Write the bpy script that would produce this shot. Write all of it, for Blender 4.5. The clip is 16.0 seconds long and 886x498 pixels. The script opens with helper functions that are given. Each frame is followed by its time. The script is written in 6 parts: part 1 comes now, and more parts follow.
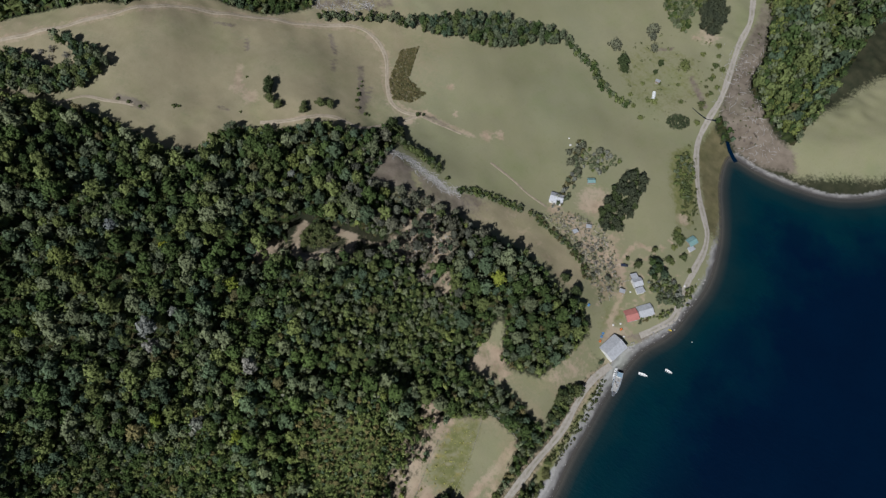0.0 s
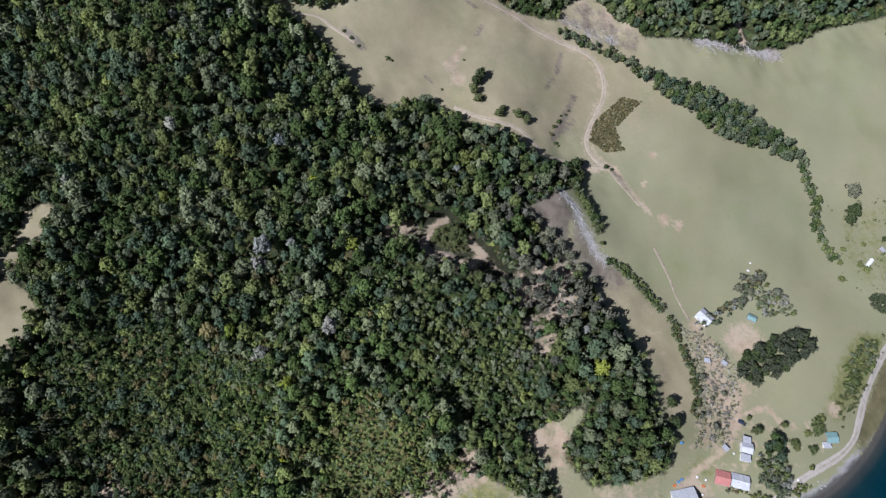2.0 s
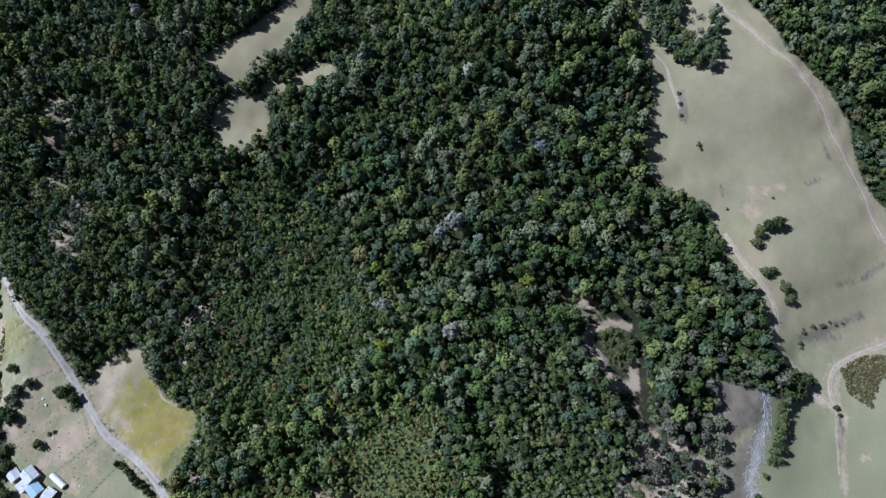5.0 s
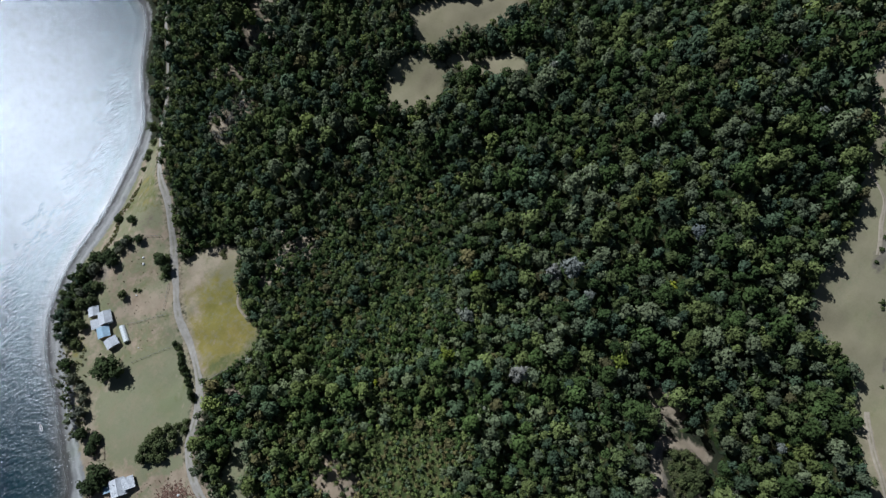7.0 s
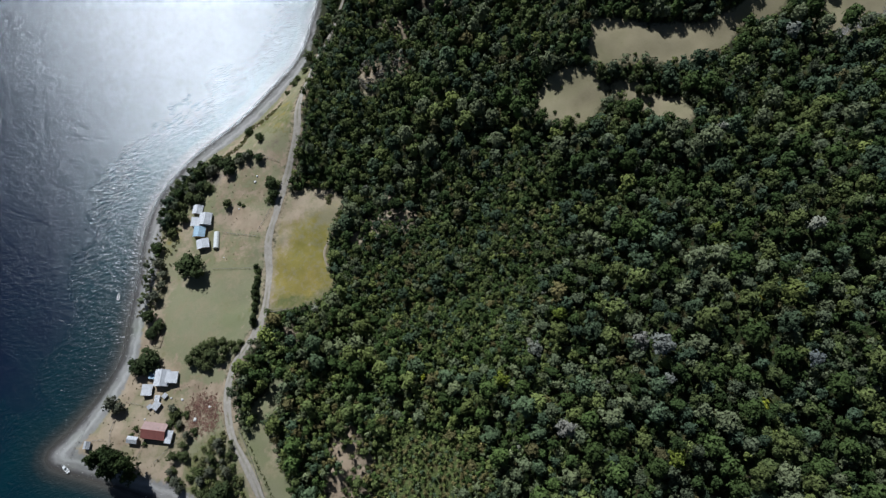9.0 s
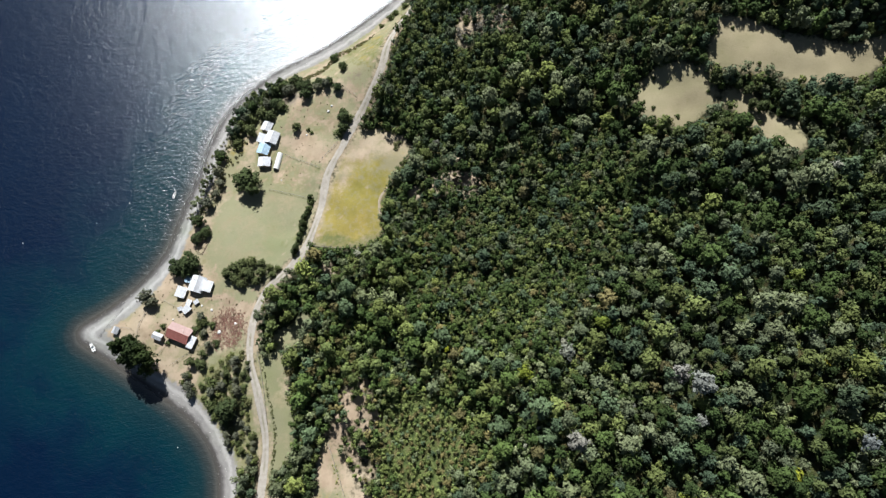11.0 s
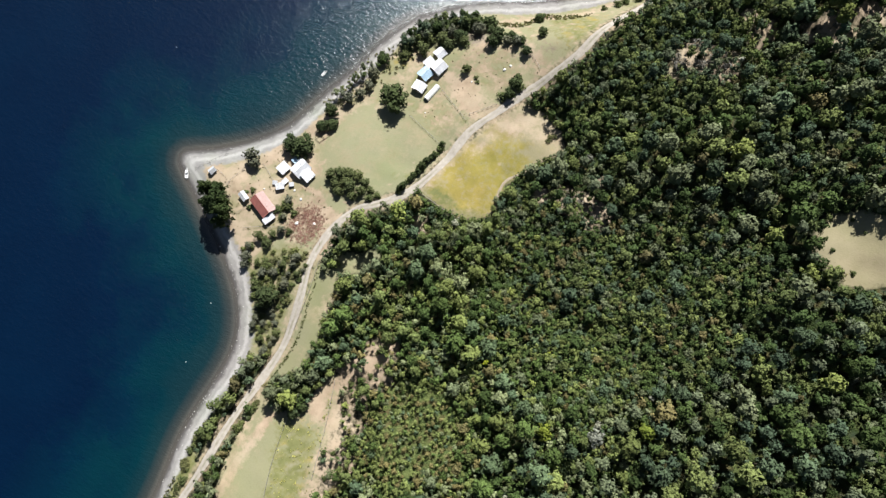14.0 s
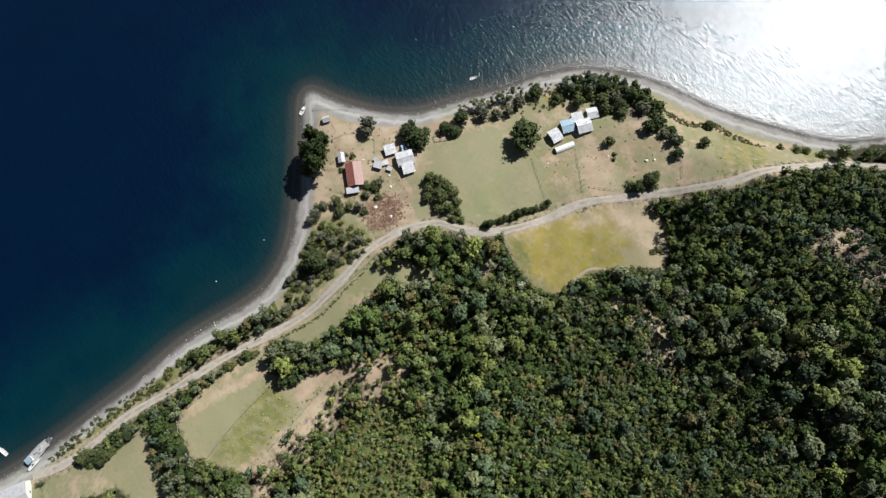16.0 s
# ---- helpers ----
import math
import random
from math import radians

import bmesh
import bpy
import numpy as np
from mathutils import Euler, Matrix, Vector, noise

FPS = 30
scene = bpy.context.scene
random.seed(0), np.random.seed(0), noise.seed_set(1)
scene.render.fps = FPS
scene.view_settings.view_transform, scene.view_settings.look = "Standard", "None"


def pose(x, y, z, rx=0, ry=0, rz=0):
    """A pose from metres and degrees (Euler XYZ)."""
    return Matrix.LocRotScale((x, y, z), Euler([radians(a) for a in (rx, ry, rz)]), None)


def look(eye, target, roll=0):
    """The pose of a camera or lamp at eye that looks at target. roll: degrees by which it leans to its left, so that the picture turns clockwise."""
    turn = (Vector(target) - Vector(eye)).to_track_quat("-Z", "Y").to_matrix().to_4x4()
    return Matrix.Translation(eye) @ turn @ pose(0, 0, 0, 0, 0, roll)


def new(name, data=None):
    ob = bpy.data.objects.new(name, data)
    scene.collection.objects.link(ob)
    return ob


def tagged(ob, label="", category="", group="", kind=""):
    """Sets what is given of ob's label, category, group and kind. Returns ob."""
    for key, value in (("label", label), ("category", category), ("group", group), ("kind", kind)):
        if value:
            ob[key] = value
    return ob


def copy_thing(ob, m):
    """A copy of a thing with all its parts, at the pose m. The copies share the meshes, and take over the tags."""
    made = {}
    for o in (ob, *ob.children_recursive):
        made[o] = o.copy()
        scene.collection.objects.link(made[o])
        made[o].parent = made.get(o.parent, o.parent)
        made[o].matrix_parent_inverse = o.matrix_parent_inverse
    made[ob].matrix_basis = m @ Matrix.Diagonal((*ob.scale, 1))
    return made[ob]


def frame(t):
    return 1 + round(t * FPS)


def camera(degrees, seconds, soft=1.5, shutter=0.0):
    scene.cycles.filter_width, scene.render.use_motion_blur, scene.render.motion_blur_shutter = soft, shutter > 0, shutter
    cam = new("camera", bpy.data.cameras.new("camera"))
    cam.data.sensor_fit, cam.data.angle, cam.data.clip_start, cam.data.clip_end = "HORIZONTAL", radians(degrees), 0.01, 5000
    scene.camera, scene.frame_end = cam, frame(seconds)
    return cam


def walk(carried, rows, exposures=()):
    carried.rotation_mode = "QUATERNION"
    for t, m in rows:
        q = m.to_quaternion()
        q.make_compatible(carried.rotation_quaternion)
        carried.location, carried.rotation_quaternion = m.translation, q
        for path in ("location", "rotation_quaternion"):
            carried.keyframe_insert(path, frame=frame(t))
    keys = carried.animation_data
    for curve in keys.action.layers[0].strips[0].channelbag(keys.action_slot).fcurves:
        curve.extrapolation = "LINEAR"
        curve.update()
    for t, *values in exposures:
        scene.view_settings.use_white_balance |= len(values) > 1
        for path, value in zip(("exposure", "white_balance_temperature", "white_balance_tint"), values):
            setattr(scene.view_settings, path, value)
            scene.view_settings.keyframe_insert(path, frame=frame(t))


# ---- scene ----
# ---------- camera and its flight ----------
cam = camera(70.05, 16.0, soft=1.3)
walk(cam, [
    (0.0, pose(-78.05, -40.30, 398.48, 25.092, -1.276, -140.653)),
    (0.5, pose(-74.46, -45.40, 396.22, 24.916, -1.400, -131.814)),
    (1.0, pose(-71.84, -50.60, 393.33, 24.913, -1.366, -124.561)),
    (1.5, pose(-68.78, -55.22, 390.35, 24.915, -1.366, -117.761)),
    (2.0, pose(-64.26, -59.18, 387.96, 24.775, -1.433, -110.730)),
    (2.5, pose(-58.94, -62.42, 385.83, 24.528, -1.525, -103.654)),
    (3.0, pose(-54.10, -65.31, 383.16, 24.355, -1.604, -96.480)),
    (3.5, pose(-50.25, -68.31, 380.26, 24.301, -1.564, -88.982)),
    (4.0, pose(-46.75, -71.29, 377.27, 24.342, -1.442, -81.209)),
    (4.5, pose(-43.33, -74.08, 373.54, 24.520, -1.320, -73.568)),
    (5.0, pose(-40.10, -76.58, 368.93, 24.858, -1.176, -66.381)),
    (5.5, pose(-36.20, -78.20, 364.05, 25.112, -1.006, -59.570)),
    (6.0, pose(-30.63, -78.18, 359.93, 24.967, -0.837, -52.867)),
    (6.5, pose(-23.59, -76.08, 357.73, 24.293, -0.681, -46.101)),
    (7.0, pose(-17.22, -72.34, 357.64, 23.383, -0.517, -39.391)),
    (7.5, pose(-13.06, -68.52, 356.86, 22.763, -0.363, -32.996)),
    (8.0, pose(-10.43, -65.32, 354.90, 22.526, -0.246, -27.205)),
    (8.5, pose(-8.71, -62.43, 352.83, 22.328, -0.178, -21.916)),
    (9.0, pose(-7.77, -59.28, 350.61, 21.768, -0.048, -17.268)),
    (9.5, pose(-6.53, -56.13, 348.44, 21.008, 0.180, -13.290)),
    (10.0, pose(-4.36, -53.20, 346.06, 20.095, 0.452, -9.754)),
    (10.5, pose(-1.56, -50.38, 343.16, 18.954, 0.688, -6.311)),
    (11.0, pose(0.69, -47.18, 340.00, 17.562, 0.834, -2.628)),
    (11.5, pose(0.91, -42.94, 337.69, 16.061, 0.908, 1.468)),
    (12.0, pose(0.35, -37.77, 335.88, 14.751, 0.982, 5.827)),
    (12.5, pose(-0.38, -31.61, 334.05, 13.865, 1.093, 10.458)),
    (13.0, pose(-2.45, -24.38, 333.23, 12.869, 1.163, 16.010)),
    (13.5, pose(-4.57, -18.30, 331.66, 12.165, 1.300, 22.147)),
    (14.0, pose(-5.97, -13.48, 329.08, 11.843, 1.561, 28.211)),
    (14.5, pose(-7.97, -8.02, 326.05, 11.765, 1.836, 34.928)),
    (15.0, pose(-10.82, -1.78, 323.23, 11.803, 2.147, 41.850)),
    (15.5, pose(-15.45, 5.04, 321.24, 11.728, 2.439, 48.942)),
    (16.0, pose(-20.89, 11.25, 318.80, 11.706, 2.702, 56.480)),
], exposures=[(0.0, -0.2, 5900, 11), (0.25, 0.46, 5850, 12), (2.5, 0.42, 5400, 18), (4.2, 0.47, 4950, 17), (6.3, -0.06, 5350, 8), (7.5, -0.27, 5450, 8), (8.7, -0.22, 5600, 8), (11.0, 0.68, 6050, 9), (13.5, 0.9, 6250, 10), (15.0, 0.68, 6250, 10), (16.0, 0.4, 6250, 10)])

# ---------- sky and sun ----------
SUN_AZ, SUN_EL = 101.0, 47.5
world = bpy.data.worlds.new("sky")
scene.world = world
world.use_nodes = True
wn = world.node_tree
sky = wn.nodes.new("ShaderNodeTexSky")
sky.sky_type, sky.sun_disc = "NISHITA", False
sky.sun_elevation, sky.sun_rotation = radians(SUN_EL), radians(90 - SUN_AZ)
wn.nodes["Background"].inputs["Strength"].default_value = 0.027
wn.links.new(sky.outputs[0], wn.nodes["Background"].inputs["Color"])
sun = new("sun", bpy.data.lights.new("sun", "SUN"))
sun.data.energy, sun.data.angle, sun.data.color = 5.0, radians(0.5), (1.0, 0.975, 0.93)
sun_from = Vector((math.cos(radians(SUN_AZ)) * math.cos(radians(SUN_EL)),
                   math.sin(radians(SUN_AZ)) * math.cos(radians(SUN_EL)), math.sin(radians(SUN_EL))))
sun.matrix_world = look(sun_from * 900, (0, 0, 0))


# ---------- materials ----------
class Mat:
    """A node material with a few shorthands."""

    def __init__(self, name, rough=0.8, metal=0.0, spec=0.5):
        self.m = bpy.data.materials.new(name)
        self.m.use_nodes = True
        self.t = self.m.node_tree
        self.b = self.t.nodes["Principled BSDF"]
        self.b.inputs["Roughness"].default_value = rough
        self.b.inputs["Metallic"].default_value = metal
        self.b.inputs["Specular IOR Level"].default_value = spec
        self.co = self.t.nodes.new("ShaderNodeNewGeometry").outputs["Position"]

    def put(self, socket, value):
        if isinstance(value, (int, float)):
            socket.default_value = value
        elif isinstance(value, tuple):
            socket.default_value = (*value, 1.0) if len(value) == 3 and len(socket.default_value) == 4 else value
        else:
            self.t.links.new(value, socket)

    def noise(self, scale, detail=4.0, rough=0.55, lo=0.3, hi=0.7, at=None):
        n = self.t.nodes.new("ShaderNodeTexNoise")
        self.t.links.new(at or self.co, n.inputs["Vector"])
        n.inputs["Scale"].default_value, n.inputs["Detail"].default_value = scale, detail
        n.inputs["Roughness"].default_value = rough
        return self.span(n.outputs["Fac"], lo, hi)

    def span(self, value, lo, hi, a=0.0, b=1.0):
        n = self.t.nodes.new("ShaderNodeMapRange")
        self.put(n.inputs[0], value)
        for k, v in zip((1, 2, 3, 4), (lo, hi, a, b)):
            n.inputs[k].default_value = v
        return n.outputs[0]

    def mix(self, f, a, b, mode="MIX"):
        n = self.t.nodes.new("ShaderNodeMix")
        n.data_type, n.blend_type = "RGBA", mode
        self.put(n.inputs[0], f)
        self.put(n.inputs[6], a)
        self.put(n.inputs[7], b)
        return n.outputs[2]

    def math(self, op, a, b=0.0):
        n = self.t.nodes.new("ShaderNodeMath")
        n.operation = op
        self.put(n.inputs[0], a)
        self.put(n.inputs[1], b)
        return n.outputs[0]

    def attr(self, name, out="Fac"):
        n = self.t.nodes.new("ShaderNodeAttribute")
        n.attribute_name = name
        return n.outputs[out]

    def parts(self, colour):
        n = self.t.nodes.new("ShaderNodeSeparateColor")
        self.t.links.new(colour, n.inputs[0])
        return n.outputs

    def island(self):
        return self.t.nodes.new("ShaderNodeNewGeometry").outputs["Random Per Island"]

    def each(self):
        return self.t.nodes.new("ShaderNodeObjectInfo").outputs["Random"]

    def local(self):
        return self.t.nodes.new("ShaderNodeTexCoord").outputs["Object"]

    def bump(self, height, strength=0.5, distance=0.1):
        n = self.t.nodes.new("ShaderNodeBump")
        n.inputs["Strength"].default_value, n.inputs["Distance"].default_value = strength, distance
        self.t.links.new(height, n.inputs["Height"])
        self.t.links.new(n.outputs[0], self.b.inputs["Normal"])

    def done(self, colour=None):
        if colour is not None:
            self.put(self.b.inputs["Base Color"], colour)
        return self.m


def plain(name, colour, rough=0.7, metal=0.0, vary=0.25, scale=3.0, spec=0.4):
    """Paint, wood or stone with two scales of wear."""
    k = Mat(name, rough, metal, spec)
    dark = tuple(c * (1 - vary) for c in colour)
    lite = tuple(min(1.0, c * (1 + vary * 0.5)) for c in colour)
    base = k.mix(k.noise(scale, 5, at=k.local()), dark, lite)
    base = k.mix(k.math("MULTIPLY", k.noise(scale * 9, 3, at=k.local()), 0.35), base, dark)
    k.bump(k.noise(scale * 6, 4, at=k.local()), 0.3, 0.03)
    return k.done(base)


def leaf_material():
    k = Mat("foliage", 0.8, 0.0, 0.08)
    tone = k.attr("tone", "Color")
    clump = k.mix(k.island(), (0.80, 0.81, 0.82), (1.18, 1.18, 1.14))
    c = k.mix(1.0, tone, clump, "MULTIPLY")
    c = k.mix(1.0, c, k.mix(k.each(), (0.8, 0.82, 0.85), (1.15, 1.12, 1.05)), "MULTIPLY")
    c = k.mix(k.noise(2.2, 3), c, k.mix(1.0, c, (0.72, 0.75, 0.72), "MULTIPLY"))
    k.bump(k.noise(1.6, 4), 0.9, 0.5)
    return k.done(c)


def ground_material():
    k = Mat("ground_cover", 0.95, 0.0, 0.1)
    a, b = k.parts(k.attr("cover_a", "Color")), k.parts(k.attr("cover_b", "Color"))
    broad, mid, fine = k.noise(0.018, 5), k.noise(0.13, 5), k.noise(1.1, 4)
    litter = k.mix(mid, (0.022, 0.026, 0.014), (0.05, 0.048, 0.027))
    grass = k.mix(broad, (0.196, 0.190, 0.102), (0.254, 0.238, 0.140))
    grass = k.mix(k.math("MULTIPLY", mid, 0.45), grass, (0.225, 0.208, 0.132))
    straw = k.mix(k.math("MULTIPLY", mid, 0.7), (0.25, 0.212, 0.130), (0.30, 0.254, 0.160))
    yellow = k.mix(mid, (0.205, 0.168, 0.046), (0.30, 0.232, 0.068))
    gravel = k.mix(mid, (0.225, 0.212, 0.20), (0.33, 0.31, 0.29))
    rise = k.math("ADD", k.attr("inland"), k.math("MULTIPLY", k.math("SUBTRACT", k.noise(0.12, 4), 0.5), 2.4))
    gravel = k.mix(k.span(rise, 0.6, 2.6), (0.088, 0.08, 0.076), gravel)
    gravel = k.mix(k.math("MULTIPLY", k.span(rise, 4.0, 5.2), k.span(rise, 7.5, 6.0)), gravel, (0.40, 0.38, 0.355))
    gravel = k.mix(k.math("MULTIPLY", k.noise(4.0, 3), 0.35), gravel, (0.12, 0.11, 0.105))
    soil = k.mix(mid, (0.255, 0.19, 0.128), (0.42, 0.322, 0.228))
    soil = k.mix(k.span(k.noise(0.05, 4), 0.35, 0.8), soil, (0.365, 0.29, 0.205))
    earth = k.mix(mid, (0.125, 0.10, 0.075), (0.225, 0.185, 0.145))
    flat = k.mix(mid, (0.085, 0.078, 0.038), (0.155, 0.13, 0.068))
    scrub = k.mix(mid, (0.05, 0.065, 0.022), (0.10, 0.10, 0.045))
    lush = k.mix(k.noise(0.3, 5), (0.125, 0.130, 0.048), (0.19, 0.184, 0.075))
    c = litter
    for f, layer in ((a[0], grass), (a[1], straw), (a[2], yellow), (k.attr("lush"), lush), (b[1], soil), (k.attr("earth"), earth), (b[2], flat), (b[0], gravel)):
        edge = k.span(k.math("ADD", f, k.math("MULTIPLY", k.math("SUBTRACT", k.noise(0.45, 5, 0.6, 0.25, 0.75), 0.5), 0.7)), 0.25, 0.75)
        c = k.mix(k.math("MULTIPLY", edge, k.span(f, 0.0, 0.15)), c, layer)
    c = k.mix(k.math("MULTIPLY", fine, 0.16), c, k.mix(1.0, c, (0.62, 0.65, 0.56), "MULTIPLY"))
    c = k.mix(k.span(k.noise(0.35, 6, 0.7, 0.0, 1.0), 0.56, 0.78), c, k.mix(1.0, c, (0.86, 0.88, 0.80), "MULTIPLY"))
    c = k.mix(k.span(k.noise(0.028, 4, 0.6, 0.0, 1.0), 0.5, 0.72, 0.0, 0.6), c, k.mix(1.0, c, (0.84, 0.94, 0.78), "MULTIPLY"))
    c = k.mix(k.span(k.noise(0.011, 4, 0.6, 0.0, 1.0), 0.44, 0.62, 0.0, 0.6), c, k.mix(1.0, c, (0.95, 1.0, 1.02), "MULTIPLY"))
    k.bump(k.noise(1.4, 5), 0.22, 0.2)
    return k.done(c)


def water_material():
    k = Mat("lake_water", 0.215, 0.0, 0.9)
    k.b.inputs["IOR"].default_value = 1.33
    k.b.inputs["Specular Tint"].default_value = (0.92, 0.97, 1.0, 1.0)
    d = k.attr("depth")
    weed = k.span(k.noise(0.022, 5, 0.62, 0.0, 1.0), 0.44, 0.6)
    r = k.t.nodes.new("ShaderNodeValToRGB")
    k.t.links.new(k.span(k.math("ADD", d, k.math("MULTIPLY", k.math("SUBTRACT", weed, 0.4), k.span(d, 2.5, 12.0, 0.0, 8.0))), 0.0, 24.0), r.inputs[0])
    e = r.color_ramp.elements
    e[0].position, e[0].color = 0.0, (0.12, 0.105, 0.085, 1)
    e[1].position, e[1].color = 1.0, (0.0001, 0.0068, 0.0225, 1)
    for p, col in ((0.05, (0.036, 0.04, 0.036, 1)), (0.12, (0.006, 0.024, 0.028, 1)), (0.28, (0.0006, 0.0205, 0.028, 1)), (0.6, (0.0002, 0.0125, 0.026, 1))):
        e.new(p).color = col
    c = r.outputs[0]
    c = k.mix(k.math("MULTIPLY", k.noise(0.03, 5), 0.5), c, k.mix(1.0, c, (0.45, 0.55, 0.7), "MULTIPLY"))
    k.put(k.b.inputs["Alpha"], k.span(d, 0.0, 0.7, 0.25, 1.0))
    stretch = k.t.nodes.new("ShaderNodeMapping")
    stretch.inputs["Rotation"].default_value = (0, 0, radians(-35))
    stretch.inputs["Scale"].default_value = (0.45, 1.0, 1.0)
    k.t.links.new(k.co, stretch.inputs["Vector"])
    waves = k.math("ADD", k.math("MULTIPLY", k.noise(1.5, 3, 0.6, 0.2, 0.8, stretch.outputs[0]), 0.52), k.math("MULTIPLY", k.noise(0.14, 4, 0.6, 0.2, 0.8), 0.6))
    waves = k.math("ADD", waves, k.math("MULTIPLY", k.noise(0.5, 3, 0.62, 0.2, 0.8, stretch.outputs[0]), 0.85))
    k.bump(waves, 0.44, 0.45)
    return k.done(c)


def road_material(name="gravel_road", warm=(1.0, 1.0, 1.0)):
    k = Mat(name, 0.95, 0.0, 0.1)
    u = k.math("ABSOLUTE", k.attr("across"))
    c = k.mix(k.noise(0.5, 5), (0.31, 0.275, 0.23), (0.41, 0.37, 0.315))
    mid = k.math("MULTIPLY", k.span(u, 0.32, 0.12), k.span(k.noise(0.16, 4), 0.3, 0.75))
    c = k.mix(k.math("MULTIPLY", mid, 0.6), c, (0.17, 0.16, 0.085))
    c = k.mix(k.math("MULTIPLY", k.span(u, 0.72, 1.0), k.noise(0.6, 4)), c, (0.20, 0.18, 0.11))
    c = k.mix(k.math("MULTIPLY", k.noise(3.0, 3), 0.3), c, (0.22, 0.20, 0.18))
    c = k.mix(1.0, c, warm, "MULTIPLY")
    k.bump(k.noise(2.5, 4), 0.4, 0.1)
    return k.done(c)


LEAF, GROUND, WATER, ROAD = leaf_material(), ground_material(), water_material(), road_material()
TRACK_EARTH = road_material("track_earth", (1.02, 0.95, 0.83))
BARK = plain("bark", (0.10, 0.08, 0.06), 0.9, vary=0.4, scale=2.0)

# ---------- plan: shore, roads, openings ----------
SHORE = [(420, 900), (200, 620), (90, 450), (46, 375), (34, 324), (9, 285), (-15, 240), (-40, 217), (-67, 197), (-98, 180),
         (-121, 159), (-133, 138), (-140, 112), (-148, 89), (-155, 66), (-169, 47), (-187, 32), (-199, 25), (-198, 18), (-184, 9),
         (-164, -4), (-146, -17), (-131, -30), (-120, -47), (-117, -63), (-118, -84), (-118, -104), (-114, -130), (-112, -155),
         (-110, -178), (-110, -200), (-112, -218), (-120, -238), (-122, -262), (-122, -287), (-115, -313), (-106, -333),
         (-90, -360), (-83, -380), (-84, -391), (-105, -391), (-133, -396), (-162, -408), (-190, -437), (-240, -520),
         (-330, -640), (-420, -900)]
ROAD_NORTH = [(-102, -195), (-98, -178), (-99, -158), (-101, -140), (-99, -113), (-98, -83), (-95, -57), (-94, -38), (-98, -16),
              (-103, 4), (-102, 22), (-96, 38), (-87, 46), (-78, 55), (-71, 68), (-66, 85), (-62, 105), (-52, 125), (-39, 149),
              (-30, 166), (-26, 180), (-15, 208), (-4, 230), (25, 252), (38, 277), (58, 314), (84, 370), (130, 460)]
ROAD_SOUTH = [(-4, -620), (-14, -565), (-18, -543), (-27, -522), (-34, -504), (-38, -480), (-47, -448), (-53, -424), (-55, -403), (-61, -376), (-81, -344), (-95, -328), (-103, -319),
              (-108, -306), (-110, -288), (-113, -266), (-117, -250), (-112, -236), (-106, -224)]
TRACK = [(384, -26), (366, -54), (354, -72), (350, -84), (341, -99), (327, -115), (312, -138), (297, -165), (285, -191), (270, -210), (250, -233), (224, -254), (203, -279), (186, -287), (166, -281), (146, -261),
         (133, -251), (121, -252), (112, -257)]
PATH_EDGE = [(178, -168), (172, -174), (162, -186), (153, -201), (144, -209), (130, -216), (126, -226), (119, -242), (112, -255)]
PATH_HOUSE = [(112, -257), (104, -259), (93, -261), (77, -264), (46, -259), (27, -260), (12, -259), (-4, -259)]
HILL = [(0, 0, 20), (60, 0, 42), (139, -64, 62), (156, -20, 66), (83, -113, 46), (104, -180, 38), (-12, -184, 22), (195, -194, 45),
        (150, -284, 20), (111, -258, 14), (-4, -269, 8), (122, 85, 56), (176, 84, 66), (150, 150, 75), (-12, 121, 10), (32, 80, 24),
        (-31, 69, 11), (-57, -46, 12), (-85, -48, 6), (-11, -387, 6), (86, -389, 10), (-40, -150, 14), (60, 170, 40), (-10, 200, 24),
        (40, 260, 50), (250, 0, 90), (300, -150, 70), (250, -320, 34), (300, -450, 30), (-60, -255, 6), (250, 200, 100),
        (-110, 110, 5), (-140, 20, 4)]
VALLEY = [(376, -38), (356, -46), (326, -43), (315, -51), (300, -64), (289, -71), (275, -80), (264, -85), (256, -93), (241, -101), (229, -103), (205, -107), (184, -122), (190, -150), (178, -160), (160, -175), (147, -196),
          (123, -212), (115, -237), (106, -234), (100, -217), (92, -184), (65, -187), (47, -200), (26, -207), (-15, -215), (-44,
          -210), (-64, -211), (-79, -199), (-86, -192), (-112, -192), (-130, -240), (-130, -300), (-90, -380), (-62, -400), (-45,
          -470), (-30, -600), (150, -600), (165, -470), (159, -432), (163, -412), (176, -389), (186, -373), (190, -358), (199, -328),
          (216, -315), (243, -307), (247, -298), (240, -279), (231, -271), (238, -256), (242, -246), (258, -233), (279, -220), (292, -196), (304, -170), (338, -133), (352, -118), (363, -102), (374, -86), (394, -70)]
POINT = [(-94, -44), (-98, -16), (-106, 4), (-105, 22), (-98, 40), (-88, 49), (-80, 57), (-73, 70), (-68, 86), (-64, 105), (-54, 125),
         (-41, 149), (-33, 166), (-29, 180), (-19, 208), (-10, 225), (-60, 230), (-160, 180), (-230, 20), (-150, -60), (-112, -60)]
MEADOW = [(-71, 62), (-68, 77), (-57, 109), (-46, 130), (-34, 132), (-21, 126), (-13, 117), (-22, 105), (-31, 90), (-33, 78), (-31, 68),
          (-41, 61), (-54, 59)]
STRIP = [(-102, 12), (-94, 2), (-88, 8), (-83, 2), (-81, -15), (-79, -31), (-79, -46), (-90, -56), (-92, -66), (-95, -66), (-93, -36), (-97, -16)]
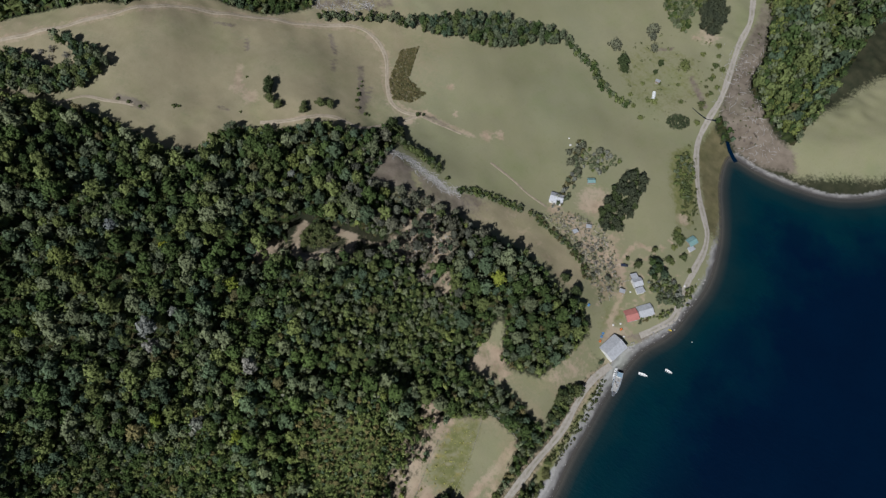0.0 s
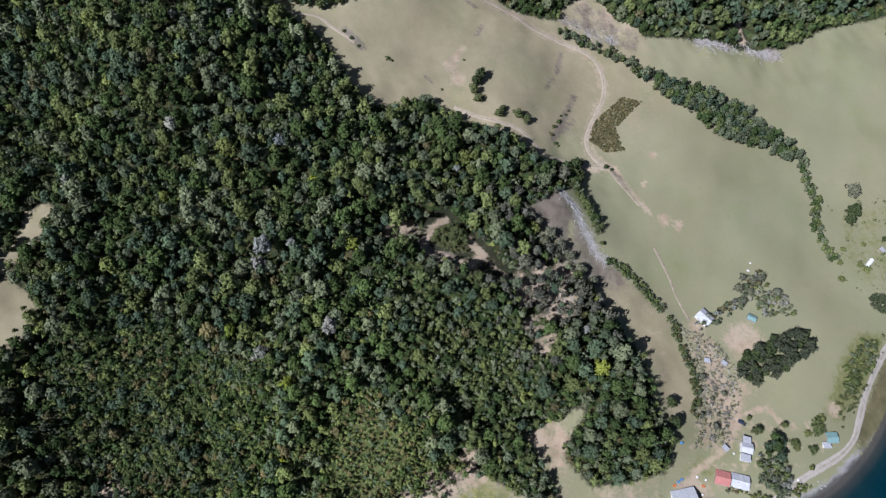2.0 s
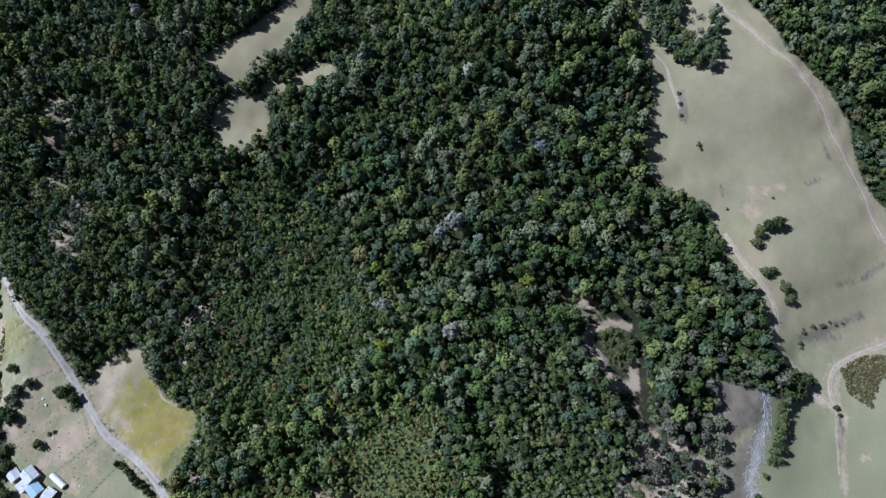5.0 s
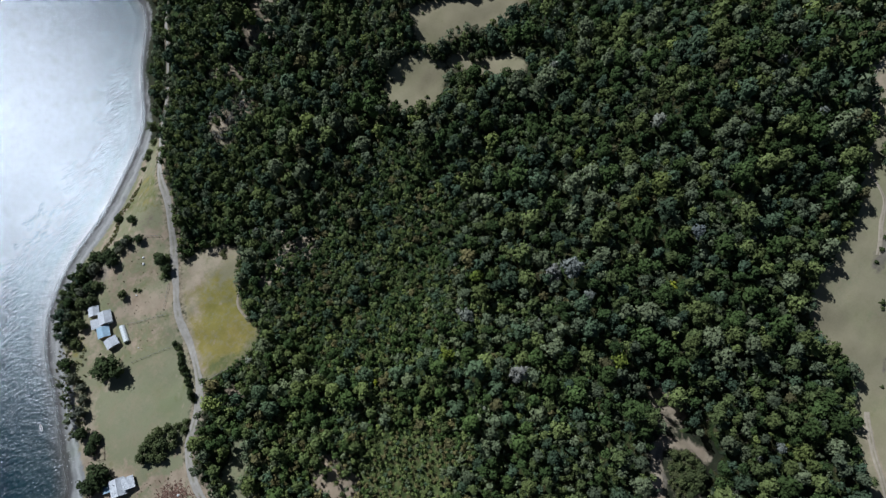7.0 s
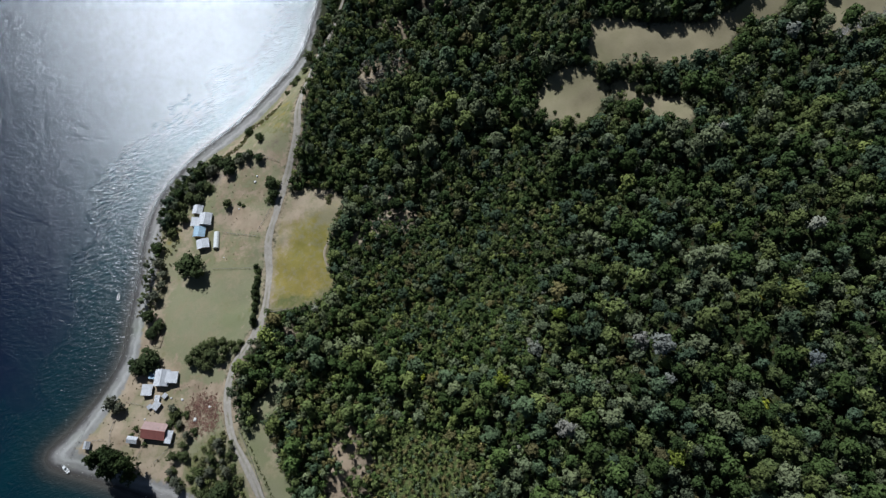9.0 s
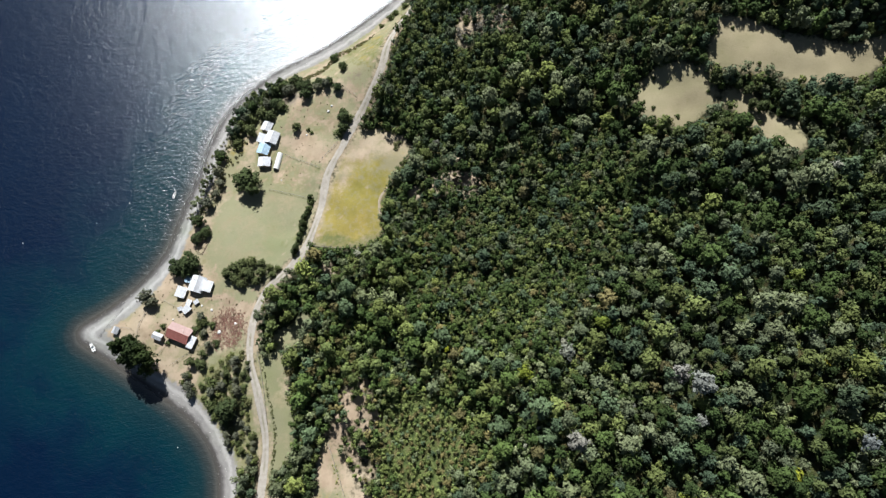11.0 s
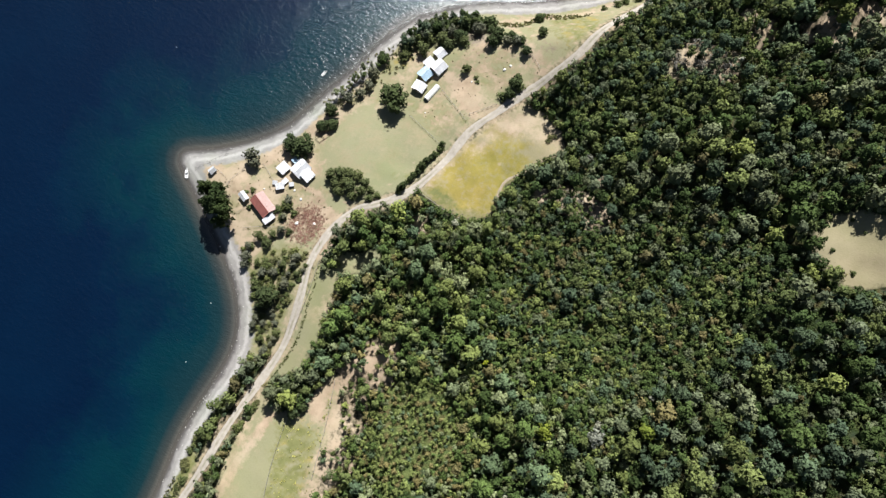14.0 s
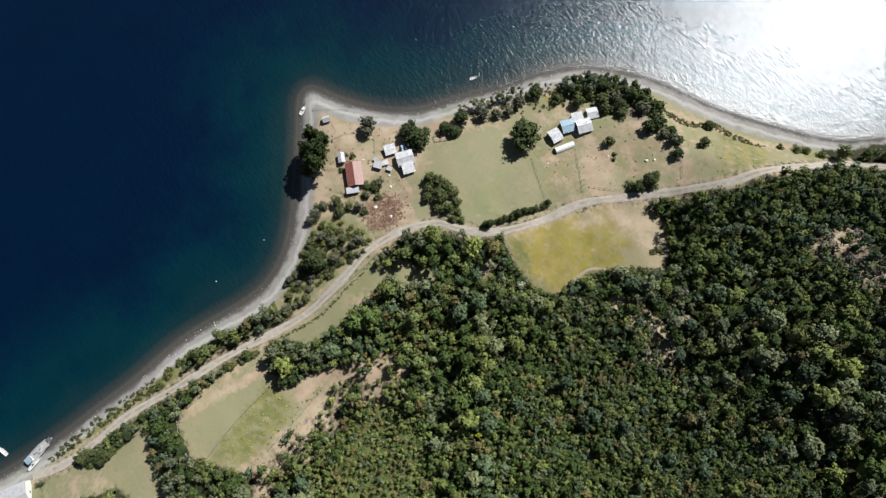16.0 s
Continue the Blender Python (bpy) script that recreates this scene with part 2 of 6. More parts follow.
PATCH = [(-91, 13), (-86, 17), (-79, 20), (-74, 25), (-69, 21), (-75, 14), (-78, 7), (-88, 6)]
FIELD_LONG = [(-93, -64), (-91, -90), (-87, -110), (-83, -117), (-64, -118), (-44, -100), (-43, -90), (-49, -70), (-54, -46), (-64, -38),
              (-66, -50), (-69, -66), (-78, -68)]
FIELD_CORNER = [(-97, -190), (-89, -147), (-93, -132), (-80, -133), (-60, -135), (-34, -130), (-31, -150), (-30, -170), (-35, -168),
                (-46, -148), (-56, -148), (-72, -155), (-77, -174), (-79, -198), (-88, -194)]
GLADE_HIGH = [(246, 146), (252, 131), (238, 126), (228, 131), (211, 119), (192, 118), (178, 119), (162, 124), (148, 128), (135, 130), (143, 154), (158, 150), (172, 143), (190, 139), (209, 134), (228, 137)]
GLADE_LOW = [(141, 114), (131, 106), (122, 102), (113, 106), (103, 114), (103, 127), (115, 133), (125, 133), (137, 125)]
GLADE_THIN = [(141, 114), (148, 117), (156, 114), (163, 103), (174, 95), (177, 84), (167, 82), (160, 92), (153, 103)]
GLADE_FAR = [(330, 150), (330, 108), (309, 106), (267, 103), (256, 120), (260, 134), (280, 150)]
RING = [(78, -110), (100, -120), (102, -136), (76, -148), (56, -158), (51, -152), (62, -129)]
RING_TRAIL = [(102, -133), (99, -124), (91, -116), (84, -113), (78, -119), (72, -126), (66, -134), (70, -145), (78, -142), (84, -140)]
SLIDE = [(90, -183), (104, -205), (100, -216), (85, -216), (75, -215), (54, -219), (44, -223), (31, -236), (12, -244), (-4, -243), (-8, -219), (19, -212), (44, -201), (65, -197), (79, -189)]
CLEARCUT = [(-57, -416), (-46, -462), (-36, -512), (-32, -530), (-44, -520), (-60, -474), (-65, -444), (-83, -434), (-99, -420), (-119, -418), (-130, -406), (-105, -394), (-85, -396)]
FAR_BANK = [(-130, -402), (-112, -412), (-114, -440), (-140, -520), (-220, -520), (-180, -440)]
BANK = [(-114, -104), (-101, -106), (-103, -140), (-100, -178), (-105, -192), (-113, -180), (-116, -130)]
MUD = [(-62, -372), (-84, -345), (-100, -322), (-112, -318), (-104, -340), (-90, -366), (-84, -392), (-60, -402)]

DEADWOOD = [(296, -300), (306, -318), (306, -334), (286, -329), (270, -320), (272, -313), (287, -310)]
SPUR = [(271, -319), (262, -311), (254, -303), (248, -297), (238, -296)]


def smooth(points, step=3.0):
    """A curve through the points, in even steps."""
    p = np.array([points[0], *points, points[-1]], float)
    out = []
    for i in range(1, len(p) - 2):
        n = max(2, int(np.hypot(*(p[i + 1] - p[i])) / step))
        for u in np.arange(n) / n:
            out.append(0.5 * (2 * p[i] + (p[i + 1] - p[i - 1]) * u + (2 * p[i - 1] - 5 * p[i] + 4 * p[i + 1] - p[i + 2]) * u ** 2
                              + (3 * p[i] - p[i - 1] - 3 * p[i + 1] + p[i + 2]) * u ** 3))
    return np.array(out + [p[-1]])


def inside(poly, x, y):
    p = np.array(poly, float)
    hit = np.zeros(np.shape(x), bool)
    for (ax, ay), (bx, by) in zip(p, np.roll(p, -1, 0)):
        if ay != by:
            hit ^= ((ay > y) != (by > y)) & (x < (bx - ax) * (y - ay) / (by - ay) + ax)
    return hit


def away(line, x, y, closed=False):
    """Distance to a polyline."""
    p = np.array(line, float)
    best = np.full(np.shape(x), 1e9)
    for a, b in zip(p, np.roll(p, -1, 0) if closed else p[1:]):
        d = b - a
        u = np.clip(((x - a[0]) * d[0] + (y - a[1]) * d[1]) / max(d @ d, 1e-9), 0, 1)
        best = np.minimum(best, (x - a[0] - u * d[0]) ** 2 + (y - a[1] - u * d[1]) ** 2)
    return np.sqrt(best)


def within(poly, x, y, soft=2.5):
    """1 inside the outline, 0 outside, with a soft rim."""
    d = away(poly, x, y, True) * np.where(inside(poly, x, y), 1, -1)
    return np.clip(d / soft * 0.5 + 0.5, 0, 1)


def ease(a, b, v):
    u = np.clip((v - a) / (b - a), 0, 1)
    return u * u * (3 - 2 * u)


def waves(x, y, size, seed):
    r = np.random.RandomState(seed)
    out = 0
    for i in range(7):
        a, f = r.uniform(0, 6.28), (1 + 0.35 * i) / size
        out = out + np.sin(6.28 * f * (x * math.cos(a) + y * math.sin(a)) + r.uniform(0, 6.28)) / (1 + 0.35 * i)
    return out / 3.2


SHORE_LINE = smooth(SHORE, 6.0)
COAST = [*map(tuple, SHORE_LINE), (-420, -9000), (9000, -9000), (9000, 9000), (420, 9000)]


def inland(x, y):
    return away(SHORE_LINE, x, y) * np.where(inside(COAST, x, y), 1, -1)


def openness(x, y, soft=2.5):
    """How far a spot lies inside land without forest."""
    o = within(VALLEY, x, y, soft)
    for poly in (POINT, MEADOW, STRIP, PATCH, FIELD_LONG, FIELD_CORNER, GLADE_HIGH, GLADE_LOW, GLADE_THIN, GLADE_FAR, RING, CLEARCUT, BANK):
        o = np.maximum(o, within(poly, x, y, soft))
    for poly in (GLADE_HIGH, GLADE_LOW, GLADE_THIN):
        o = np.maximum(o, within([(a - 1, b - 3) for a, b in poly], x, y, soft))
    return o


RAVINES = [[(-33, 33), (-8, 42), (26, 34), (52, 40)], [(-28, -4), (-20, 24), (-35, 36)], [(60, 215), (48, 160), (66, 120), (100, 100)],
           [(-20, -110), (10, -90), (34, -66)], [(110, -190), (98, -150), (104, -100), (120, -70)], [(180, 40), (140, 60), (90, 66)]]


def height(x, y, d=None):
    d = inland(x, y) if d is None else d
    w = h = 0
    for a, b, c in HILL:
        k = 1 / ((x - a) ** 2 + (y - b) ** 2 + 625) ** 1.5
        w, h = w + k, h + k * c
    wild = 1 - openness(x, y, 50.0)
    h = h / w + (waves(x, y, 60, 3) * (0.7 + 3.4 * wild) + waves(x, y, 28, 4) * 1.5 * wild) * ease(20, 90, d)
    for line in RAVINES:
        h = h - 6.0 * np.exp(-(away(line, x, y) / 7.0) ** 2) * ease(0.1, 0.6, wild)
    far = ease(450, 2600, np.hypot(x - 60, y + 60))
    h = h + far * (120 + 110 * waves(x, y, 1500, 5)) + ease(500, 900, np.hypot(x - 60, y + 60)) * 8 * waves(x, y, 170, 8)
    beach = 0.2 * np.minimum(d, 11) + waves(x, y, 14, 9) * 0.08
    land = beach + (np.maximum(h, 2.4) - beach) * ease(7, 40, d)
    bed = np.maximum(-0.28 * np.minimum(-d, 7) - 0.36 * np.maximum(-d - 7, 0), -30)
    return np.where(d > 0, np.maximum(land, 0.02), bed)


def sheet_axis(lo, hi, step, end):
    mid = np.arange(lo, hi + step / 2, step)
    grow = [step]
    while sum(grow) < end:
        grow.append(min(grow[-1] * 1.22, 320))
    out = np.cumsum(grow[1:])
    return np.concatenate([lo - out[::-1], mid, hi + out])


def mesh_object(name, verts, faces, material, parent=None, smoothed=True, points={}, normals=None):
    """A mesh from arrays; points: attributes by name, one row a vertex."""
    verts, faces = np.asarray(verts, np.float32), np.asarray(faces, np.int32)
    me = bpy.data.meshes.new(name)
    me.vertices.add(len(verts))
    me.vertices.foreach_set("co", verts.ravel())
    n = faces.shape[1]
    me.loops.add(faces.size)
    me.loops.foreach_set("vertex_index", faces.ravel())
    me.polygons.add(len(faces))
    me.polygons.foreach_set("loop_start", np.arange(0, faces.size, n, dtype=np.int32))
    me.polygons.foreach_set("use_smooth", np.full(len(faces), smoothed))
    for key, values in points.items():
        values = np.asarray(values, np.float32)
        if values.ndim == 1:
            me.attributes.new(key, "FLOAT", "POINT").data.foreach_set("value", values)
        else:
            me.attributes.new(key, "FLOAT_COLOR", "POINT").data.foreach_set("color", values.ravel())
    me.update(calc_edges=True)
    if normals is not None:
        me.normals_split_custom_set_from_vertices(np.asarray(normals, np.float32))
    me.materials.append(material)
    ob = new(name, me)
    if parent:
        ob.parent = parent
    return ob


def grid_faces(nx, ny):
    i, j = np.meshgrid(np.arange(nx - 1), np.arange(ny - 1))
    a = (j * nx + i).ravel()
    return np.stack([a, a + 1, a + nx + 1, a + nx], 1)


# ---------- ground: one sheet ----------
GX, GY = sheet_axis(-230, 470, 2.5, 4200), sheet_axis(-610, 410, 2.5, 4200)
X, Y = np.meshgrid(GX, GY)
D = inland(X, Y)
GZ = height(X, Y, D)


def ground_z(x, y):
    """The sheet's height at a point or at many."""
    x, y = np.asarray(x, float), np.asarray(y, float)
    i = np.clip(np.searchsorted(GX, x) - 1, 0, len(GX) - 2)
    j = np.clip(np.searchsorted(GY, y) - 1, 0, len(GY) - 2)
    u, v = (x - GX[i]) / (GX[i + 1] - GX[i]), (y - GY[j]) / (GY[j + 1] - GY[j])
    return (GZ[j, i] * (1 - u) + GZ[j, i + 1] * u) * (1 - v) + (GZ[j + 1, i] * (1 - u) + GZ[j + 1, i + 1] * u) * v


d_north = away(ROAD_NORTH, X, Y)
grass, straw, yellow, soil, flat = (np.zeros_like(X) for _ in range(5))
blot, blot2 = waves(X, Y, 38, 21), waves(X, Y, 17, 22)
valley = within(VALLEY, X, Y)
grass = np.maximum(grass, valley)
straw = np.maximum(straw, valley * ease(60, 190, X + 0.25 * (Y + 260)) * (0.85 + 0.3 * blot))
point = within(POINT, X, Y)
paddock = within([(-132, 62), (-124, 90), (-98, 100), (-74, 92), (-92, 55), (-112, 52)], X, Y, 4)
grass = np.maximum(grass, point)
dry = np.clip(ease(-118, -138, X) * ease(-6, 8, Y) * 0.75 + 0.25 + 0.45 * blot2, 0, 1)
straw = np.maximum(straw, point * (1 - paddock) * dry)
straw = np.maximum(straw, paddock * np.clip(0.4 + 0.35 * blot2, 0, 0.7))
soil = np.maximum(soil, point * (1 - paddock) * ease(-0.1 - 0.5 * ease(-118, -138, X), 0.6 - 0.3 * ease(-118, -138, X), waves(X, Y, 26, 33) + 0.3 * blot2) * (0.35 + 0.55 * ease(-118, -138, X)))
soil = np.maximum(soil, point * (1 - paddock) * ease(0.15, 0.7, waves(X, Y, 9, 35) + 0.25 * waves(X, Y, 21, 36)) * 0.7)
hamlet = within([(-66, -216), (-98, -212), (-112, -240), (-106, -300), (-84, -300), (-66, -262)], X, Y, 6)
soil = np.maximum(soil, hamlet * ease(0.0, 0.6, waves(X, Y, 11, 37)) * 0.7)
for poly, much in (([(-84, 119), (-79, 130), (-72, 128), (-66, 118), (-66, 110), (-75, 113)], 0.9), ([(-152, 2), (-142, 2), (-146, 10), (-154, 9)], 0.9), ([(-128, 32), (-118, 36), (-106, 30), (-104, 20), (-110, 14), (-124, 14)], 0.8), ([(-170, 26), (-150, 36), (-146, 30), (-164, 20)], 0.6)):
    soil = np.maximum(soil, within(poly, X, Y, 5) * np.clip(much + 0.3 * blot2, 0, 1) * point)
soil = np.maximum(soil, within([(-56, 89), (-57, 109), (-50, 123), (-39, 129), (-20, 128), (-15, 116), (-27, 114), (-45, 112)], X, Y, 5) * np.clip(0.75 + 0.4 * blot2, 0, 1))
meadow = within(MEADOW, X, Y)
straw = np.maximum(straw, meadow)
soil = np.maximum(soil, meadow * ease(0.25, 0.8, waves(X, Y, 10, 38) - 0.012 * (X + 60)) * 0.6)
yellow = np.maximum(yellow, meadow * ease(-0.2, 0.5, 0.35 * waves(X, Y, 22, 41) + 0.9 - 0.028 * np.hypot(X + 47, (Y - 84) * 0.85)) * np.clip(0.72 + 0.22 * waves(X, Y, 11, 43), 0, 1))
for poly in (STRIP, PATCH, FIELD_LONG, FIELD_CORNER):
    m = within(poly, X, Y)
    grass = np.maximum(grass, m)
    straw = np.maximum(straw, m * np.clip(0.3 + 0.6 * blot, 0, 0.8))
for poly, much in (([(-69, -46), (-60, -43), (-55, -66), (-65, -66)], 0.85), ([(-97, -72), (-92, -88), (-87, -104), (-82, -100), (-88, -80)], 0.8), ([(-87, -10), (-82, -6), (-79, -18), (-84, -18)], 0.9), ([(-62, -26), (-52, -18), (-47, -10), (-40, -12), (-37, -30), (-43, -37), (-51, -36), (-57, -41), (-60, -43), (-60, -34)], 1.0),
                   ([(-60, -43), (-55, -40), (-48, -57), (-45, -69), (-40, -70), (-31, -68), (-28, -77), (-38, -85), (-46, -87), (-53, -65)], 0.85), ([(-30, -131), (-28, -147), (-41, -157), (-56, -146), (-60, -138)], 0.7), ([(-72, -156), (-80, -192), (-92, -190), (-90, -160)], 0.45),
                   ([(-137, 26), (-127, 26), (-123, 6), (-138, 2), (-143, -11), (-127, -14)], 0.35), ([(-4, -462), (-20, -466), (-22, -478), (-8, -476)], 0.8), ([(-97, 99), (-74, 91), (-62, 112), (-80, 124), (-96, 118)], 0.42), ([(-98, 120), (-66, 112), (-48, 150), (-66, 160), (-84, 150)], 0.45), ([(-116, 116), (-104, 112), (-104, 140), (-114, 138)], 0.6), ([(-90, -200), (-84, -212), (-92, -222), (-110, -222), (-100, -212)], 0.75)):
    soil = np.maximum(soil, within(poly, X, Y, 4) * np.clip(much + 0.45 * blot2, 0, 1))
soil = np.maximum(soil, within([(356, -48), (330, -46), (316, -54), (322, -66), (344, -80), (352, -100), (340, -118), (366, -98), (374, -80), (368, -58)], X, Y, 4) * np.clip(0.45 + 0.5 * blot2, 0, 1))
lush = point * (1 - paddock) * np.clip(0.12 + 0.55 * waves(X, Y, 19, 46), 0, 0.7)
for poly, much in (([(-76, -72), (-65, -67), (-56, -66), (-49, -88), (-44, -98), (-59, -113), (-66, -96)], 0.85), ([(-137, 26), (-127, 26), (-123, 6), (-138, 2), (-143, -11), (-127, -14)], 0.55), (BANK, 0.8), ([(-50, 172), (-40, 187), (-28, 172), (-32, 161)], 0.6), ([(-70, 60), (-66, 72), (-58, 68), (-44, 66), (-34, 72), (-36, 62), (-54, 58)], 0.6), ([(-142, -8), (-130, 4), (-112, 10), (-100, -12), (-97, -50), (-112, -50)], 0.55), ([(-84, -206), (-96, -222), (-86, -232), (-76, -222)], 0.6), ([(-97, 99), (-74, 91), (-67, 108), (-88, 119)], 0.5), ([(-86, 134), (-62, 128), (-52, 146), (-66, 152), (-78, 140)], 0.5), ([(-48, -356), (-56, -376), (-80, -346), (-92, -312), (-84, -306), (-62, -330)], 0.8),
                   ([(-55, 186), (-33, 203), (-25, 184), (-30, 164), (-46, 170)], 0.75), ([(0, -380), (30, -400), (20, -440), (-20, -450), (-40, -420), (-30, -385)], 0.35)):
    lush = np.maximum(lush, within(poly, X, Y, 4) * np.clip(much + 0.25 * blot2 + 0.12 * waves(X, Y, 7, 44), 0, 1))
soil = np.maximum(soil, 0.8 * np.clip(1.5 - np.hypot(X + 84, Y + 314) / 5.0, 0, 1))
soil = np.maximum(soil, np.clip(1.3 - away([(-84, -116), (-83, -95), (-81, -72)], X, Y) / 3.5, 0, 1) * 0.8)
soil = np.maximum(soil, np.clip(1.3 - away([(-46, -100), (-48, -80), (-53, -60), (-60, -42)], X, Y) / 4.0, 0, 1) * np.clip(0.55 + 0.5 * blot2, 0, 1))
straw = np.maximum(straw, np.clip(1.3 - away(FIELD_LONG, X, Y, True) / 3.5, 0, 1) * within(FIELD_LONG, X, Y))
for poly in (GLADE_HIGH, GLADE_LOW, GLADE_THIN, GLADE_FAR):
    straw = np.maximum(straw, within(poly, X, Y))
    straw = np.maximum(straw, within([(a - 1, b - 3) for a, b in poly], X, Y))
soil = np.maximum(soil, np.clip(1.6 - away(RING_TRAIL, X, Y) / 2.4, 0, 1))
straw = np.maximum(straw, within(RING, X, Y) * 0.25)
grass = np.maximum(grass, within(FAR_BANK, X, Y, 6))
soil = np.maximum(soil, (np.minimum(d_north, away(TRACK, X, Y)) < 4.5) * 0.5)
BARE = [(-42, -80, 6), (-40, -94, 5), (-48, -58, 6), (-50, -19, 6), (-56, -36, 7), (-46, -30, 6), (-44, -68, 5), (15, 90, 9), (7, 92, 8), (-3, 94, 6), (1, 88, 5), (-13, 89, 5), (12, 109, 4), (38, 184, 9), (22, 188, 8), (18, 177, 7), (30, 180, 6), (-45, -17, 7), (-43, -29, 8), (101, -106, 9), (107, -98, 6), (66, -175, 6), (71, -168, 5), (23, -160, 7), (15, -165, 7), (52, -163, 5), (45, -169, 6), (36, -180, 6), (28, -190, 6), (49, -161, 5), (49, 212, 5), (88, 230, 9), (76, 223, 8), (65, 216, 6), (38, 214, 4), (-62, 46, 6),
        (89, 236, 7), (78, 218, 8), (47, 206, 6), (-38, -84, 5), (-41, -55, 5), (-36, -72, 4), (-47, -46, 6), (-33, -97, 6), (-45, -90, 5), (27, -178, 8), (41, -162, 7), (22, -169, 7), (27, -188, 7), (49, -192, 8), (40, -205, 7), (102, -100, 8), (51, -177, 7), (35, -183, 7), (10, -161, 6)]
for spot in BARE:
    soil = np.maximum(soil, np.clip(1.5 - np.hypot(X - spot[0], Y - spot[1]) / spot[2], 0, 1) * (0.75 + 0.4 * blot2))
for spot in ((197, -178, 7), (209, -177, 6), (110, -292, 4), (62, -275, 6), (-58, 118, 9), (-100, 12, 9), (-120, 20, 14), (-72, 118, 9), (-55, -262, 8), (-28, -285, 14), (-10, -260, 7)):
    soil = np.maximum(soil, np.clip(1.3 - np.hypot(X - spot[0], Y - spot[1]) / spot[2], 0, 1) * (0.8 + 0.3 * blot2))
for poly, much in (([(-84, 126), (-74, 121), (-67, 111), (-62, 117), (-68, 130), (-78, 134), (-83, 132)], 0.95), ([(-86, 148), (-73, 144), (-75, 156), (-82, 158)], 0.9), ([(-62, 161), (-42, 151), (-40, 154), (-56, 163)], 1.0), ([(-50, 113), (-39, 111), (-31, 125), (-44, 129)], 0.75)):
    soil = np.maximum(soil, within(poly, X, Y, 3) * np.clip(much + 0.35 * blot2, 0, 1))
yellow = np.maximum(yellow, within([(-47, 171), (-36, 164), (-31, 178), (-25, 200), (-34, 204), (-46, 194)], X, Y, 5) * np.clip(0.42 + 0.5 * waves(X, Y, 9, 47), 0, 0.85))
yellow = np.maximum(yellow, within([(-121, 121), (-124, 131), (-106, 136), (-108, 125)], X, Y, 4) * np.clip(0.55 + 0.5 * waves(X, Y, 6, 48), 0, 0.9))
weedy = within([(-75, -70), (-72, -83), (-66, -96), (-59, -112), (-45, -98), (-50, -78), (-54, -64), (-64, -63)], X, Y, 4)
yellow = np.maximum(yellow, weedy * np.clip(0.35 + 0.5 * waves(X, Y, 6, 49), 0, 0.8))
lush *= 1 - 0.75 * weedy * np.clip(0.25 + 0.9 * waves(X, Y, 8, 50), 0, 1)
lush *= 1 - within([(-47, 171), (-36, 164), (-31, 178), (-25, 200), (-34, 204), (-46, 194)], X, Y, 5) * np.clip(0.4 + 0.8 * waves(X, Y, 9, 47), 0, 1)
grass = np.maximum(grass, within(BANK, X, Y))
flat = np.maximum(flat, within(MUD, X, Y, 4))
for lane, half in (([(-99, 28), (-110, 31), (-119, 28)], 3.4), ([(-102, 14), (-108, 26), (-116, 36), (-128, 38)], 2.0), ([(-64, 112), (-76, 122), (-88, 130)], 2.6), ([(-150, 14), (-160, 20), (-176, 26)], 1.6), ([(-60, -262), (-74, -250), (-80, -240), (-86, -216), (-92, -212)], 2.0)):
    soil = np.maximum(soil, np.clip(1.4 - away(lane, X, Y) / half, 0, 1))
wide = 9.0 + 2.0 * waves(X, Y, 55, 61) - 6.5 * ease(205, 250, Y) - 5.0 * ease(-206, -222, Y) - 3.0 * ease(-100, -118, Y) * ease(-196, -184, Y)
gravel = np.clip((wide - D) / 3 + 0.5, 0, 1) * (1 - flat)
stream_line = smooth([(103, -210), (89, -217), (70, -217), (54, -218), (46, -222)], 4)
gravel = np.maximum(gravel, np.clip(1.4 - away(stream_line, X, Y) / 2.6, 0, 1) * (0.62 + 0.4 * blot2))
earth = within(SLIDE, X, Y, 4) * ease(14, 46, X) * np.clip(0.95 + 0.3 * blot2, 0, 1)
for poly in ([(-88, 151), (-85, 158), (-76, 151), (-71, 143), (-78, 142)], [(-57, 162), (-50, 169), (-34, 162), (-38, 155)]):
    earth = np.maximum(earth, within(poly, X, Y, 4) * np.clip(0.3 + 0.35 * blot2, 0, 1))
earth = np.maximum(earth, 0.8 * within([(-93, 158), (-84, 166), (-78, 158), (-82, 150), (-92, 150)], X, Y, 4))
for lane in ([(-75, 175), (-67, 168), (-53, 156), (-42, 150)], [(-79, 173), (-60, 186), (-35, 202), (-24, 222)]):
    soil = np.maximum(soil, np.clip(1.4 - away(lane, X, Y) / 2.2, 0, 1) * (0.75 + 0.4 * blot2))
SCARS = (([(140, -227), (154, -242), (170, -258)], 1.7), ([(143, -233), (152, -250)], 1.0), ([(190, -253), (205, -263)], 1.5), ([(250, -116), (243, -119), (236, -123)], 2.2), ([(178, -238), (185, -246)], 1.2),
         ([(112, -257), (100, -263), (89, -264)], 0.9), ([(85, -114), (79, -119), (76, -128)], 1.0), ([(230, -206), (238, -214)], 1.0), ([(252, -214), (262, -205)], 0.9), ([(200, -160), (206, -157)], 1.0), ([(-25, -428), (-37, -419), (-47, -411)], 1.8), ([(10, -436), (2, -444)], 1.0), ([(186, -370), (174, -390)], 3.0), ([(166, -406), (156, -425)], 3.0))
for line, half in SCARS:
    earth = np.maximum(earth, np.clip(1.4 - away(line, X, Y) / (1.5 * half), 0, 1) * (0.85 + 0.4 * blot2))
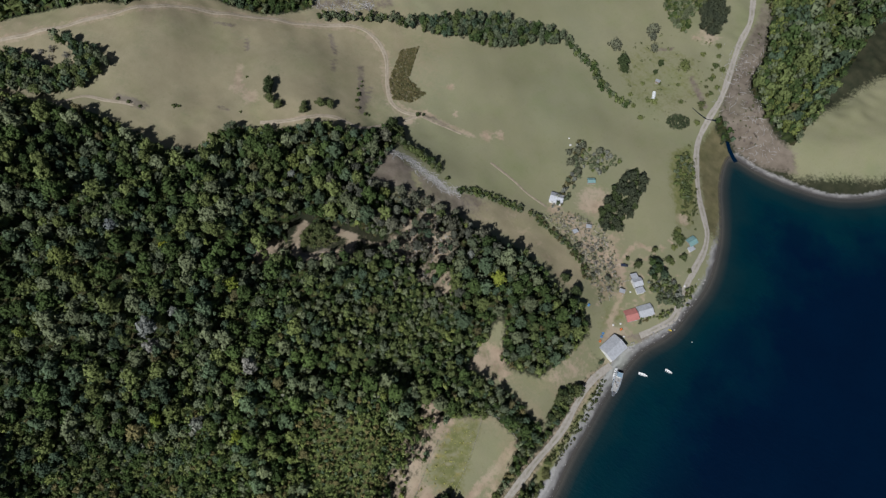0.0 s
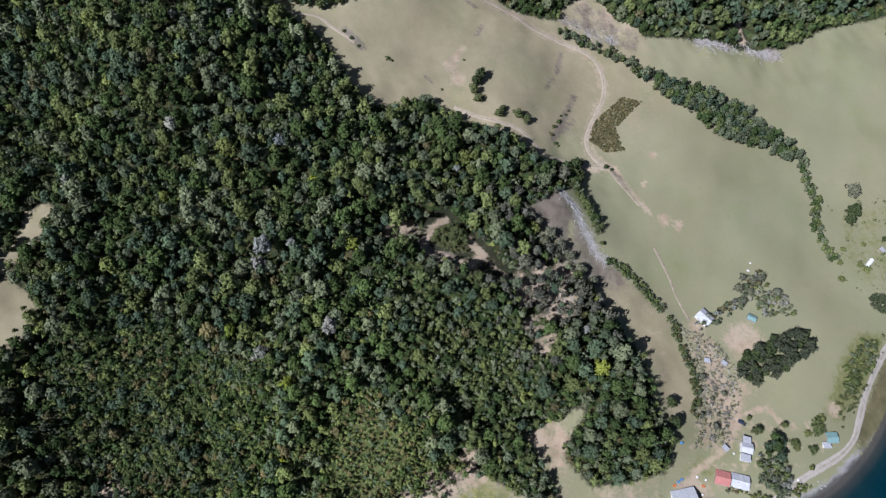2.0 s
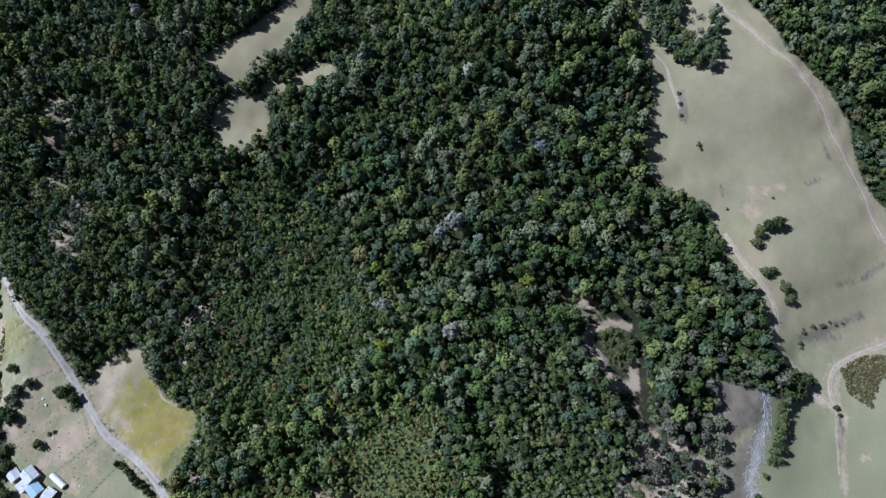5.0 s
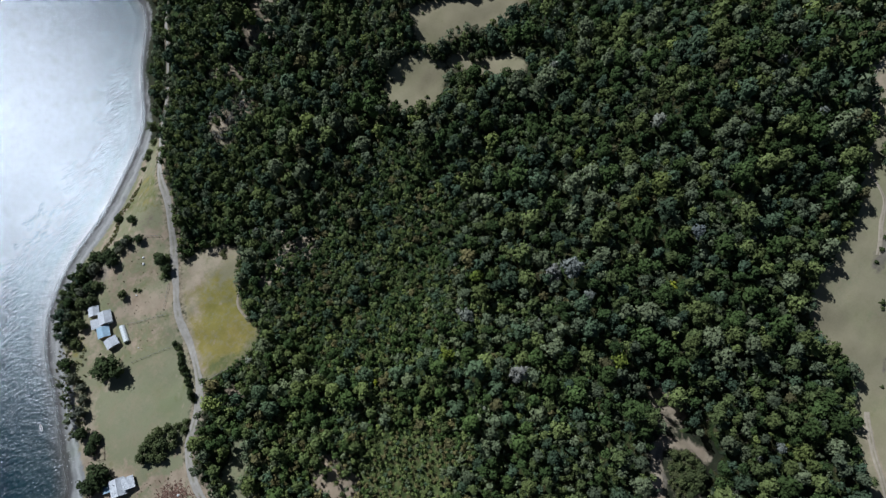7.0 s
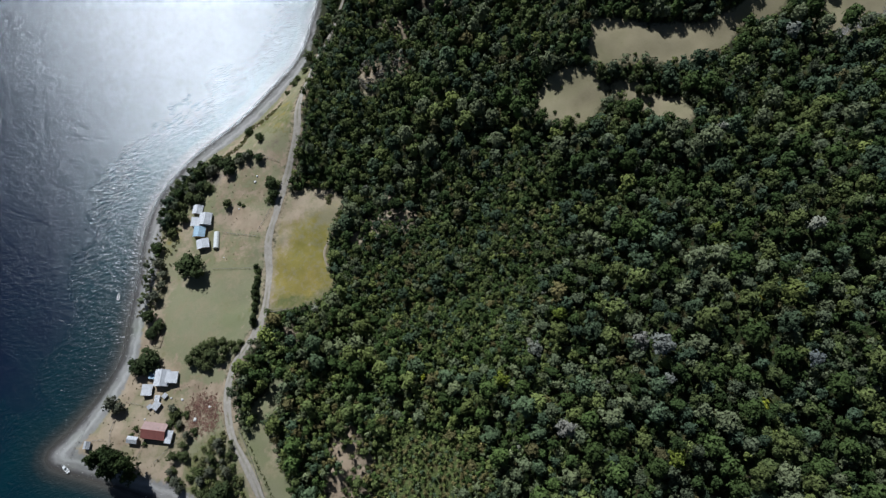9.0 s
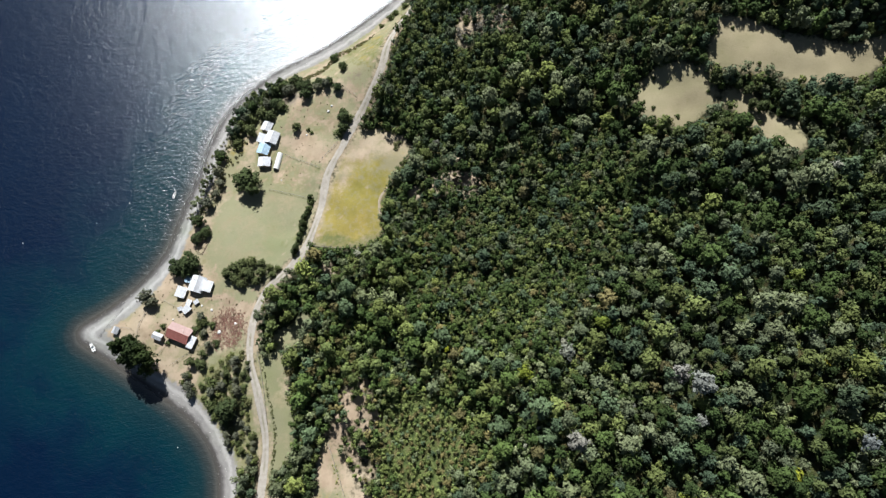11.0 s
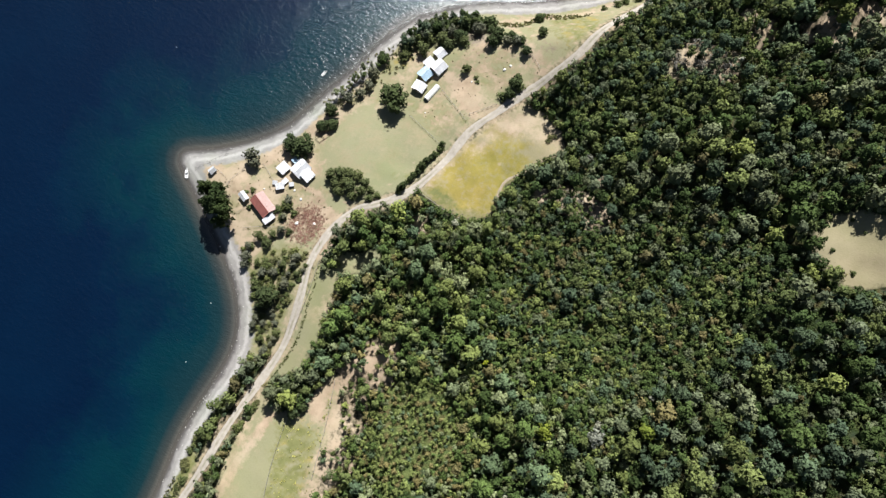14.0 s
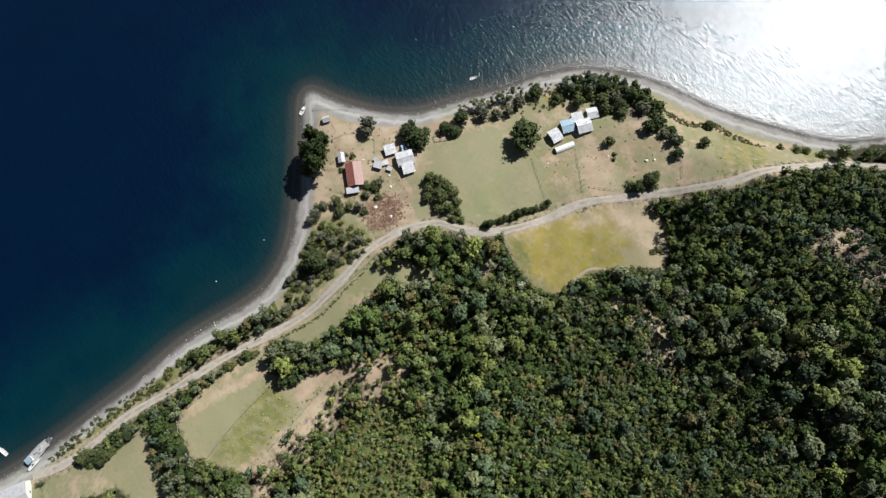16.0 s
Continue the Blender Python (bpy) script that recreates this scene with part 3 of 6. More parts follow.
TRAMPLED = (([(209, -176), (222, -193)], 3.0), ([(172, -172), (162, -186), (153, -201)], 2.6), ([(251, -114), (240, -121)], 2.6), ([(113, -251), (110, -262), (89, -264), (70, -267)], 2.8), ([(53, -281), (57, -284)], 2.6), ([(91, -274), (93, -277)], 2.0),)
WORN = (([(118, -242), (112, -250)], 5.0), ([(276, -321), (253, -299), (225, -302), (205, -309)], 2.6), ([(275, -430), (248, -421), (222, -415), (198, -414), (186, -405), (175, -405)], 3.4), ([(197, -370), (186, -384)], 4.0), ([(224, -308), (209, -312)], 4.0), ([(-45, -260), (-59, -257), (-67, -258), (-68, -276), (-78, -278)], 2.4), ([(-24, -276), (-20, -290), (-28, -292)], 5.0), ([(64, -148), (59, -153), (46, -162), (37, -170)], 1.6))
for line, half in TRAMPLED + WORN:
    soil = np.maximum(soil, np.clip(1.3 - away(line, X, Y) / half, 0, 1) * (0.75 + 0.4 * blot2))
straw = np.maximum(straw, np.clip(1.3 - away([(77, -211), (62, -202)], X, Y) / 2.0, 0, 1))
beyond = within([(200, -318), (166, -330), (150, -358), (120, -390), (92, -406), (60, -400), (20, -380), (0, -470), (150, -600), (165, -470), (159, -432), (185, -372), (208, -340)], X, Y, 12)
straw *= 1 - 0.85 * beyond
soil = np.maximum(soil, 0.75 * within([(247, -281), (256, -298), (234, -312), (212, -330), (200, -318), (228, -288)], X, Y, 6) * np.clip(0.7 + 0.5 * blot2, 0, 1))
straw = np.maximum(straw, within([(247, -281), (253, -299), (210, -327), (184, -332), (201, -311), (228, -285)], X, Y, 4))
earth *= 1 - np.clip(1.3 - away([(77, -211), (62, -202)], X, Y) / 2.0, 0, 1)
earth = np.maximum(earth, within(CLEARCUT, X, Y, 4))
earth = np.maximum(earth, within([(231, -271), (245, -297), (243, -306), (216, -313), (199, -327), (190, -318), (195, -308), (210, -290)], X, Y, 4) * np.clip(0.55 + 0.5 * blot2, 0, 1))
strip = within([(84, -192), (60, -200), (46, -212), (38, -226), (18, -237), (1, -246), (-21, -243), (-54, -236), (-56, -216), (-29, -219), (3, -220), (26, -208), (51, -194)], X, Y, 4)
soil = np.maximum(soil, strip * np.clip(0.16 + 0.4 * blot2, 0, 0.8))
straw = np.maximum(straw, strip)
earth = np.maximum(earth, 0.9 * within([(-86, -204), (-100, -217), (-112, -222), (-116, -236), (-108, -228)], X, Y, 3))
earth = np.maximum(earth, 0.9 * within(DEADWOOD, X, Y, 3))
soil = np.maximum(soil, np.clip(1.5 - away(SPUR, X, Y) / 2.2, 0, 1))
SCRUBLAND = [(-6, -252), (-20, -268), (-45, -272), (-62, -262), (-80, -242), (-74, -222), (-62, -230), (-40, -243)]
soil = np.maximum(soil, within(SCRUBLAND, X, Y, 6) * np.clip(0.6 + 0.5 * blot2, 0, 1))
soil = np.maximum(soil, within([(-74, -224), (-80, -242), (-76, -256), (-64, -262), (-56, -280), (-50, -270), (-62, -250)], X, Y, 5) * np.clip(0.5 + 0.5 * blot2, 0, 1))
ones = np.ones_like(X)
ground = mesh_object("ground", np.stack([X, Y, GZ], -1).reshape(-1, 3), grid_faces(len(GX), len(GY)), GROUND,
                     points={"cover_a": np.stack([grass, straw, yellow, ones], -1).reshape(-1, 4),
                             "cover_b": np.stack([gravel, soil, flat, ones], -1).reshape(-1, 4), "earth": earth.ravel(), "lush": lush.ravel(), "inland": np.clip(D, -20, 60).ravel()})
tagged(ground, "pasture, forest floor and grey shingle beach beside a lake", "ground", kind="structure")

# ---------- lake ----------
WX, WY = sheet_axis(-380, 80, 3.6, 4200), sheet_axis(-640, 460, 3.6, 4200)
LX, LY = np.meshgrid(WX, WY)
deep = -height(LX, LY)
wf = grid_faces(len(WX), len(WY))
wf = wf[(deep.ravel()[wf] > -1.2).any(1)]
used, wf = np.unique(wf, return_inverse=True)
wf = wf.reshape(-1, 4)
lake = mesh_object("water", np.stack([LX.ravel(), LY.ravel(), np.zeros(LX.size)], -1)[used], wf, WATER,
                   points={"depth": deep.ravel()[used]})
tagged(lake, "dark blue rippled lake water, teal in the shallows", "lake", kind="structure")


# ---------- roads ----------
PATH_SOIL = plain("path_soil", (0.31, 0.255, 0.18), 0.95, vary=0.35, scale=0.4)


def road(name, line, width, label, material=None):
    c = smooth(line, 2.0)
    t = np.gradient(c, axis=0)
    t /= np.linalg.norm(t, axis=1)[:, None]
    side = np.stack([t[:, 1], -t[:, 0]], 1)
    u = np.linspace(-1, 1, 7)
    r = np.random.RandomState(len(line))
    half = width / 2 * (1 + 0.12 * np.sin(np.arange(len(c)) * 0.31) + r.uniform(-0.07, 0.07, len(c)))
    p = c[:, None] + side[:, None] * (u[None, :, None] * half[:, None, None])
    z = ground_z(p[..., 0], p[..., 1]) + 0.14 - 0.22 * (np.abs(u) > 0.99)
    v = np.concatenate([p, z[..., None]], -1).reshape(-1, 3)
    ob = mesh_object(name, v, grid_faces(7, len(c)), material or ROAD, points={"across": np.tile(u, len(c))})
    return tagged(ob, label, "road", kind="structure")


road("road", ROAD_NORTH, 4.6, "pale gravel shore road with two wheel tracks")
road("road", ROAD_SOUTH, 5.0, "pale gravel road round the bay")
road("track", TRACK, 3.6, "pale gravel farm track across dry pasture", TRACK_EARTH)
road("path", PATH_EDGE, 3.0, "worn earth path along the forest edge", TRACK_EARTH)
road("path", [(366, -48), (352, -49), (336, -48), (326, -49), (315, -54), (302, -65), (289, -73), (277, -82), (271, -91), (264, -102), (252, -110), (240, -119)], 2.6, "sandy path between forest and tree clump", TRACK_EARTH)
road("path", [(-30, 69), (-33, 79), (-33, 89), (-24, 100), (-13, 114), (-12, 122)], 1.5, "worn earth path round the meadow", PATH_SOIL)
road("path", PATH_HOUSE[:4], 2.2, "eroded earth bank running into the pasture", PATH_SOIL)
road("path", PATH_HOUSE[4:], 1.9, "worn earth path to the lone house", PATH_SOIL)


def creek(line, width, label):
    """A thin ribbon of water lying in the flat."""
    c = smooth(line, 2.0)
    t = np.gradient(c, axis=0)
    t /= np.linalg.norm(t, axis=1)[:, None]
    side = np.stack([t[:, 1], -t[:, 0]], 1)
    half = width / 2 * np.linspace(0.4, 2.6, len(c)) ** 1.0
    p = c[:, None] + side[:, None] * (np.array([-1, 0, 1])[None, :, None] * half[:, None, None])
    z = np.maximum(ground_z(p[..., 0], p[..., 1]).max(1, keepdims=True) + 0.04, 0.04) * np.ones((1, 3))
    v = np.concatenate([p, z[..., None]], -1).reshape(-1, 3)
    return tagged(mesh_object("stream", v, grid_faces(3, len(c)), WATER, points={"depth": np.full(len(v), 24.0)}), label, "stream", kind="structure")


creek([(-40, -404), (-52, -402), (-62, -406), (-72, -401), (-82, -393), (-90, -388)], 1.3, "dark narrow stream crossing the tidal flat")


# ---------- trees ----------
def ico():
    g = (1 + 5 ** 0.5) / 2
    v = np.array([(-1, g, 0), (1, g, 0), (-1, -g, 0), (1, -g, 0), (0, -1, g), (0, 1, g), (0, -1, -g), (0, 1, -g), (g, 0, -1), (g, 0, 1), (-g, 0, -1), (-g, 0, 1)])
    f = np.array([(0, 11, 5), (0, 5, 1), (0, 1, 7), (0, 7, 10), (0, 10, 11), (1, 5, 9), (5, 11, 4), (11, 10, 2), (10, 7, 6), (7, 1, 8),
                  (3, 9, 4), (3, 4, 2), (3, 2, 6), (3, 6, 8), (3, 8, 9), (4, 9, 5), (2, 4, 11), (6, 2, 10), (8, 6, 7), (9, 8, 1)])
    return v / np.linalg.norm(v[0]), f


ICO_V, ICO_F = ico()


def turn_matrix(r):
    q = r.normal(size=4)
    q /= np.linalg.norm(q)
    w, x, y, z = q
    return np.array([[1 - 2 * (y * y + z * z), 2 * (x * y - z * w), 2 * (x * z + y * w)],
                     [2 * (x * y + z * w), 1 - 2 * (x * x + z * z), 2 * (y * z - x * w)],
                     [2 * (x * z - y * w), 2 * (y * z + x * w), 1 - 2 * (x * x + y * y)]])


def crown(seed, lobes, leaves, deep=0.9, leaf=1.0, lobe=(0.26, 0.42), full=False):
    """A crown of unit radius about its middle: leaf sprays in tufts over an uneven dome, round a dim inner body."""
    r = np.random.RandomState(seed)
    core = ICO_V @ turn_matrix(r).T * r.uniform(0.8, 1.15, (12, 1)) * (0.56, 0.56, 0.5 * deep) + (0, 0, -0.45)
    cf = ICO_F[core[ICO_F].mean(1)[:, 2] > -0.6]
    keep, cf = np.unique(cf, return_inverse=True)
    verts, faces, norms, n = [core[keep]], [cf.reshape(-1, 3)], [core[keep] + (0, 0, 0.3)], len(keep)
    for i in range(lobes):
        a, s = i * 2.39996 + r.uniform(-0.5, 0.5), math.sqrt((i + 0.5) / lobes)
        size = r.uniform(*lobe) * (1.12 - 0.3 * s)
        rad = s * r.uniform(0.6, 0.9) * (1 + 0.13 * math.sin(2 * a + seed) + 0.14 * math.sin(3 * a + 2 * seed))
        c = np.array([rad * math.cos(a), rad * math.sin(a), deep * (math.sqrt(max(0.02, 1 - s * s * 0.94)) - 0.45) + r.uniform(-0.42, 0.24)])
        for q in range(leaves):
            z = 1 - (1.75 if full else 1.3) * (q + 0.5) / leaves
            b, h = q * 2.39996 + i, math.sqrt(max(0, 1 - z * z))
            d = np.array([h * math.cos(b), h * math.sin(b), z]) + r.normal(size=3) * 0.22
            at = c + d * size * r.uniform(0.75, 1.12) * (1, 1, 0.95)
            out = d + (c + (0, 0, 0.25)) * 0.45
            d = d + r.normal(size=3) * 0.3 + (0, 0, 0.15)
            d /= np.linalg.norm(d)
            e = np.cross(d, r.normal(size=3))
            e /= np.linalg.norm(e)
            g = np.cross(d, e)
            k = size * leaf * r.uniform(0.62, 1.12) * math.sqrt(13 / leaves)
            verts.append(np.array([at - e * k * 0.62 - g * k * 0.4, at + e * k * 0.62 - g * k * 0.35, at + g * k * 0.75 + d * k * r.uniform(-0.1, 0.3)]))
            faces.append(np.array([[n, n + 1, n + 2]]))
            norms.append(np.tile(out / np.linalg.norm(out) + 0.45 * d, (3, 1)))
            n += 3
    norms = np.concatenate(norms)
    return np.concatenate(verts), np.concatenate(faces), norms / np.linalg.norm(norms, axis=1)[:, None]


def trunk(radius, top, sides=7, seed=0, limbs=0):
    """A tapered trunk from the ground up, with limbs into the crown."""
    r = np.random.RandomState(seed)
    verts, faces, n = [], [], 0

    def tube(p, q, a, b):
        nonlocal n
        p, q = np.array(p, float), np.array(q, float)
        ax = (q - p) / np.linalg.norm(q - p)
        e = np.cross(ax, (0.3, 1, 0.2))
        e /= np.linalg.norm(e)
        g = np.cross(ax, e)
        t = np.arange(sides) / sides * 2 * math.pi
        ring = np.outer(np.cos(t), e) + np.outer(np.sin(t), g)
        verts.append(np.concatenate([p + ring * a, q + ring * b]))
        for i in range(sides):
            j = (i + 1) % sides
            faces.append((n + i, n + j, n + sides + j, n + sides + i))
        n += 2 * sides

    lean = r.uniform(-0.04, 0.04, 2) * top
    mid = (lean[0] * 0.6, lean[1] * 0.6, top * 0.55)
    tube((0, 0, -0.4), mid, radius, radius * 0.7)
    tube(mid, (lean[0], lean[1], top), radius * 0.7, radius * 0.25)
    for i in range(limbs):
        a = i * 2.4 + r.uniform(-0.4, 0.4)
        z = top * r.uniform(0.45, 0.7)
        reach = top * r.uniform(0.2, 0.32)
        tube((lean[0] * z / top, lean[1] * z / top, z), (reach * math.cos(a), reach * math.sin(a), z + reach * 0.8), radius * 0.35, radius * 0.1)
    return np.concatenate(verts), np.array(faces)


# leaf colours: deep green, grey-green, olive, yellow-green, blue-green, bleached grey, brown
TONES = np.array([(0.052, 0.076, 0.026), (0.118, 0.134, 0.078), (0.106, 0.126, 0.046), (0.138, 0.160, 0.050), (0.066, 0.092, 0.055), (0.20, 0.20, 0.17), (0.118, 0.102, 0.048)])
TONE_P = np.array([0.30, 0.22, 0.20, 0.05, 0.16, 0.015, 0.03])

SEEN = [(-140, 40), (-60, 260), (-43, 420), (180, 420), (345, 300), (480, 110), (490, -60), (480, -160), (420, -420), (160, -600), (-130, -620), (-220, -460), (-130, -180)]


def forest_spots(step, seed, box, keep):
    r = np.random.RandomState(seed)
    xs, ys = np.meshgrid(np.arange(box[0], box[1], step), np.arange(box[2], box[3], step * 0.87))
    xs = xs + (np.arange(ys.shape[0]) % 2)[:, None] * step / 2
    x, y = (xs + r.uniform(-0.36, 0.36, xs.shape) * step).ravel(), (ys + r.uniform(-0.36, 0.36, xs.shape) * step).ravel()
    ok = keep(x, y)
    return x[ok], y[ok]


def wooded(x, y):
    d = inland(x, y)
    return (d > 9) & ~inside(DEADWOOD, x, y) & (away(SPUR, x, y) > 3.0) & (openness(x, y) < 0.5) & (away(ROAD_NORTH, x, y) > 4.2) & (away(ROAD_SOUTH, x, y) > 4.2) & (away(PATH_EDGE, x, y) > 8.0) & (away([(66, -146), (59, -153), (46, -162), (37, -170)], x, y) > 3.0) & (away(RING_TRAIL, x, y) > 5.0) & (away([(275, -430), (248, -421), (222, -415), (198, -414), (186, -405), (175, -405)], x, y) > 4.5) & (away(TRACK, x, y) > 3.5)


def stand(name, x, y, size, tall, tones, kinds, label, seed):
    """A closed stand of trees as one body of leaves."""
    r = np.random.RandomState(seed)
    z = ground_z(x, y)
    which = r.randint(len(kinds), size=len(x))
    V, F, T, N, n = [], [], [], [], 0
    for k, (cv, cf, cn) in enumerate(kinds):
        m = np.where(which == k)[0]
        if not len(m):
            continue
        a = r.uniform(0, 6.283, len(m))
        ca, sa = np.cos(a)[:, None], np.sin(a)[:, None]
        s = size[m][:, None]
        px = (cv[None, :, 0] * ca - cv[None, :, 1] * sa) * s + x[m][:, None]
        py = (cv[None, :, 0] * sa + cv[None, :, 1] * ca) * s + y[m][:, None]
        lift = tall[m][:, None] - 0.6 * s
        pz = cv[None, :, 2] * s * 1.3 + z[m][:, None] + lift
        V.append(np.stack([px, py, pz], -1).reshape(-1, 3))
        F.append((cf[None] + (np.arange(len(m)) * len(cv))[:, None, None] + n).reshape(-1, 3))
        T.append(np.repeat(tones[m], len(cv), 0))
        N.append(np.stack([cn[None, :, 0] * ca - cn[None, :, 1] * sa, cn[None, :, 0] * sa + cn[None, :, 1] * ca, np.broadcast_to(cn[None, :, 2], px.shape)], -1).reshape(-1, 3))
        n += len(m) * len(cv)
    T = np.concatenate(T)
    ob = mesh_object(name, np.concatenate(V), np.concatenate(F), LEAF, points={"tone": np.c_[T, np.ones(len(T))]}, normals=np.concatenate(N))
    return tagged(ob, label, "forest", kind="stuff")


def stems(name, x, y, tall, parent, seed):
    """The stems of a stand: three-sided, tapered."""
    r = np.random.RandomState(seed)
    z = ground_z(x, y)
    t = np.arange(3) * 2.094
    low = np.stack([np.cos(t), np.sin(t)], 1) * 0.16
    lo = np.concatenate([np.broadcast_to(low, (len(x), 3, 2)) + np.stack([x, y], 1)[:, None], np.repeat((z - 0.3)[:, None, None], 3, 1)], 2)
    tip = np.stack([x, y, z + tall * 0.85], 1)[:, None]
    V = np.concatenate([lo, tip], 1).reshape(-1, 3)
    F = (np.array([(0, 1, 3), (1, 2, 3), (2, 0, 3)])[None] + (np.arange(len(x)) * 4)[:, None, None]).reshape(-1, 3)
    return mesh_object(name, V, F, BARK, parent)


SCRUB_HIGH = [(-14, 34), (-24, 57), (-32, 80), (-12, 88), (29, 100), (80, 108), (98, 93), (92, 40), (50, -4), (22, -6), (-8, 12)]
SCRUB_NORTH = [(-16, 132), (8, 126), (34, 150), (56, 205), (64, 270), (44, 272), (28, 250), (2, 226), (-12, 200), (-26, 172), (-32, 150)]
SCRUB_SOUTH = [(12, -92), (52, -108), (40, -140), (14, -166), (-8, -158), (-26, -128), (-14, -98)]
SCRUB_BROWN = [(-78, 0), (-60, 22), (-40, 20), (-31, -10), (-6, -4), (14, -21), (17, -44), (0, -74), (-34, -84), (-44, -62), (-44, -37), (-60, -20)]


HOLLOWS = [(55, 102, 6.5), (12, 139, 5), (71, 171, 6), (98, 101, 6), (1, 72, 5), (2, 33, 6), (27, -27, 4), (56, 33, 6), (52, 108, 5), (97, 68, 6), (111, -20, 4.5),
           (87, -10, 4), (111, -48, 4.5), (85, -55, 3.5), (68, -57, 3.5), (121, -95, 4), (119, 127, 5), (96, 108, 4), (65, 115, 6), (6, 91, 4), (78, 60, 4), (130, 20, 4),
           (34, 120, 4), (40, 175, 5), (150, -48, 4), (136, -110, 4), (60, -95, 3.5), (175, 55, 5), (30, 215, 5), (200, 10, 5), (120, -140, 3.5), (20, -120, 3.5)]


def hollow(x, y):
    """1 in the shaded hollows between the crowns."""
    out = (waves(x, y, 25, 58) + 0.7 * waves(x, y, 44, 59) > 1.02) * 1.0
    for a, b, c in HOLLOWS:
        out = np.maximum(out, ((x - a) ** 2 + ((y - b) * 1.3) ** 2 < c * c) * 1.0)
    return out


HEATH = [(-36, -26), (-19, -20), (-3, -23), (6, -38), (4, -54), (-8, -66), (-27, -64), (-37, -46)]


def fill_forest(seed):
    """Spots and crown sizes: large crowns first, then smaller ones in the gaps."""
    r = np.random.RandomState(seed)
    cells, out = {}, []
    for many, lo, hi in ((9000, 4.2, 6.3), (26000, 2.8, 4.2), (60000, 1.8, 2.8), (150000, 1.1, 1.6), (26000, 0.9, 1.4)):
        cx, cy = r.uniform(-115, 490, many), r.uniform(-620, 420, many)
        if lo < 1.0:
            cx, cy = r.uniform(-36, 104, many), r.uniform(-90, 112, many)
        ok = inside(SEEN, cx, cy)
        cx, cy = cx[ok], cy[ok]
        ok = wooded(cx, cy)
        cx, cy = cx[ok], cy[ok]
        low = np.maximum(np.maximum(within(SCRUB_HIGH, cx, cy, 14), np.maximum(within(SCRUB_SOUTH, cx, cy, 10), within(SCRUB_NORTH, cx, cy, 10))), within(SCRUB_BROWN, cx, cy, 10))
        rim = inland(cx, cy) < 26
        thin = np.zeros(len(cx))
        for bx, by, br in BARE:
            thin = np.maximum(thin, np.hypot(cx - bx, cy - by) < br)
        grove = waves(cx, cy, 80, 51)
        hidden = (lo < 1.5) & ((cx > 250) | (cy < -235) | (cy > 235) | ((low < 0.3) & (r.uniform(size=len(cx)) < 0.55)))
        hidden |= (lo == 1.8) & ((cx > 290) | (cy < -330) | (cy > 300)) & (r.uniform(size=len(cx)) < 0.6)
        cr = r.uniform(lo, hi, len(cx))
        if lo > 2:
            hem = np.minimum(away(ROAD_NORTH, cx, cy), away(PATH_EDGE, cx, cy)) < 2.2 + 0.9 * cr
            for ox_, oy_ in ((0.6, 0), (-0.6, 0), (0, 0.6), (0, -0.6)):
                hem |= openness(cx + ox_ * cr, cy + oy_ * cr) > 0.5
        else:
            hem = np.zeros(len(cx), bool)
        dice = r.uniform(size=len(cx))
        heath = within(HEATH, cx, cy, 5) > r.uniform(0.3, 0.7, len(cx))
        skip = hidden | hem | (heath & ((lo > 1.5) | (dice < 0.7))) | ((hollow(cx, cy) > 0) & (dice < (0.96 if lo > 1.7 else 0.6))) | ((low > 0.5) & (lo > 2.8)) | ((low > 0.5) & (lo == 2.8) & (dice < 0.8)) | (rim & (lo > 3)) | ((thin > 0) & (dice < 0.82)) | ((lo > 3) & (grove < 0.0) & (dice < 0.85)) | ((lo == 2.8) & (grove < -0.3) & (dice < 0.75))
        for x, y, c, s in zip(cx, cy, cr, skip):
            if s:
                continue
            i, j = int(x // 6), int(y // 6)
            near = [q for a in (-1, 0, 1) for b in (-1, 0, 1) for q in cells.get((i + a, j + b), ())]
            if all((x - q[0]) ** 2 + (y - q[1]) ** 2 > (0.62 * (c + q[2])) ** 2 for q in near):
                cells.setdefault((i, j), []).append((x, y, c))
                out.append((x, y, c))
    return np.array(out)


KINDS = {"large": [crown(100 + i, 25 + i % 5, 12, 1.35, 0.95, (0.17, 0.32)) for i in range(8)],
         "middle": [crown(120 + i, 13 + i % 4, 12, 1.35, 0.95, (0.22, 0.38)) for i in range(8)],
         "small": [crown(140 + i, 6 + i % 3, 11, 1.3, 0.95, (0.30, 0.48)) for i in range(8)]}
KINDS["tiny"] = [crown(180 + i, 4 + i % 2, 9, 1.35, 0.95, (0.34, 0.52)) for i in range(8)]
KINDS["remote"] = [crown(160 + i, 5, 8, 1.2, 1.0, (0.34, 0.5)) for i in range(6)]
FAR_KINDS = [crown(200 + i, 3, 6, lobe=(0.5, 0.7)) for i in range(6)]
rs = np.random.RandomState(7)
fx, fy, fs = fill_forest(11).T
low = np.maximum(within(SCRUB_HIGH, fx, fy, 14), 0.8 * within(SCRUB_BROWN, fx, fy, 10))
low = np.maximum(low, 0.85 * within(SCRUB_SOUTH, fx, fy, 10))
low = np.maximum(low, 0.8 * within(SCRUB_NORTH, fx, fy, 16))
low = np.maximum(low, 0.7 * ease(30, 18, inland(fx, fy)))
tall_grove = 0.5 + 0.5 * waves(fx, fy, 95, 53)
ft = (3.2 + 1.6 * fs + rs.uniform(-2.2, 3.4, len(fx)) * ease(1.2, 2.6, fs) + 3.5 * tall_grove) * (1 - 0.5 * low)
ft += (rs.uniform(size=len(fx)) < 0.10) * (fs > 2.4) * rs.uniform(2.5, 6.0, len(fx)) * (1 - 0.6 * low)
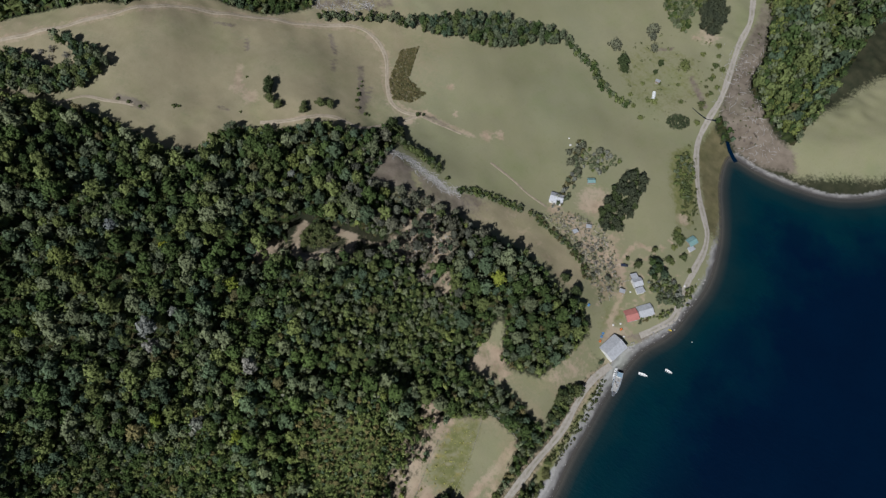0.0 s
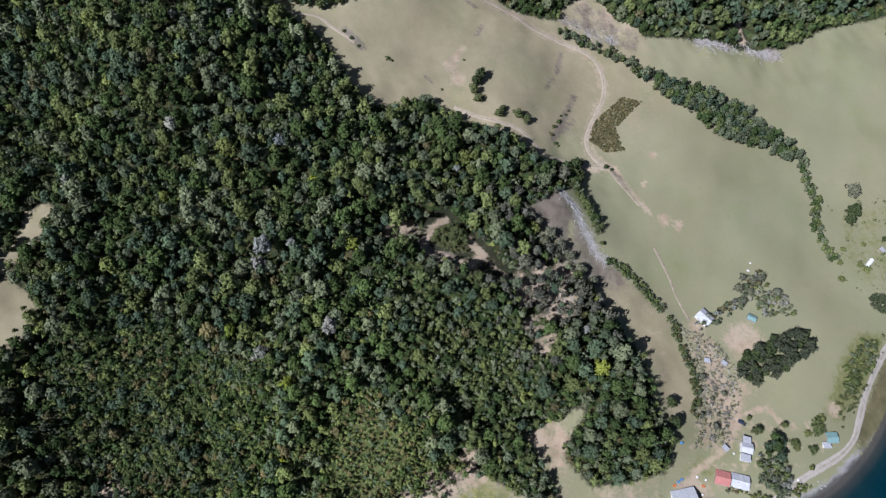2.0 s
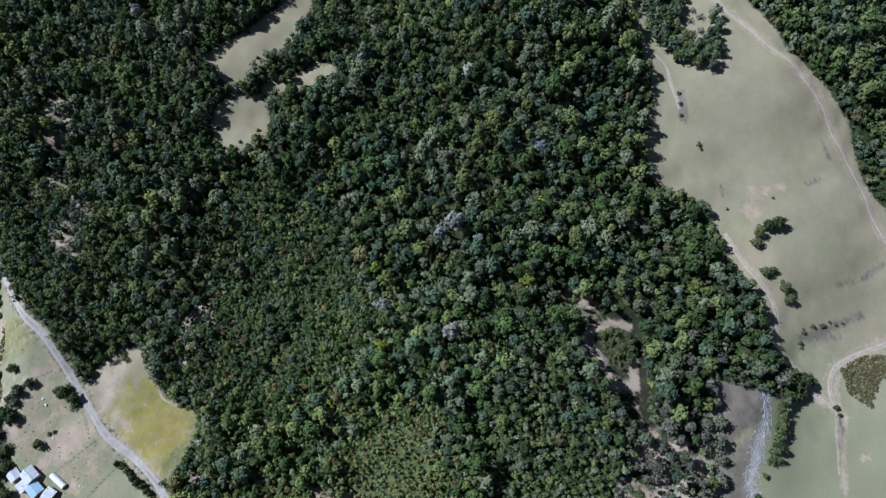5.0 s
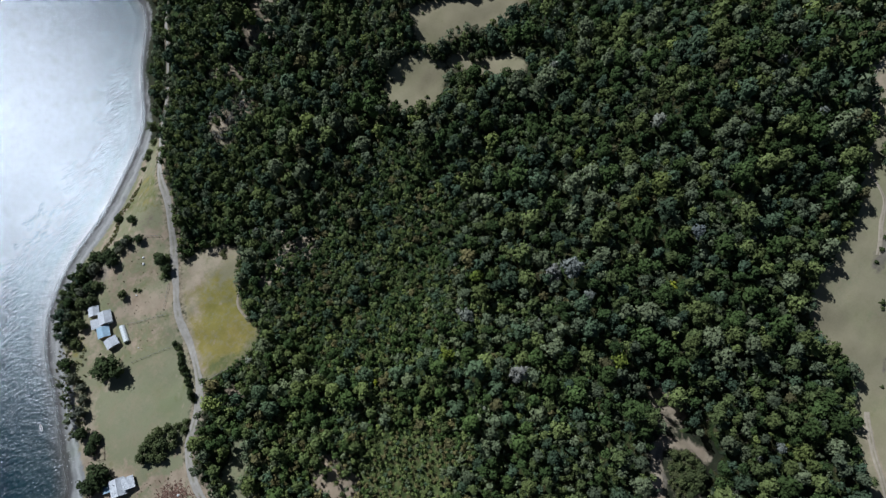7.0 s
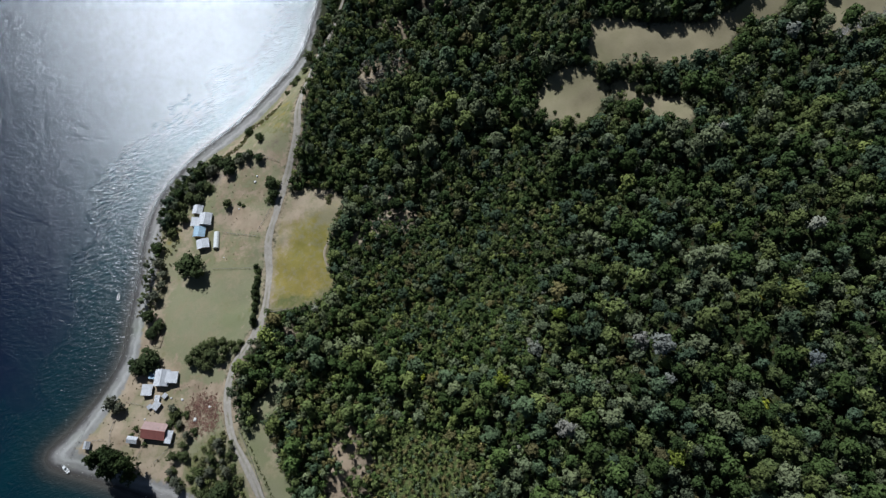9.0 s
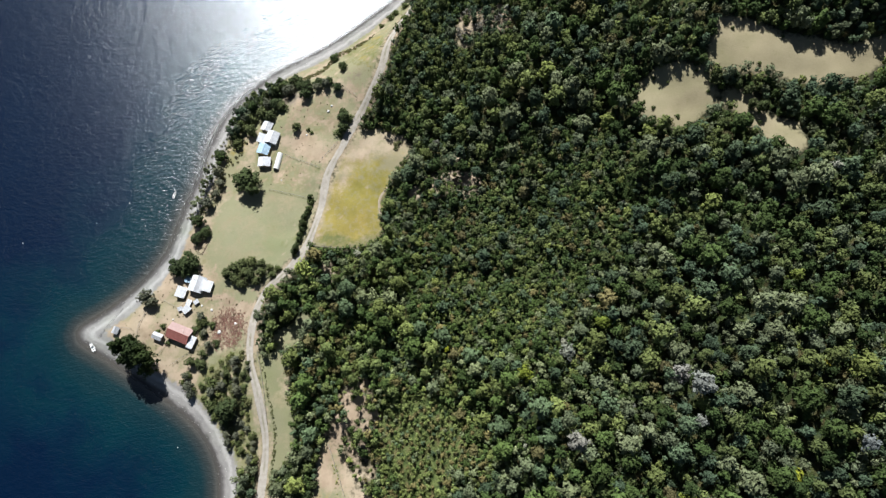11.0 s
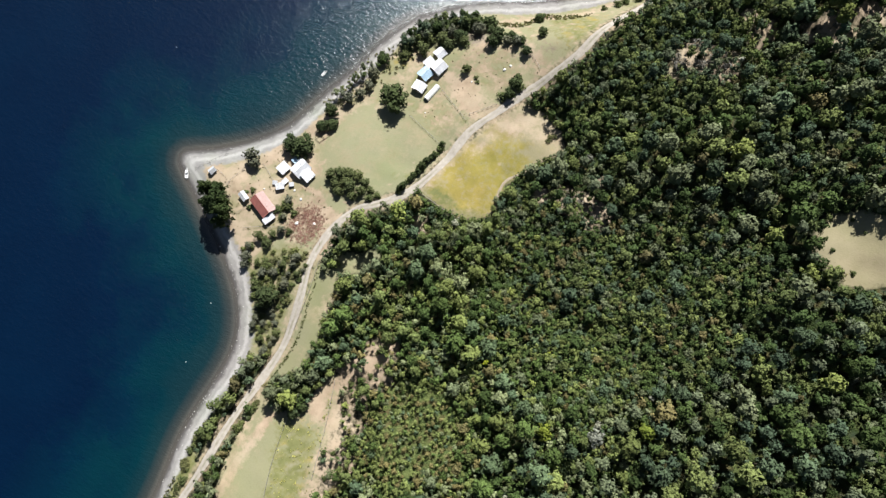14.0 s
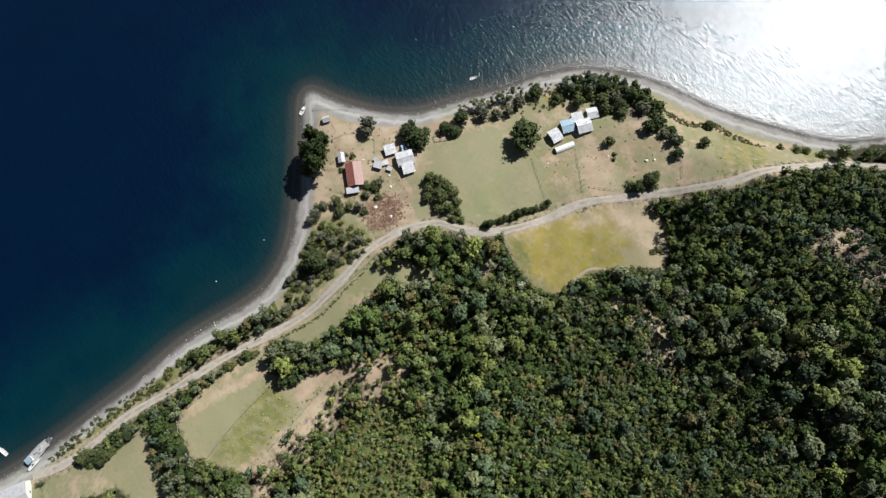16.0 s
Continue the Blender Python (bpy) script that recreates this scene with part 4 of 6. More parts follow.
for hx, hy, hr in HOLLOWS:
    ft += 4.0 * np.exp(-((fx - hx) ** 2 + (fy - hy - hr - 4) ** 2) / 40.0) * (fs > 1.7)
ft += rs.uniform(-0.9, 1.5, len(fx)) * (fs <= 2.0)
glade = np.zeros(len(fx))
for poly in (GLADE_HIGH, GLADE_LOW, GLADE_THIN, MEADOW, FIELD_LONG, FIELD_CORNER, STRIP, VALLEY):
    glade = np.maximum(glade, ease(14, 3, away(poly, fx, fy, True)))
glade = np.maximum(glade, ease(24, 8, away(PATH_EDGE, fx, fy)))
ft *= 1 - 0.45 * glade
zone = np.stack([np.full(len(fx), 0.0), waves(fx, fy, 52, 52), waves(fx, fy, 70, 54), waves(fx, fy, 33, 55) - 0.5, waves(fx, fy, 60, 56), np.full(len(fx), -0.6), waves(fx, fy, 40, 57) - 0.4], 1)
odds = TONE_P * np.exp(1.9 * zone)
odds = np.cumsum(odds / odds.sum(1, keepdims=True), 1)
pick = (rs.uniform(size=(len(fx), 1)) > odds).sum(1).clip(0, len(TONES) - 1)
pick = np.where((within(SCRUB_HIGH, fx, fy, 22) > rs.uniform(0.2, 0.8, len(fx))) & (rs.uniform(size=len(fx)) < 0.6), np.where(rs.uniform(size=len(fx)) < 0.06, 3, np.where(rs.uniform(size=len(fx)) < 0.5, np.where(rs.uniform(size=len(fx)) < 0.6, 0, 4), np.where(rs.uniform(size=len(fx)) < 0.25, 6, 2))), pick)
pick = np.where((within(SCRUB_NORTH, fx, fy, 22) > rs.uniform(0.2, 0.8, len(fx))) & (rs.uniform(size=len(fx)) < 0.6), np.where(rs.uniform(size=len(fx)) < 0.1, 3, np.where(rs.uniform(size=len(fx)) < 0.4, 4, 2)), pick)
pick = np.where((within(SCRUB_SOUTH, fx, fy, 22) > rs.uniform(0.2, 0.8, len(fx))) & (rs.uniform(size=len(fx)) < 0.65), np.where(rs.uniform(size=len(fx)) < 0.3, 1, 2), pick)
pick = np.where((within(SCRUB_BROWN, fx, fy, 18) > rs.uniform(0.2, 0.8, len(fx))) & (rs.uniform(size=len(fx)) < 0.6), np.where(rs.uniform(size=len(fx)) < 0.35, 6, 2), pick)
ftone = TONES[pick] * rs.uniform(1.05, 1.85, (len(fx), 1))
wan = (within([(4, -150), (60, -140), (106, -160), (108, -215), (60, -205), (20, -216), (0, -200)], fx, fy, 20) > rs.uniform(0.2, 1.6, len(fx)))
ftone[wan] = np.array((0.155, 0.155, 0.115)) * rs.uniform(0.6, 1.1, (wan.sum(), 1))
ftone *= 1 + within([(-94, 34), (-60, 56), (-30, 56), (60, 20), (60, -70), (-30, -92), (-60, -64), (-94, -20)], fx, fy, 24)[:, None] * (0.34, 0.34, 0.22)
for x, y, tone in ((1, 0, (0.30, 0.33, 0.03)), (140, -63, (0.33, 0.34, 0.04)), (-12, -184, (0.24, 0.27, 0.05)), (158, -22, (0.30, 0.25, 0.03)), (40, -13, (0.2, 0.24, 0.04)),
                   (24, 18, (0.2, 0.23, 0.03)), (74, 4, (0.19, 0.23, 0.04)), (153, 18, (0.19, 0.22, 0.05)), (101, -18, (0.26, 0.25, 0.24)), (55, -44, (0.25, 0.24, 0.22)),
                   (111, -27, (0.25, 0.26, 0.25)), (161, -53, (0.25, 0.26, 0.25)), (95, -70, (0.22, 0.26, 0.05)), (-2, -206, (0.22, 0.26, 0.05)), (130, -150, (0.22, 0.25, 0.05))):
    near = np.argsort(np.hypot(fx - x, fy - y) + (2.0 * fs if tone[0] > 0.29 and x > 150 else -fs))[0]
    ftone[near] = tone
remote = (fx > 290) | (fy < -330) | (fy > 300)
tiny = (fs < 1.7) & ~remote
small, large = (fs < 2.8) & ~remote & ~tiny, (fs >= 4.2) & ~remote
for name, mask in (("large", large), ("middle", ~small & ~large & ~remote & ~tiny), ("small", small), ("tiny", tiny), ("remote", remote)):
    body = stand("forest", fx[mask], fy[mask], fs[mask], ft[mask], ftone[mask], KINDS[name],
                 {"large": "broad evergreen crowns of the hill forest, green and grey-green", "middle": "middling evergreen crowns of the hill forest, olive and blue-green",
                  "small": "low scrub and young trees filling the hill forest", "tiny": "bushes filling every gap of the hill forest", "remote": "evergreen crowns on the far slopes of the forest"}[name], 61)
    if name != "tiny":
        stems("stems", fx[mask], fy[mask], ft[mask], body, 62)


def undergrowth(step, seed):
    """Thicket under the crowns: one uneven, leafy skin over the wooded ground, coloured dark for shade."""
    r = np.random.RandomState(seed)
    ax, ay = np.arange(-116, 490, step), np.arange(-622, 424, step)
    ux, uy = np.meshgrid(ax, ay)
    ux, uy = ux + r.uniform(-0.4, 0.4, ux.shape) * step, uy + r.uniform(-0.4, 0.4, uy.shape) * step
    ok = (inside(SEEN, ux, uy) & wooded(ux, uy))
    for bx, by, br in BARE:
        ok &= np.hypot(ux - bx, uy - by) > br * 0.9
    f = grid_faces(len(ax), len(ay))
    f = f[ok.ravel()[f].all(1)]
    scrub = np.maximum(np.maximum(within(SCRUB_HIGH, ux, uy, 14), np.maximum(within(SCRUB_SOUTH, ux, uy, 10), within(SCRUB_NORTH, ux, uy, 10))), within(SCRUB_BROWN, ux, uy, 10))
    inner = np.clip((1 - openness(ux, uy)) * 1.2, 0, 1)
    edge = ok.copy()
    edge[1:-1, 1:-1] &= ok[:-2, 1:-1] & ok[2:, 1:-1] & ok[1:-1, :-2] & ok[1:-1, 2:]
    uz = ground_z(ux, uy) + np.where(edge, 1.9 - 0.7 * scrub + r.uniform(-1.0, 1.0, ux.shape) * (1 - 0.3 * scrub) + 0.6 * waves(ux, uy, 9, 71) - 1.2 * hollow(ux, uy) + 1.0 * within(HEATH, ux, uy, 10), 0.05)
    # leaf tones scaled down: the shade of the gaps is put into the colour
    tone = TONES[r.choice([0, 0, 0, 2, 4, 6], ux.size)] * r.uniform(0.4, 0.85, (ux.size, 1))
    # in scrub a dimmed deep green, again painted shade between the bushes
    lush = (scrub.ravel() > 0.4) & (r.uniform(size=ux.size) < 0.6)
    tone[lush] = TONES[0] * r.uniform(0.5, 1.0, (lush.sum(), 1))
    heath = within(HEATH, ux, uy, 10).ravel() > r.uniform(0.3, 0.7, ux.size)
    tone[heath] = TONES[r.choice([2, 2, 6, 0], heath.sum())] * r.uniform(0.75, 1.35, (heath.sum(), 1))
    used, f = np.unique(f, return_inverse=True)
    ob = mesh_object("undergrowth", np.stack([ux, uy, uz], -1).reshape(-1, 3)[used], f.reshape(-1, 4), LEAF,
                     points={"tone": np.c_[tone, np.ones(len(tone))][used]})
    return tagged(ob, "dense leafy thicket between the forest trees, darkened to look shaded", "undergrowth", kind="stuff")


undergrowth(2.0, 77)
ox, oy = forest_spots(30.0, 12, (-700, 1200, -1100, 1000), lambda x, y: ~inside(SEEN, x, y) & wooded(x, y))
os_ = rs.uniform(13, 18, len(ox))
otone = TONES[rs.choice(5, len(ox), p=TONE_P[:5] / TONE_P[:5].sum())]
stand("forest", ox, oy, os_, rs.uniform(9, 13, len(ox)), otone, FAR_KINDS, "evergreen forest on the hills beyond", 63)


# ---------- building with parts ----------
def part(name, bm, material, parent, label="", smoothed=False):
    me = bpy.data.meshes.new(name)
    bm.normal_update()
    bm.to_mesh(me)
    bm.free()
    me.materials.append(material)
    if smoothed:
        me.polygons.foreach_set("use_smooth", np.full(len(me.polygons), True))
    ob = new(name, me)
    ob.parent = parent
    if label:
        ob["label"] = label
    return ob


def thing(name, x, y, angle, label, category, group="", z=None, sink=0.0):
    ob = new(name)
    ob.empty_display_size = 0.5
    ob.matrix_world = pose(x, y, (float(ground_z(x, y)) if z is None else z) - sink, 0, 0, angle)
    return tagged(ob, label, category, group)


def box(bm, c, s, m=None, bevel=0.0):
    """A box with its middle at c and sides s; bevel rounds its edges."""
    made = bmesh.ops.create_cube(bm, size=1.0, matrix=(m or Matrix()) @ Matrix.Translation(c) @ Matrix.Diagonal((*s, 1)))
    if bevel:
        edges = {e for v in made["verts"] for e in v.link_edges}
        bmesh.ops.bevel(bm, geom=list(edges), offset=bevel, segments=1, affect="EDGES")
    return bm


def prism(bm, profile, x0, x1):
    """A yz outline carried along x."""
    a = [bm.verts.new((x0, y, z)) for y, z in profile]
    b = [bm.verts.new((x1, y, z)) for y, z in profile]
    bm.faces.new(a[::-1])
    bm.faces.new(b)
    for i in range(len(a)):
        j = (i + 1) % len(a)
        bm.faces.new((a[i], a[j], b[j], b[i]))
    bmesh.ops.recalc_face_normals(bm, faces=bm.faces)
    return bm


def tube(bm, p, q, r0, r1=None, sides=6):
    p, q = Vector(p), Vector(q)
    m = Matrix.Translation((p + q) / 2) @ (q - p).to_track_quat("Z", "Y").to_matrix().to_4x4()
    bmesh.ops.create_cone(bm, cap_ends=True, segments=sides, radius1=r0, radius2=r0 if r1 is None else r1, depth=(q - p).length, matrix=m)
    return bm


def sheet_metal(name, colour, rough=0.45, metal=0.25):
    """Corrugated roofing with streaks of weather."""
    k = Mat(name, rough, metal, 0.4)
    at = k.local()
    w = k.t.nodes.new("ShaderNodeTexWave")
    w.bands_direction = "X"
    w.inputs["Scale"].default_value = 2.6
    k.t.links.new(at, w.inputs["Vector"])
    dark = tuple(c * 0.68 for c in colour)
    c = k.mix(k.math("MULTIPLY", k.noise(0.7, 5, at=at), 0.75), colour, dark)
    c = k.mix(k.math("MULTIPLY", k.noise(5.0, 4, at=at), 0.3), c, (0.32, 0.24, 0.18))
    k.bump(w.outputs["Fac"], 0.6, 0.05)
    return k.done(c)


ZINC = sheet_metal("zinc_roof", (0.60, 0.62, 0.645))
BLUE_ROOF = sheet_metal("blue_roof", (0.34, 0.50, 0.62))
RED_ROOF = sheet_metal("red_roof", (0.32, 0.095, 0.08), 0.6, 0.0)
PINK_ROOF = sheet_metal("faded_red_roof", (0.46, 0.31, 0.285), 0.6, 0.0)
CORAL_ROOF = sheet_metal("coral_roof", (0.50, 0.175, 0.15), 0.6, 0.0)
TEAL_ROOF = sheet_metal("teal_roof", (0.17, 0.33, 0.32), 0.6, 0.0)
WOOD_WALL = plain("weathered_boards", (0.30, 0.24, 0.18), 0.85, vary=0.4)
WHITE_WALL = plain("white_boards", (0.70, 0.69, 0.65), 0.7, vary=0.2)
YELLOW_WALL = plain("ochre_boards", (0.50, 0.38, 0.18), 0.75, vary=0.25)
DARK_WOOD = plain("dark_wood", (0.13, 0.09, 0.06), 0.85, vary=0.4)
GREY_WOOD = plain("grey_wood", (0.36, 0.33, 0.30), 0.9, vary=0.4)
CONCRETE = plain("concrete", (0.36, 0.35, 0.33), 0.9, vary=0.3)
WHITE_PAINT = plain("white_paint", (0.78, 0.78, 0.76), 0.4, vary=0.12)
DARK_PAINT = plain("dark_blue_paint", (0.03, 0.04, 0.07), 0.35, vary=0.2)
ORANGE = plain("orange_plastic", (0.72, 0.20, 0.05), 0.5, vary=0.2)
YELLOW = plain("yellow_plastic", (0.80, 0.62, 0.03), 0.4, vary=0.15)
BLUE_PLASTIC = plain("blue_plastic", (0.12, 0.30, 0.55), 0.5, vary=0.2)
RUBBER = plain("black_rubber", (0.03, 0.03, 0.03), 0.8, vary=0.3)
FILM = plain("white_film", (0.72, 0.73, 0.70), 0.35, vary=0.12, scale=1.2)
STEEL = plain("steel", (0.45, 0.45, 0.46), 0.4, 0.8)
STONE = plain("beach_stone", (0.30, 0.28, 0.26), 0.9, vary=0.4, scale=1.5)
PALE_STONE = plain("pale_stone", (0.62, 0.60, 0.56), 0.85, vary=0.25, scale=1.5)
glass = Mat("window_glass", 0.05, 0.0, 0.6)
GLASS = glass.done((0.03, 0.04, 0.05))


def wall_opening(house, name, x, y, z, w, h, turn, kind):
    """A window or a door set in a wall, at a place of the house."""
    m = pose(x, y, z, 0, 0, turn)
    if kind == "door":
        d = part("door", box(bmesh.new(), (0, -0.03, h / 2), (w, 0.06, h), m, 0.01), DARK_WOOD, house)
        part("door_handle", box(bmesh.new(), (w * 0.38, -0.09, h * 0.48), (0.12, 0.06, 0.03), m), STEEL, d)
        return
    bm = bmesh.new()
    for c, s in (((0, -0.03, h), (w + 0.12, 0.08, 0.07)), ((0, -0.03, 0), (w + 0.12, 0.1, 0.07)), ((-w / 2, -0.03, h / 2), (0.07, 0.08, h)), ((w / 2, -0.03, h / 2), (0.07, 0.08, h))):
        box(bm, c, s, m)
    win = part("window", bm, WHITE_PAINT, house)
    part("pane", box(bmesh.new(), (0, -0.012, h / 2), (w - 0.04, 0.02, h - 0.04), m), GLASS, win)


def house(name, x, y, angle, length, width, wall_h, rise, wall, roofs, label, group="", openings=3, chimney=False, lean=False, category="house"):
    """A small house: walls with gables, two roof slopes with overhang, ridge, door and windows. lean: one slope only."""
    lo = min(float(ground_z(x + a, y + b)) for a in (-3, 0, 3) for b in (-3, 0, 3))
    ob = thing(name, x, y, angle, label, category, group, z=lo)
    hl, hw, hang = length / 2, width / 2, 0.35
    part("foundation", box(bmesh.new(), (0, 0, 0.1), (length + 0.12, width + 0.12, 0.6)), CONCRETE, ob)
    up = 0.38
    if lean:
        prof = [(-hw, up), (hw, up), (hw, up + wall_h + rise), (-hw, up + wall_h)]
        slopes = [((-hw - hang, up + wall_h - rise * hang / width), (hw + hang, up + wall_h + rise + rise * hang / width))]
    else:
        prof = [(-hw, up), (hw, up), (hw, up + wall_h), (0, up + wall_h + rise), (-hw, up + wall_h)]
        k = rise / hw
        slopes = [((-hw - hang, up + wall_h - k * hang), (0, up + wall_h + rise)), ((hw + hang, up + wall_h - k * hang), (0, up + wall_h + rise))]
    part("wall", prism(bmesh.new(), prof, -hl, hl), wall, ob)
    for i, ((y0, z0), (y1, z1)) in enumerate(slopes):
        roof = part("roof", prism(bmesh.new(), [(y0, z0 + 0.02), (y1, z1 + 0.02), (y1, z1 + 0.12), (y0, z0 + 0.12)], -hl - hang, hl + hang), roofs[min(i, len(roofs) - 1)], ob)
        n = max(2, int((length + 2 * hang) / 1.1))
        bm = bmesh.new()
        for j in range(1, n):
            px = -hl - hang + (length + 2 * hang) * j / n
            prism(bm, [(y0, z0 + 0.121), (y1, z1 + 0.121), (y1, z1 + 0.15), (y0, z0 + 0.15)], px - 0.03, px + 0.03)
        part("lap", bm, roofs[min(i, len(roofs) - 1)], roof)
    if not lean:
        top = up + wall_h + rise
        part("ridge_cap", prism(bmesh.new(), [(-0.2, top + 0.06), (0, top + 0.17), (0.2, top + 0.06), (0, top + 0.13)], -hl - hang, hl + hang), roofs[0], ob)
    wall_opening(ob, "door", hl * 0.25, -hw - 0.004, up, 0.85, min(2.0, wall_h - 0.1), 0, "door")
    for i in range(openings):
        w = min(1.1, width * 0.3)
        spot = ((-hl * 0.5, -hw - 0.004, 0), (-hl * 0.45, hw + 0.004, 180), (hl * 0.45, hw + 0.004, 180), (hl + 0.004, 0, 90), (-hl - 0.004, 0, -90))[i]
        wall_opening(ob, "window", spot[0], spot[1], up + wall_h * 0.4, w, min(1.0, wall_h * 0.4), spot[2], "window")
    if chimney:
        c = part("stove_pipe", tube(bmesh.new(), (hl * 0.4, hw * 0.4, up + wall_h), (hl * 0.4, hw * 0.4, up + wall_h + rise + 0.7), 0.11, sides=8), STEEL, ob)
        part("cowl", tube(bmesh.new(), (hl * 0.4, hw * 0.4, up + wall_h + rise + 0.74), (hl * 0.4, hw * 0.4, up + wall_h + rise + 0.9), 0.2, 0.03, 8), STEEL, c)
    return ob


# ---------- farm on the point ----------
red = house("house", -142.0, 18.4, -24, 12.2, 7.9, 2.7, 2.0, WOOD_WALL, (RED_ROOF, PINK_ROOF), "wooden house with a red and a faded pink roof slope", openings=5, chimney=True)
house("porch", -135.3, 13.2, 66, 6.0, 2.6, 2.2, 0.4, WOOD_WALL, (ZINC,), "white roofed porch against the red house", openings=0, lean=True, category="porch")
house("house", -134.2, 45.0, 72, 8.4, 7.4, 2.7, 1.3, WHITE_WALL, (ZINC,), "white house with a pale zinc roof", openings=5, chimney=True)
house("house", -128.6, 43.4, 72, 5.6, 5.4, 2.5, 0.7, WHITE_WALL, (ZINC,), "low wing with a pale zinc roof", lean=True)
house("shed", -143.2, 41.2, 72, 5.4, 4.8, 2.3, 0.6, WOOD_WALL, (ZINC,), "small shed with a pale zinc roof", lean=True, openings=1, category="shed")
house("shed", -139.3, 48.4, 72, 3.6, 3.0, 2.3, 0.5, WOOD_WALL, (BLUE_ROOF,), "little shed with a blue tin roof", lean=True, openings=1, category="shed")
house("shed", -154.3, 17.6, -24, 5.0, 3.0, 2.2, 0.6, WOOD_WALL, (ZINC,), "narrow grey shed with a pale roof", openings=1, category="shed")
house("hut", -178.0, 22.2, 70, 3.2, 2.8, 2.1, 0.9, GREY_WOOD, (ZINC,), "small boat hut on the shingle point", openings=1, category="hut")
house("shed", -139.4, 31.4, 40, 3.9, 3.0, 2.0, 0.4, WOOD_WALL, (ZINC,), "small outhouse with a white roof", lean=True, openings=0, category="shed")
for hx, hy, ha, hs in ((-143.2, 32.0, 20, 2.0), (-138.6, 35.2, 70, 2.6), (-134.4, 35.2, 35, 2.1)):
    house("hutch", hx, hy, ha, hs, hs * 0.75, 1.3, 0.25, WOOD_WALL, (ZINC,), "low animal hutch under a white tin sheet", "hutches", 0, lean=True, category="hutch")
# ---------- farm by the meadow ----------
house("house", -95.6, 130.6, 71, 7.0, 6.8, 2.7, 1.1, WHITE_WALL, (ZINC,), "white house with a bright zinc roof", openings=5, chimney=True)
house("house", -101.8, 131.0, 71, 5.2, 4.4, 2.5, 0.6, WHITE_WALL, (ZINC,), "pale roofed back wing of the farmhouse", lean=True)
house("house", -100.6, 124.0, 71, 6.0, 6.4, 2.6, 0.9, YELLOW_WALL, (BLUE_ROOF, BLUE_ROOF), "house wing with a light blue tin roof")
house("shed", -99.2, 138.6, 68, 5.2, 5.4, 2.4, 0.8, WOOD_WALL, (ZINC,), "square shed with a pale zinc roof", openings=2, category="shed")
house("shed", -100.0, 115.9, 86, 5.2, 6.6, 2.4, 0.8, WOOD_WALL, (ZINC,), "wooden barn with a white roof", openings=2, category="shed")
# ---------- hamlet in the bay ----------
house("boat_shed", -96.6, -204.0, 80, 13.6, 11.2, 4.0, 1.7, WHITE_WALL, (ZINC,), "large white roofed boat shed at the water's edge", openings=4, category="shed")
house("house", -93.8, -230.0, 55, 8.0, 7.4, 2.6, 1.4, WOOD_WALL, (CORAL_ROOF, CORAL_ROOF), "house with a coral red roof")
house("house", -99.2, -238.8, 55, 9.6, 7.4, 2.7, 1.3, WHITE_WALL, (ZINC,), "white house with a zinc roof joined to the red one", openings=5, chimney=True)
house("house", -84.4, -250.8, 55, 6.0, 5.4, 2.6, 1.1, WHITE_WALL, (ZINC,), "small white house with a zinc roof", openings=4)
house("shed", -88.9, -247.4, 55, 5.0, 3.6, 2.4, 0.5, WHITE_WALL, (ZINC,), "white lean-to behind the small house", lean=True, openings=1, category="shed")
house("shed", -80.3, -253.4, 55, 4.0, 3.0, 2.2, 0.4, WOOD_WALL, (ZINC,), "little shed with a light roof", lean=True, openings=1, category="shed")
house("shed", -97.4, -303.6, 70, 6.4, 5.6, 2.5, 1.0, WOOD_WALL, (TEAL_ROOF, TEAL_ROOF), "shed with a teal green roof by the shore road", openings=2, category="shed")
house("shed", -100.0, -298.6, 70, 4.0, 3.0, 2.2, 0.4, WHITE_WALL, (ZINC,), "white lean-to beside the teal shed", lean=True, openings=1, category="shed")
house("house", -6.2, -268.2, 20, 9.0, 7.2, 2.7, 1.4, WHITE_WALL, (ZINC,), "lone white house at the end of the path", openings=5, chimney=True)
house("shed", -17.0, -296.0, 40, 5.0, 3.4, 2.2, 0.6, WOOD_WALL, (TEAL_ROOF, TEAL_ROOF), "small teal roofed shed among scrub", openings=1, category="shed")
for hx, hy, ha in ((-36.0, -265.0, 30), (-31.0, -255.5, 60), (-6.0, -408.0, 10), (-80, -239, 20), (-74, -196, 50)):
    house("shed", hx, hy, ha, 3.0, 2.4, 2.0, 0.3, WOOD_WALL, (ZINC,), "tiny store shed with a white tin roof", "store sheds", 0, lean=True, category="shed")


def tunnel(x, y, angle, length, width, high, label):
    """A plastic greenhouse on hoops."""
    ob = thing("greenhouse", x, y, angle, label, "greenhouse")
    arc = [(-width / 2 * math.cos(a), high * math.sin(a)) for a in np.linspace(0, math.pi, 13)]
    inner = [(c * 0.985, s * 0.985) for c, s in arc[::-1]]
    part("cover", prism(bmesh.new(), arc + inner, -length / 2, length / 2), FILM, ob)
    for sx in (-1, 1):
        part("end_wall", prism(bmesh.new(), [(c * 0.97, s * 0.97) for c, s in arc], sx * (length / 2 - 0.1) - 0.04, sx * (length / 2 - 0.1) + 0.04), FILM, ob)
    for i in range(7):
        px = -length / 2 + length * i / 6
        bm = bmesh.new()
        for (c0, s0), (c1, s1) in zip(arc[:-1:2], arc[2::2]):
            tube(bm, (px, c0 * 1.01, s0 * 1.01), (px, c1 * 1.01, s1 * 1.01), 0.04, sides=5)
        part("hoop", bm, STEEL, ob)
    return ob


tunnel(-92.2, 116.2, 77, 10.2, 3.6, 2.0, "long white plastic greenhouse on hoops")
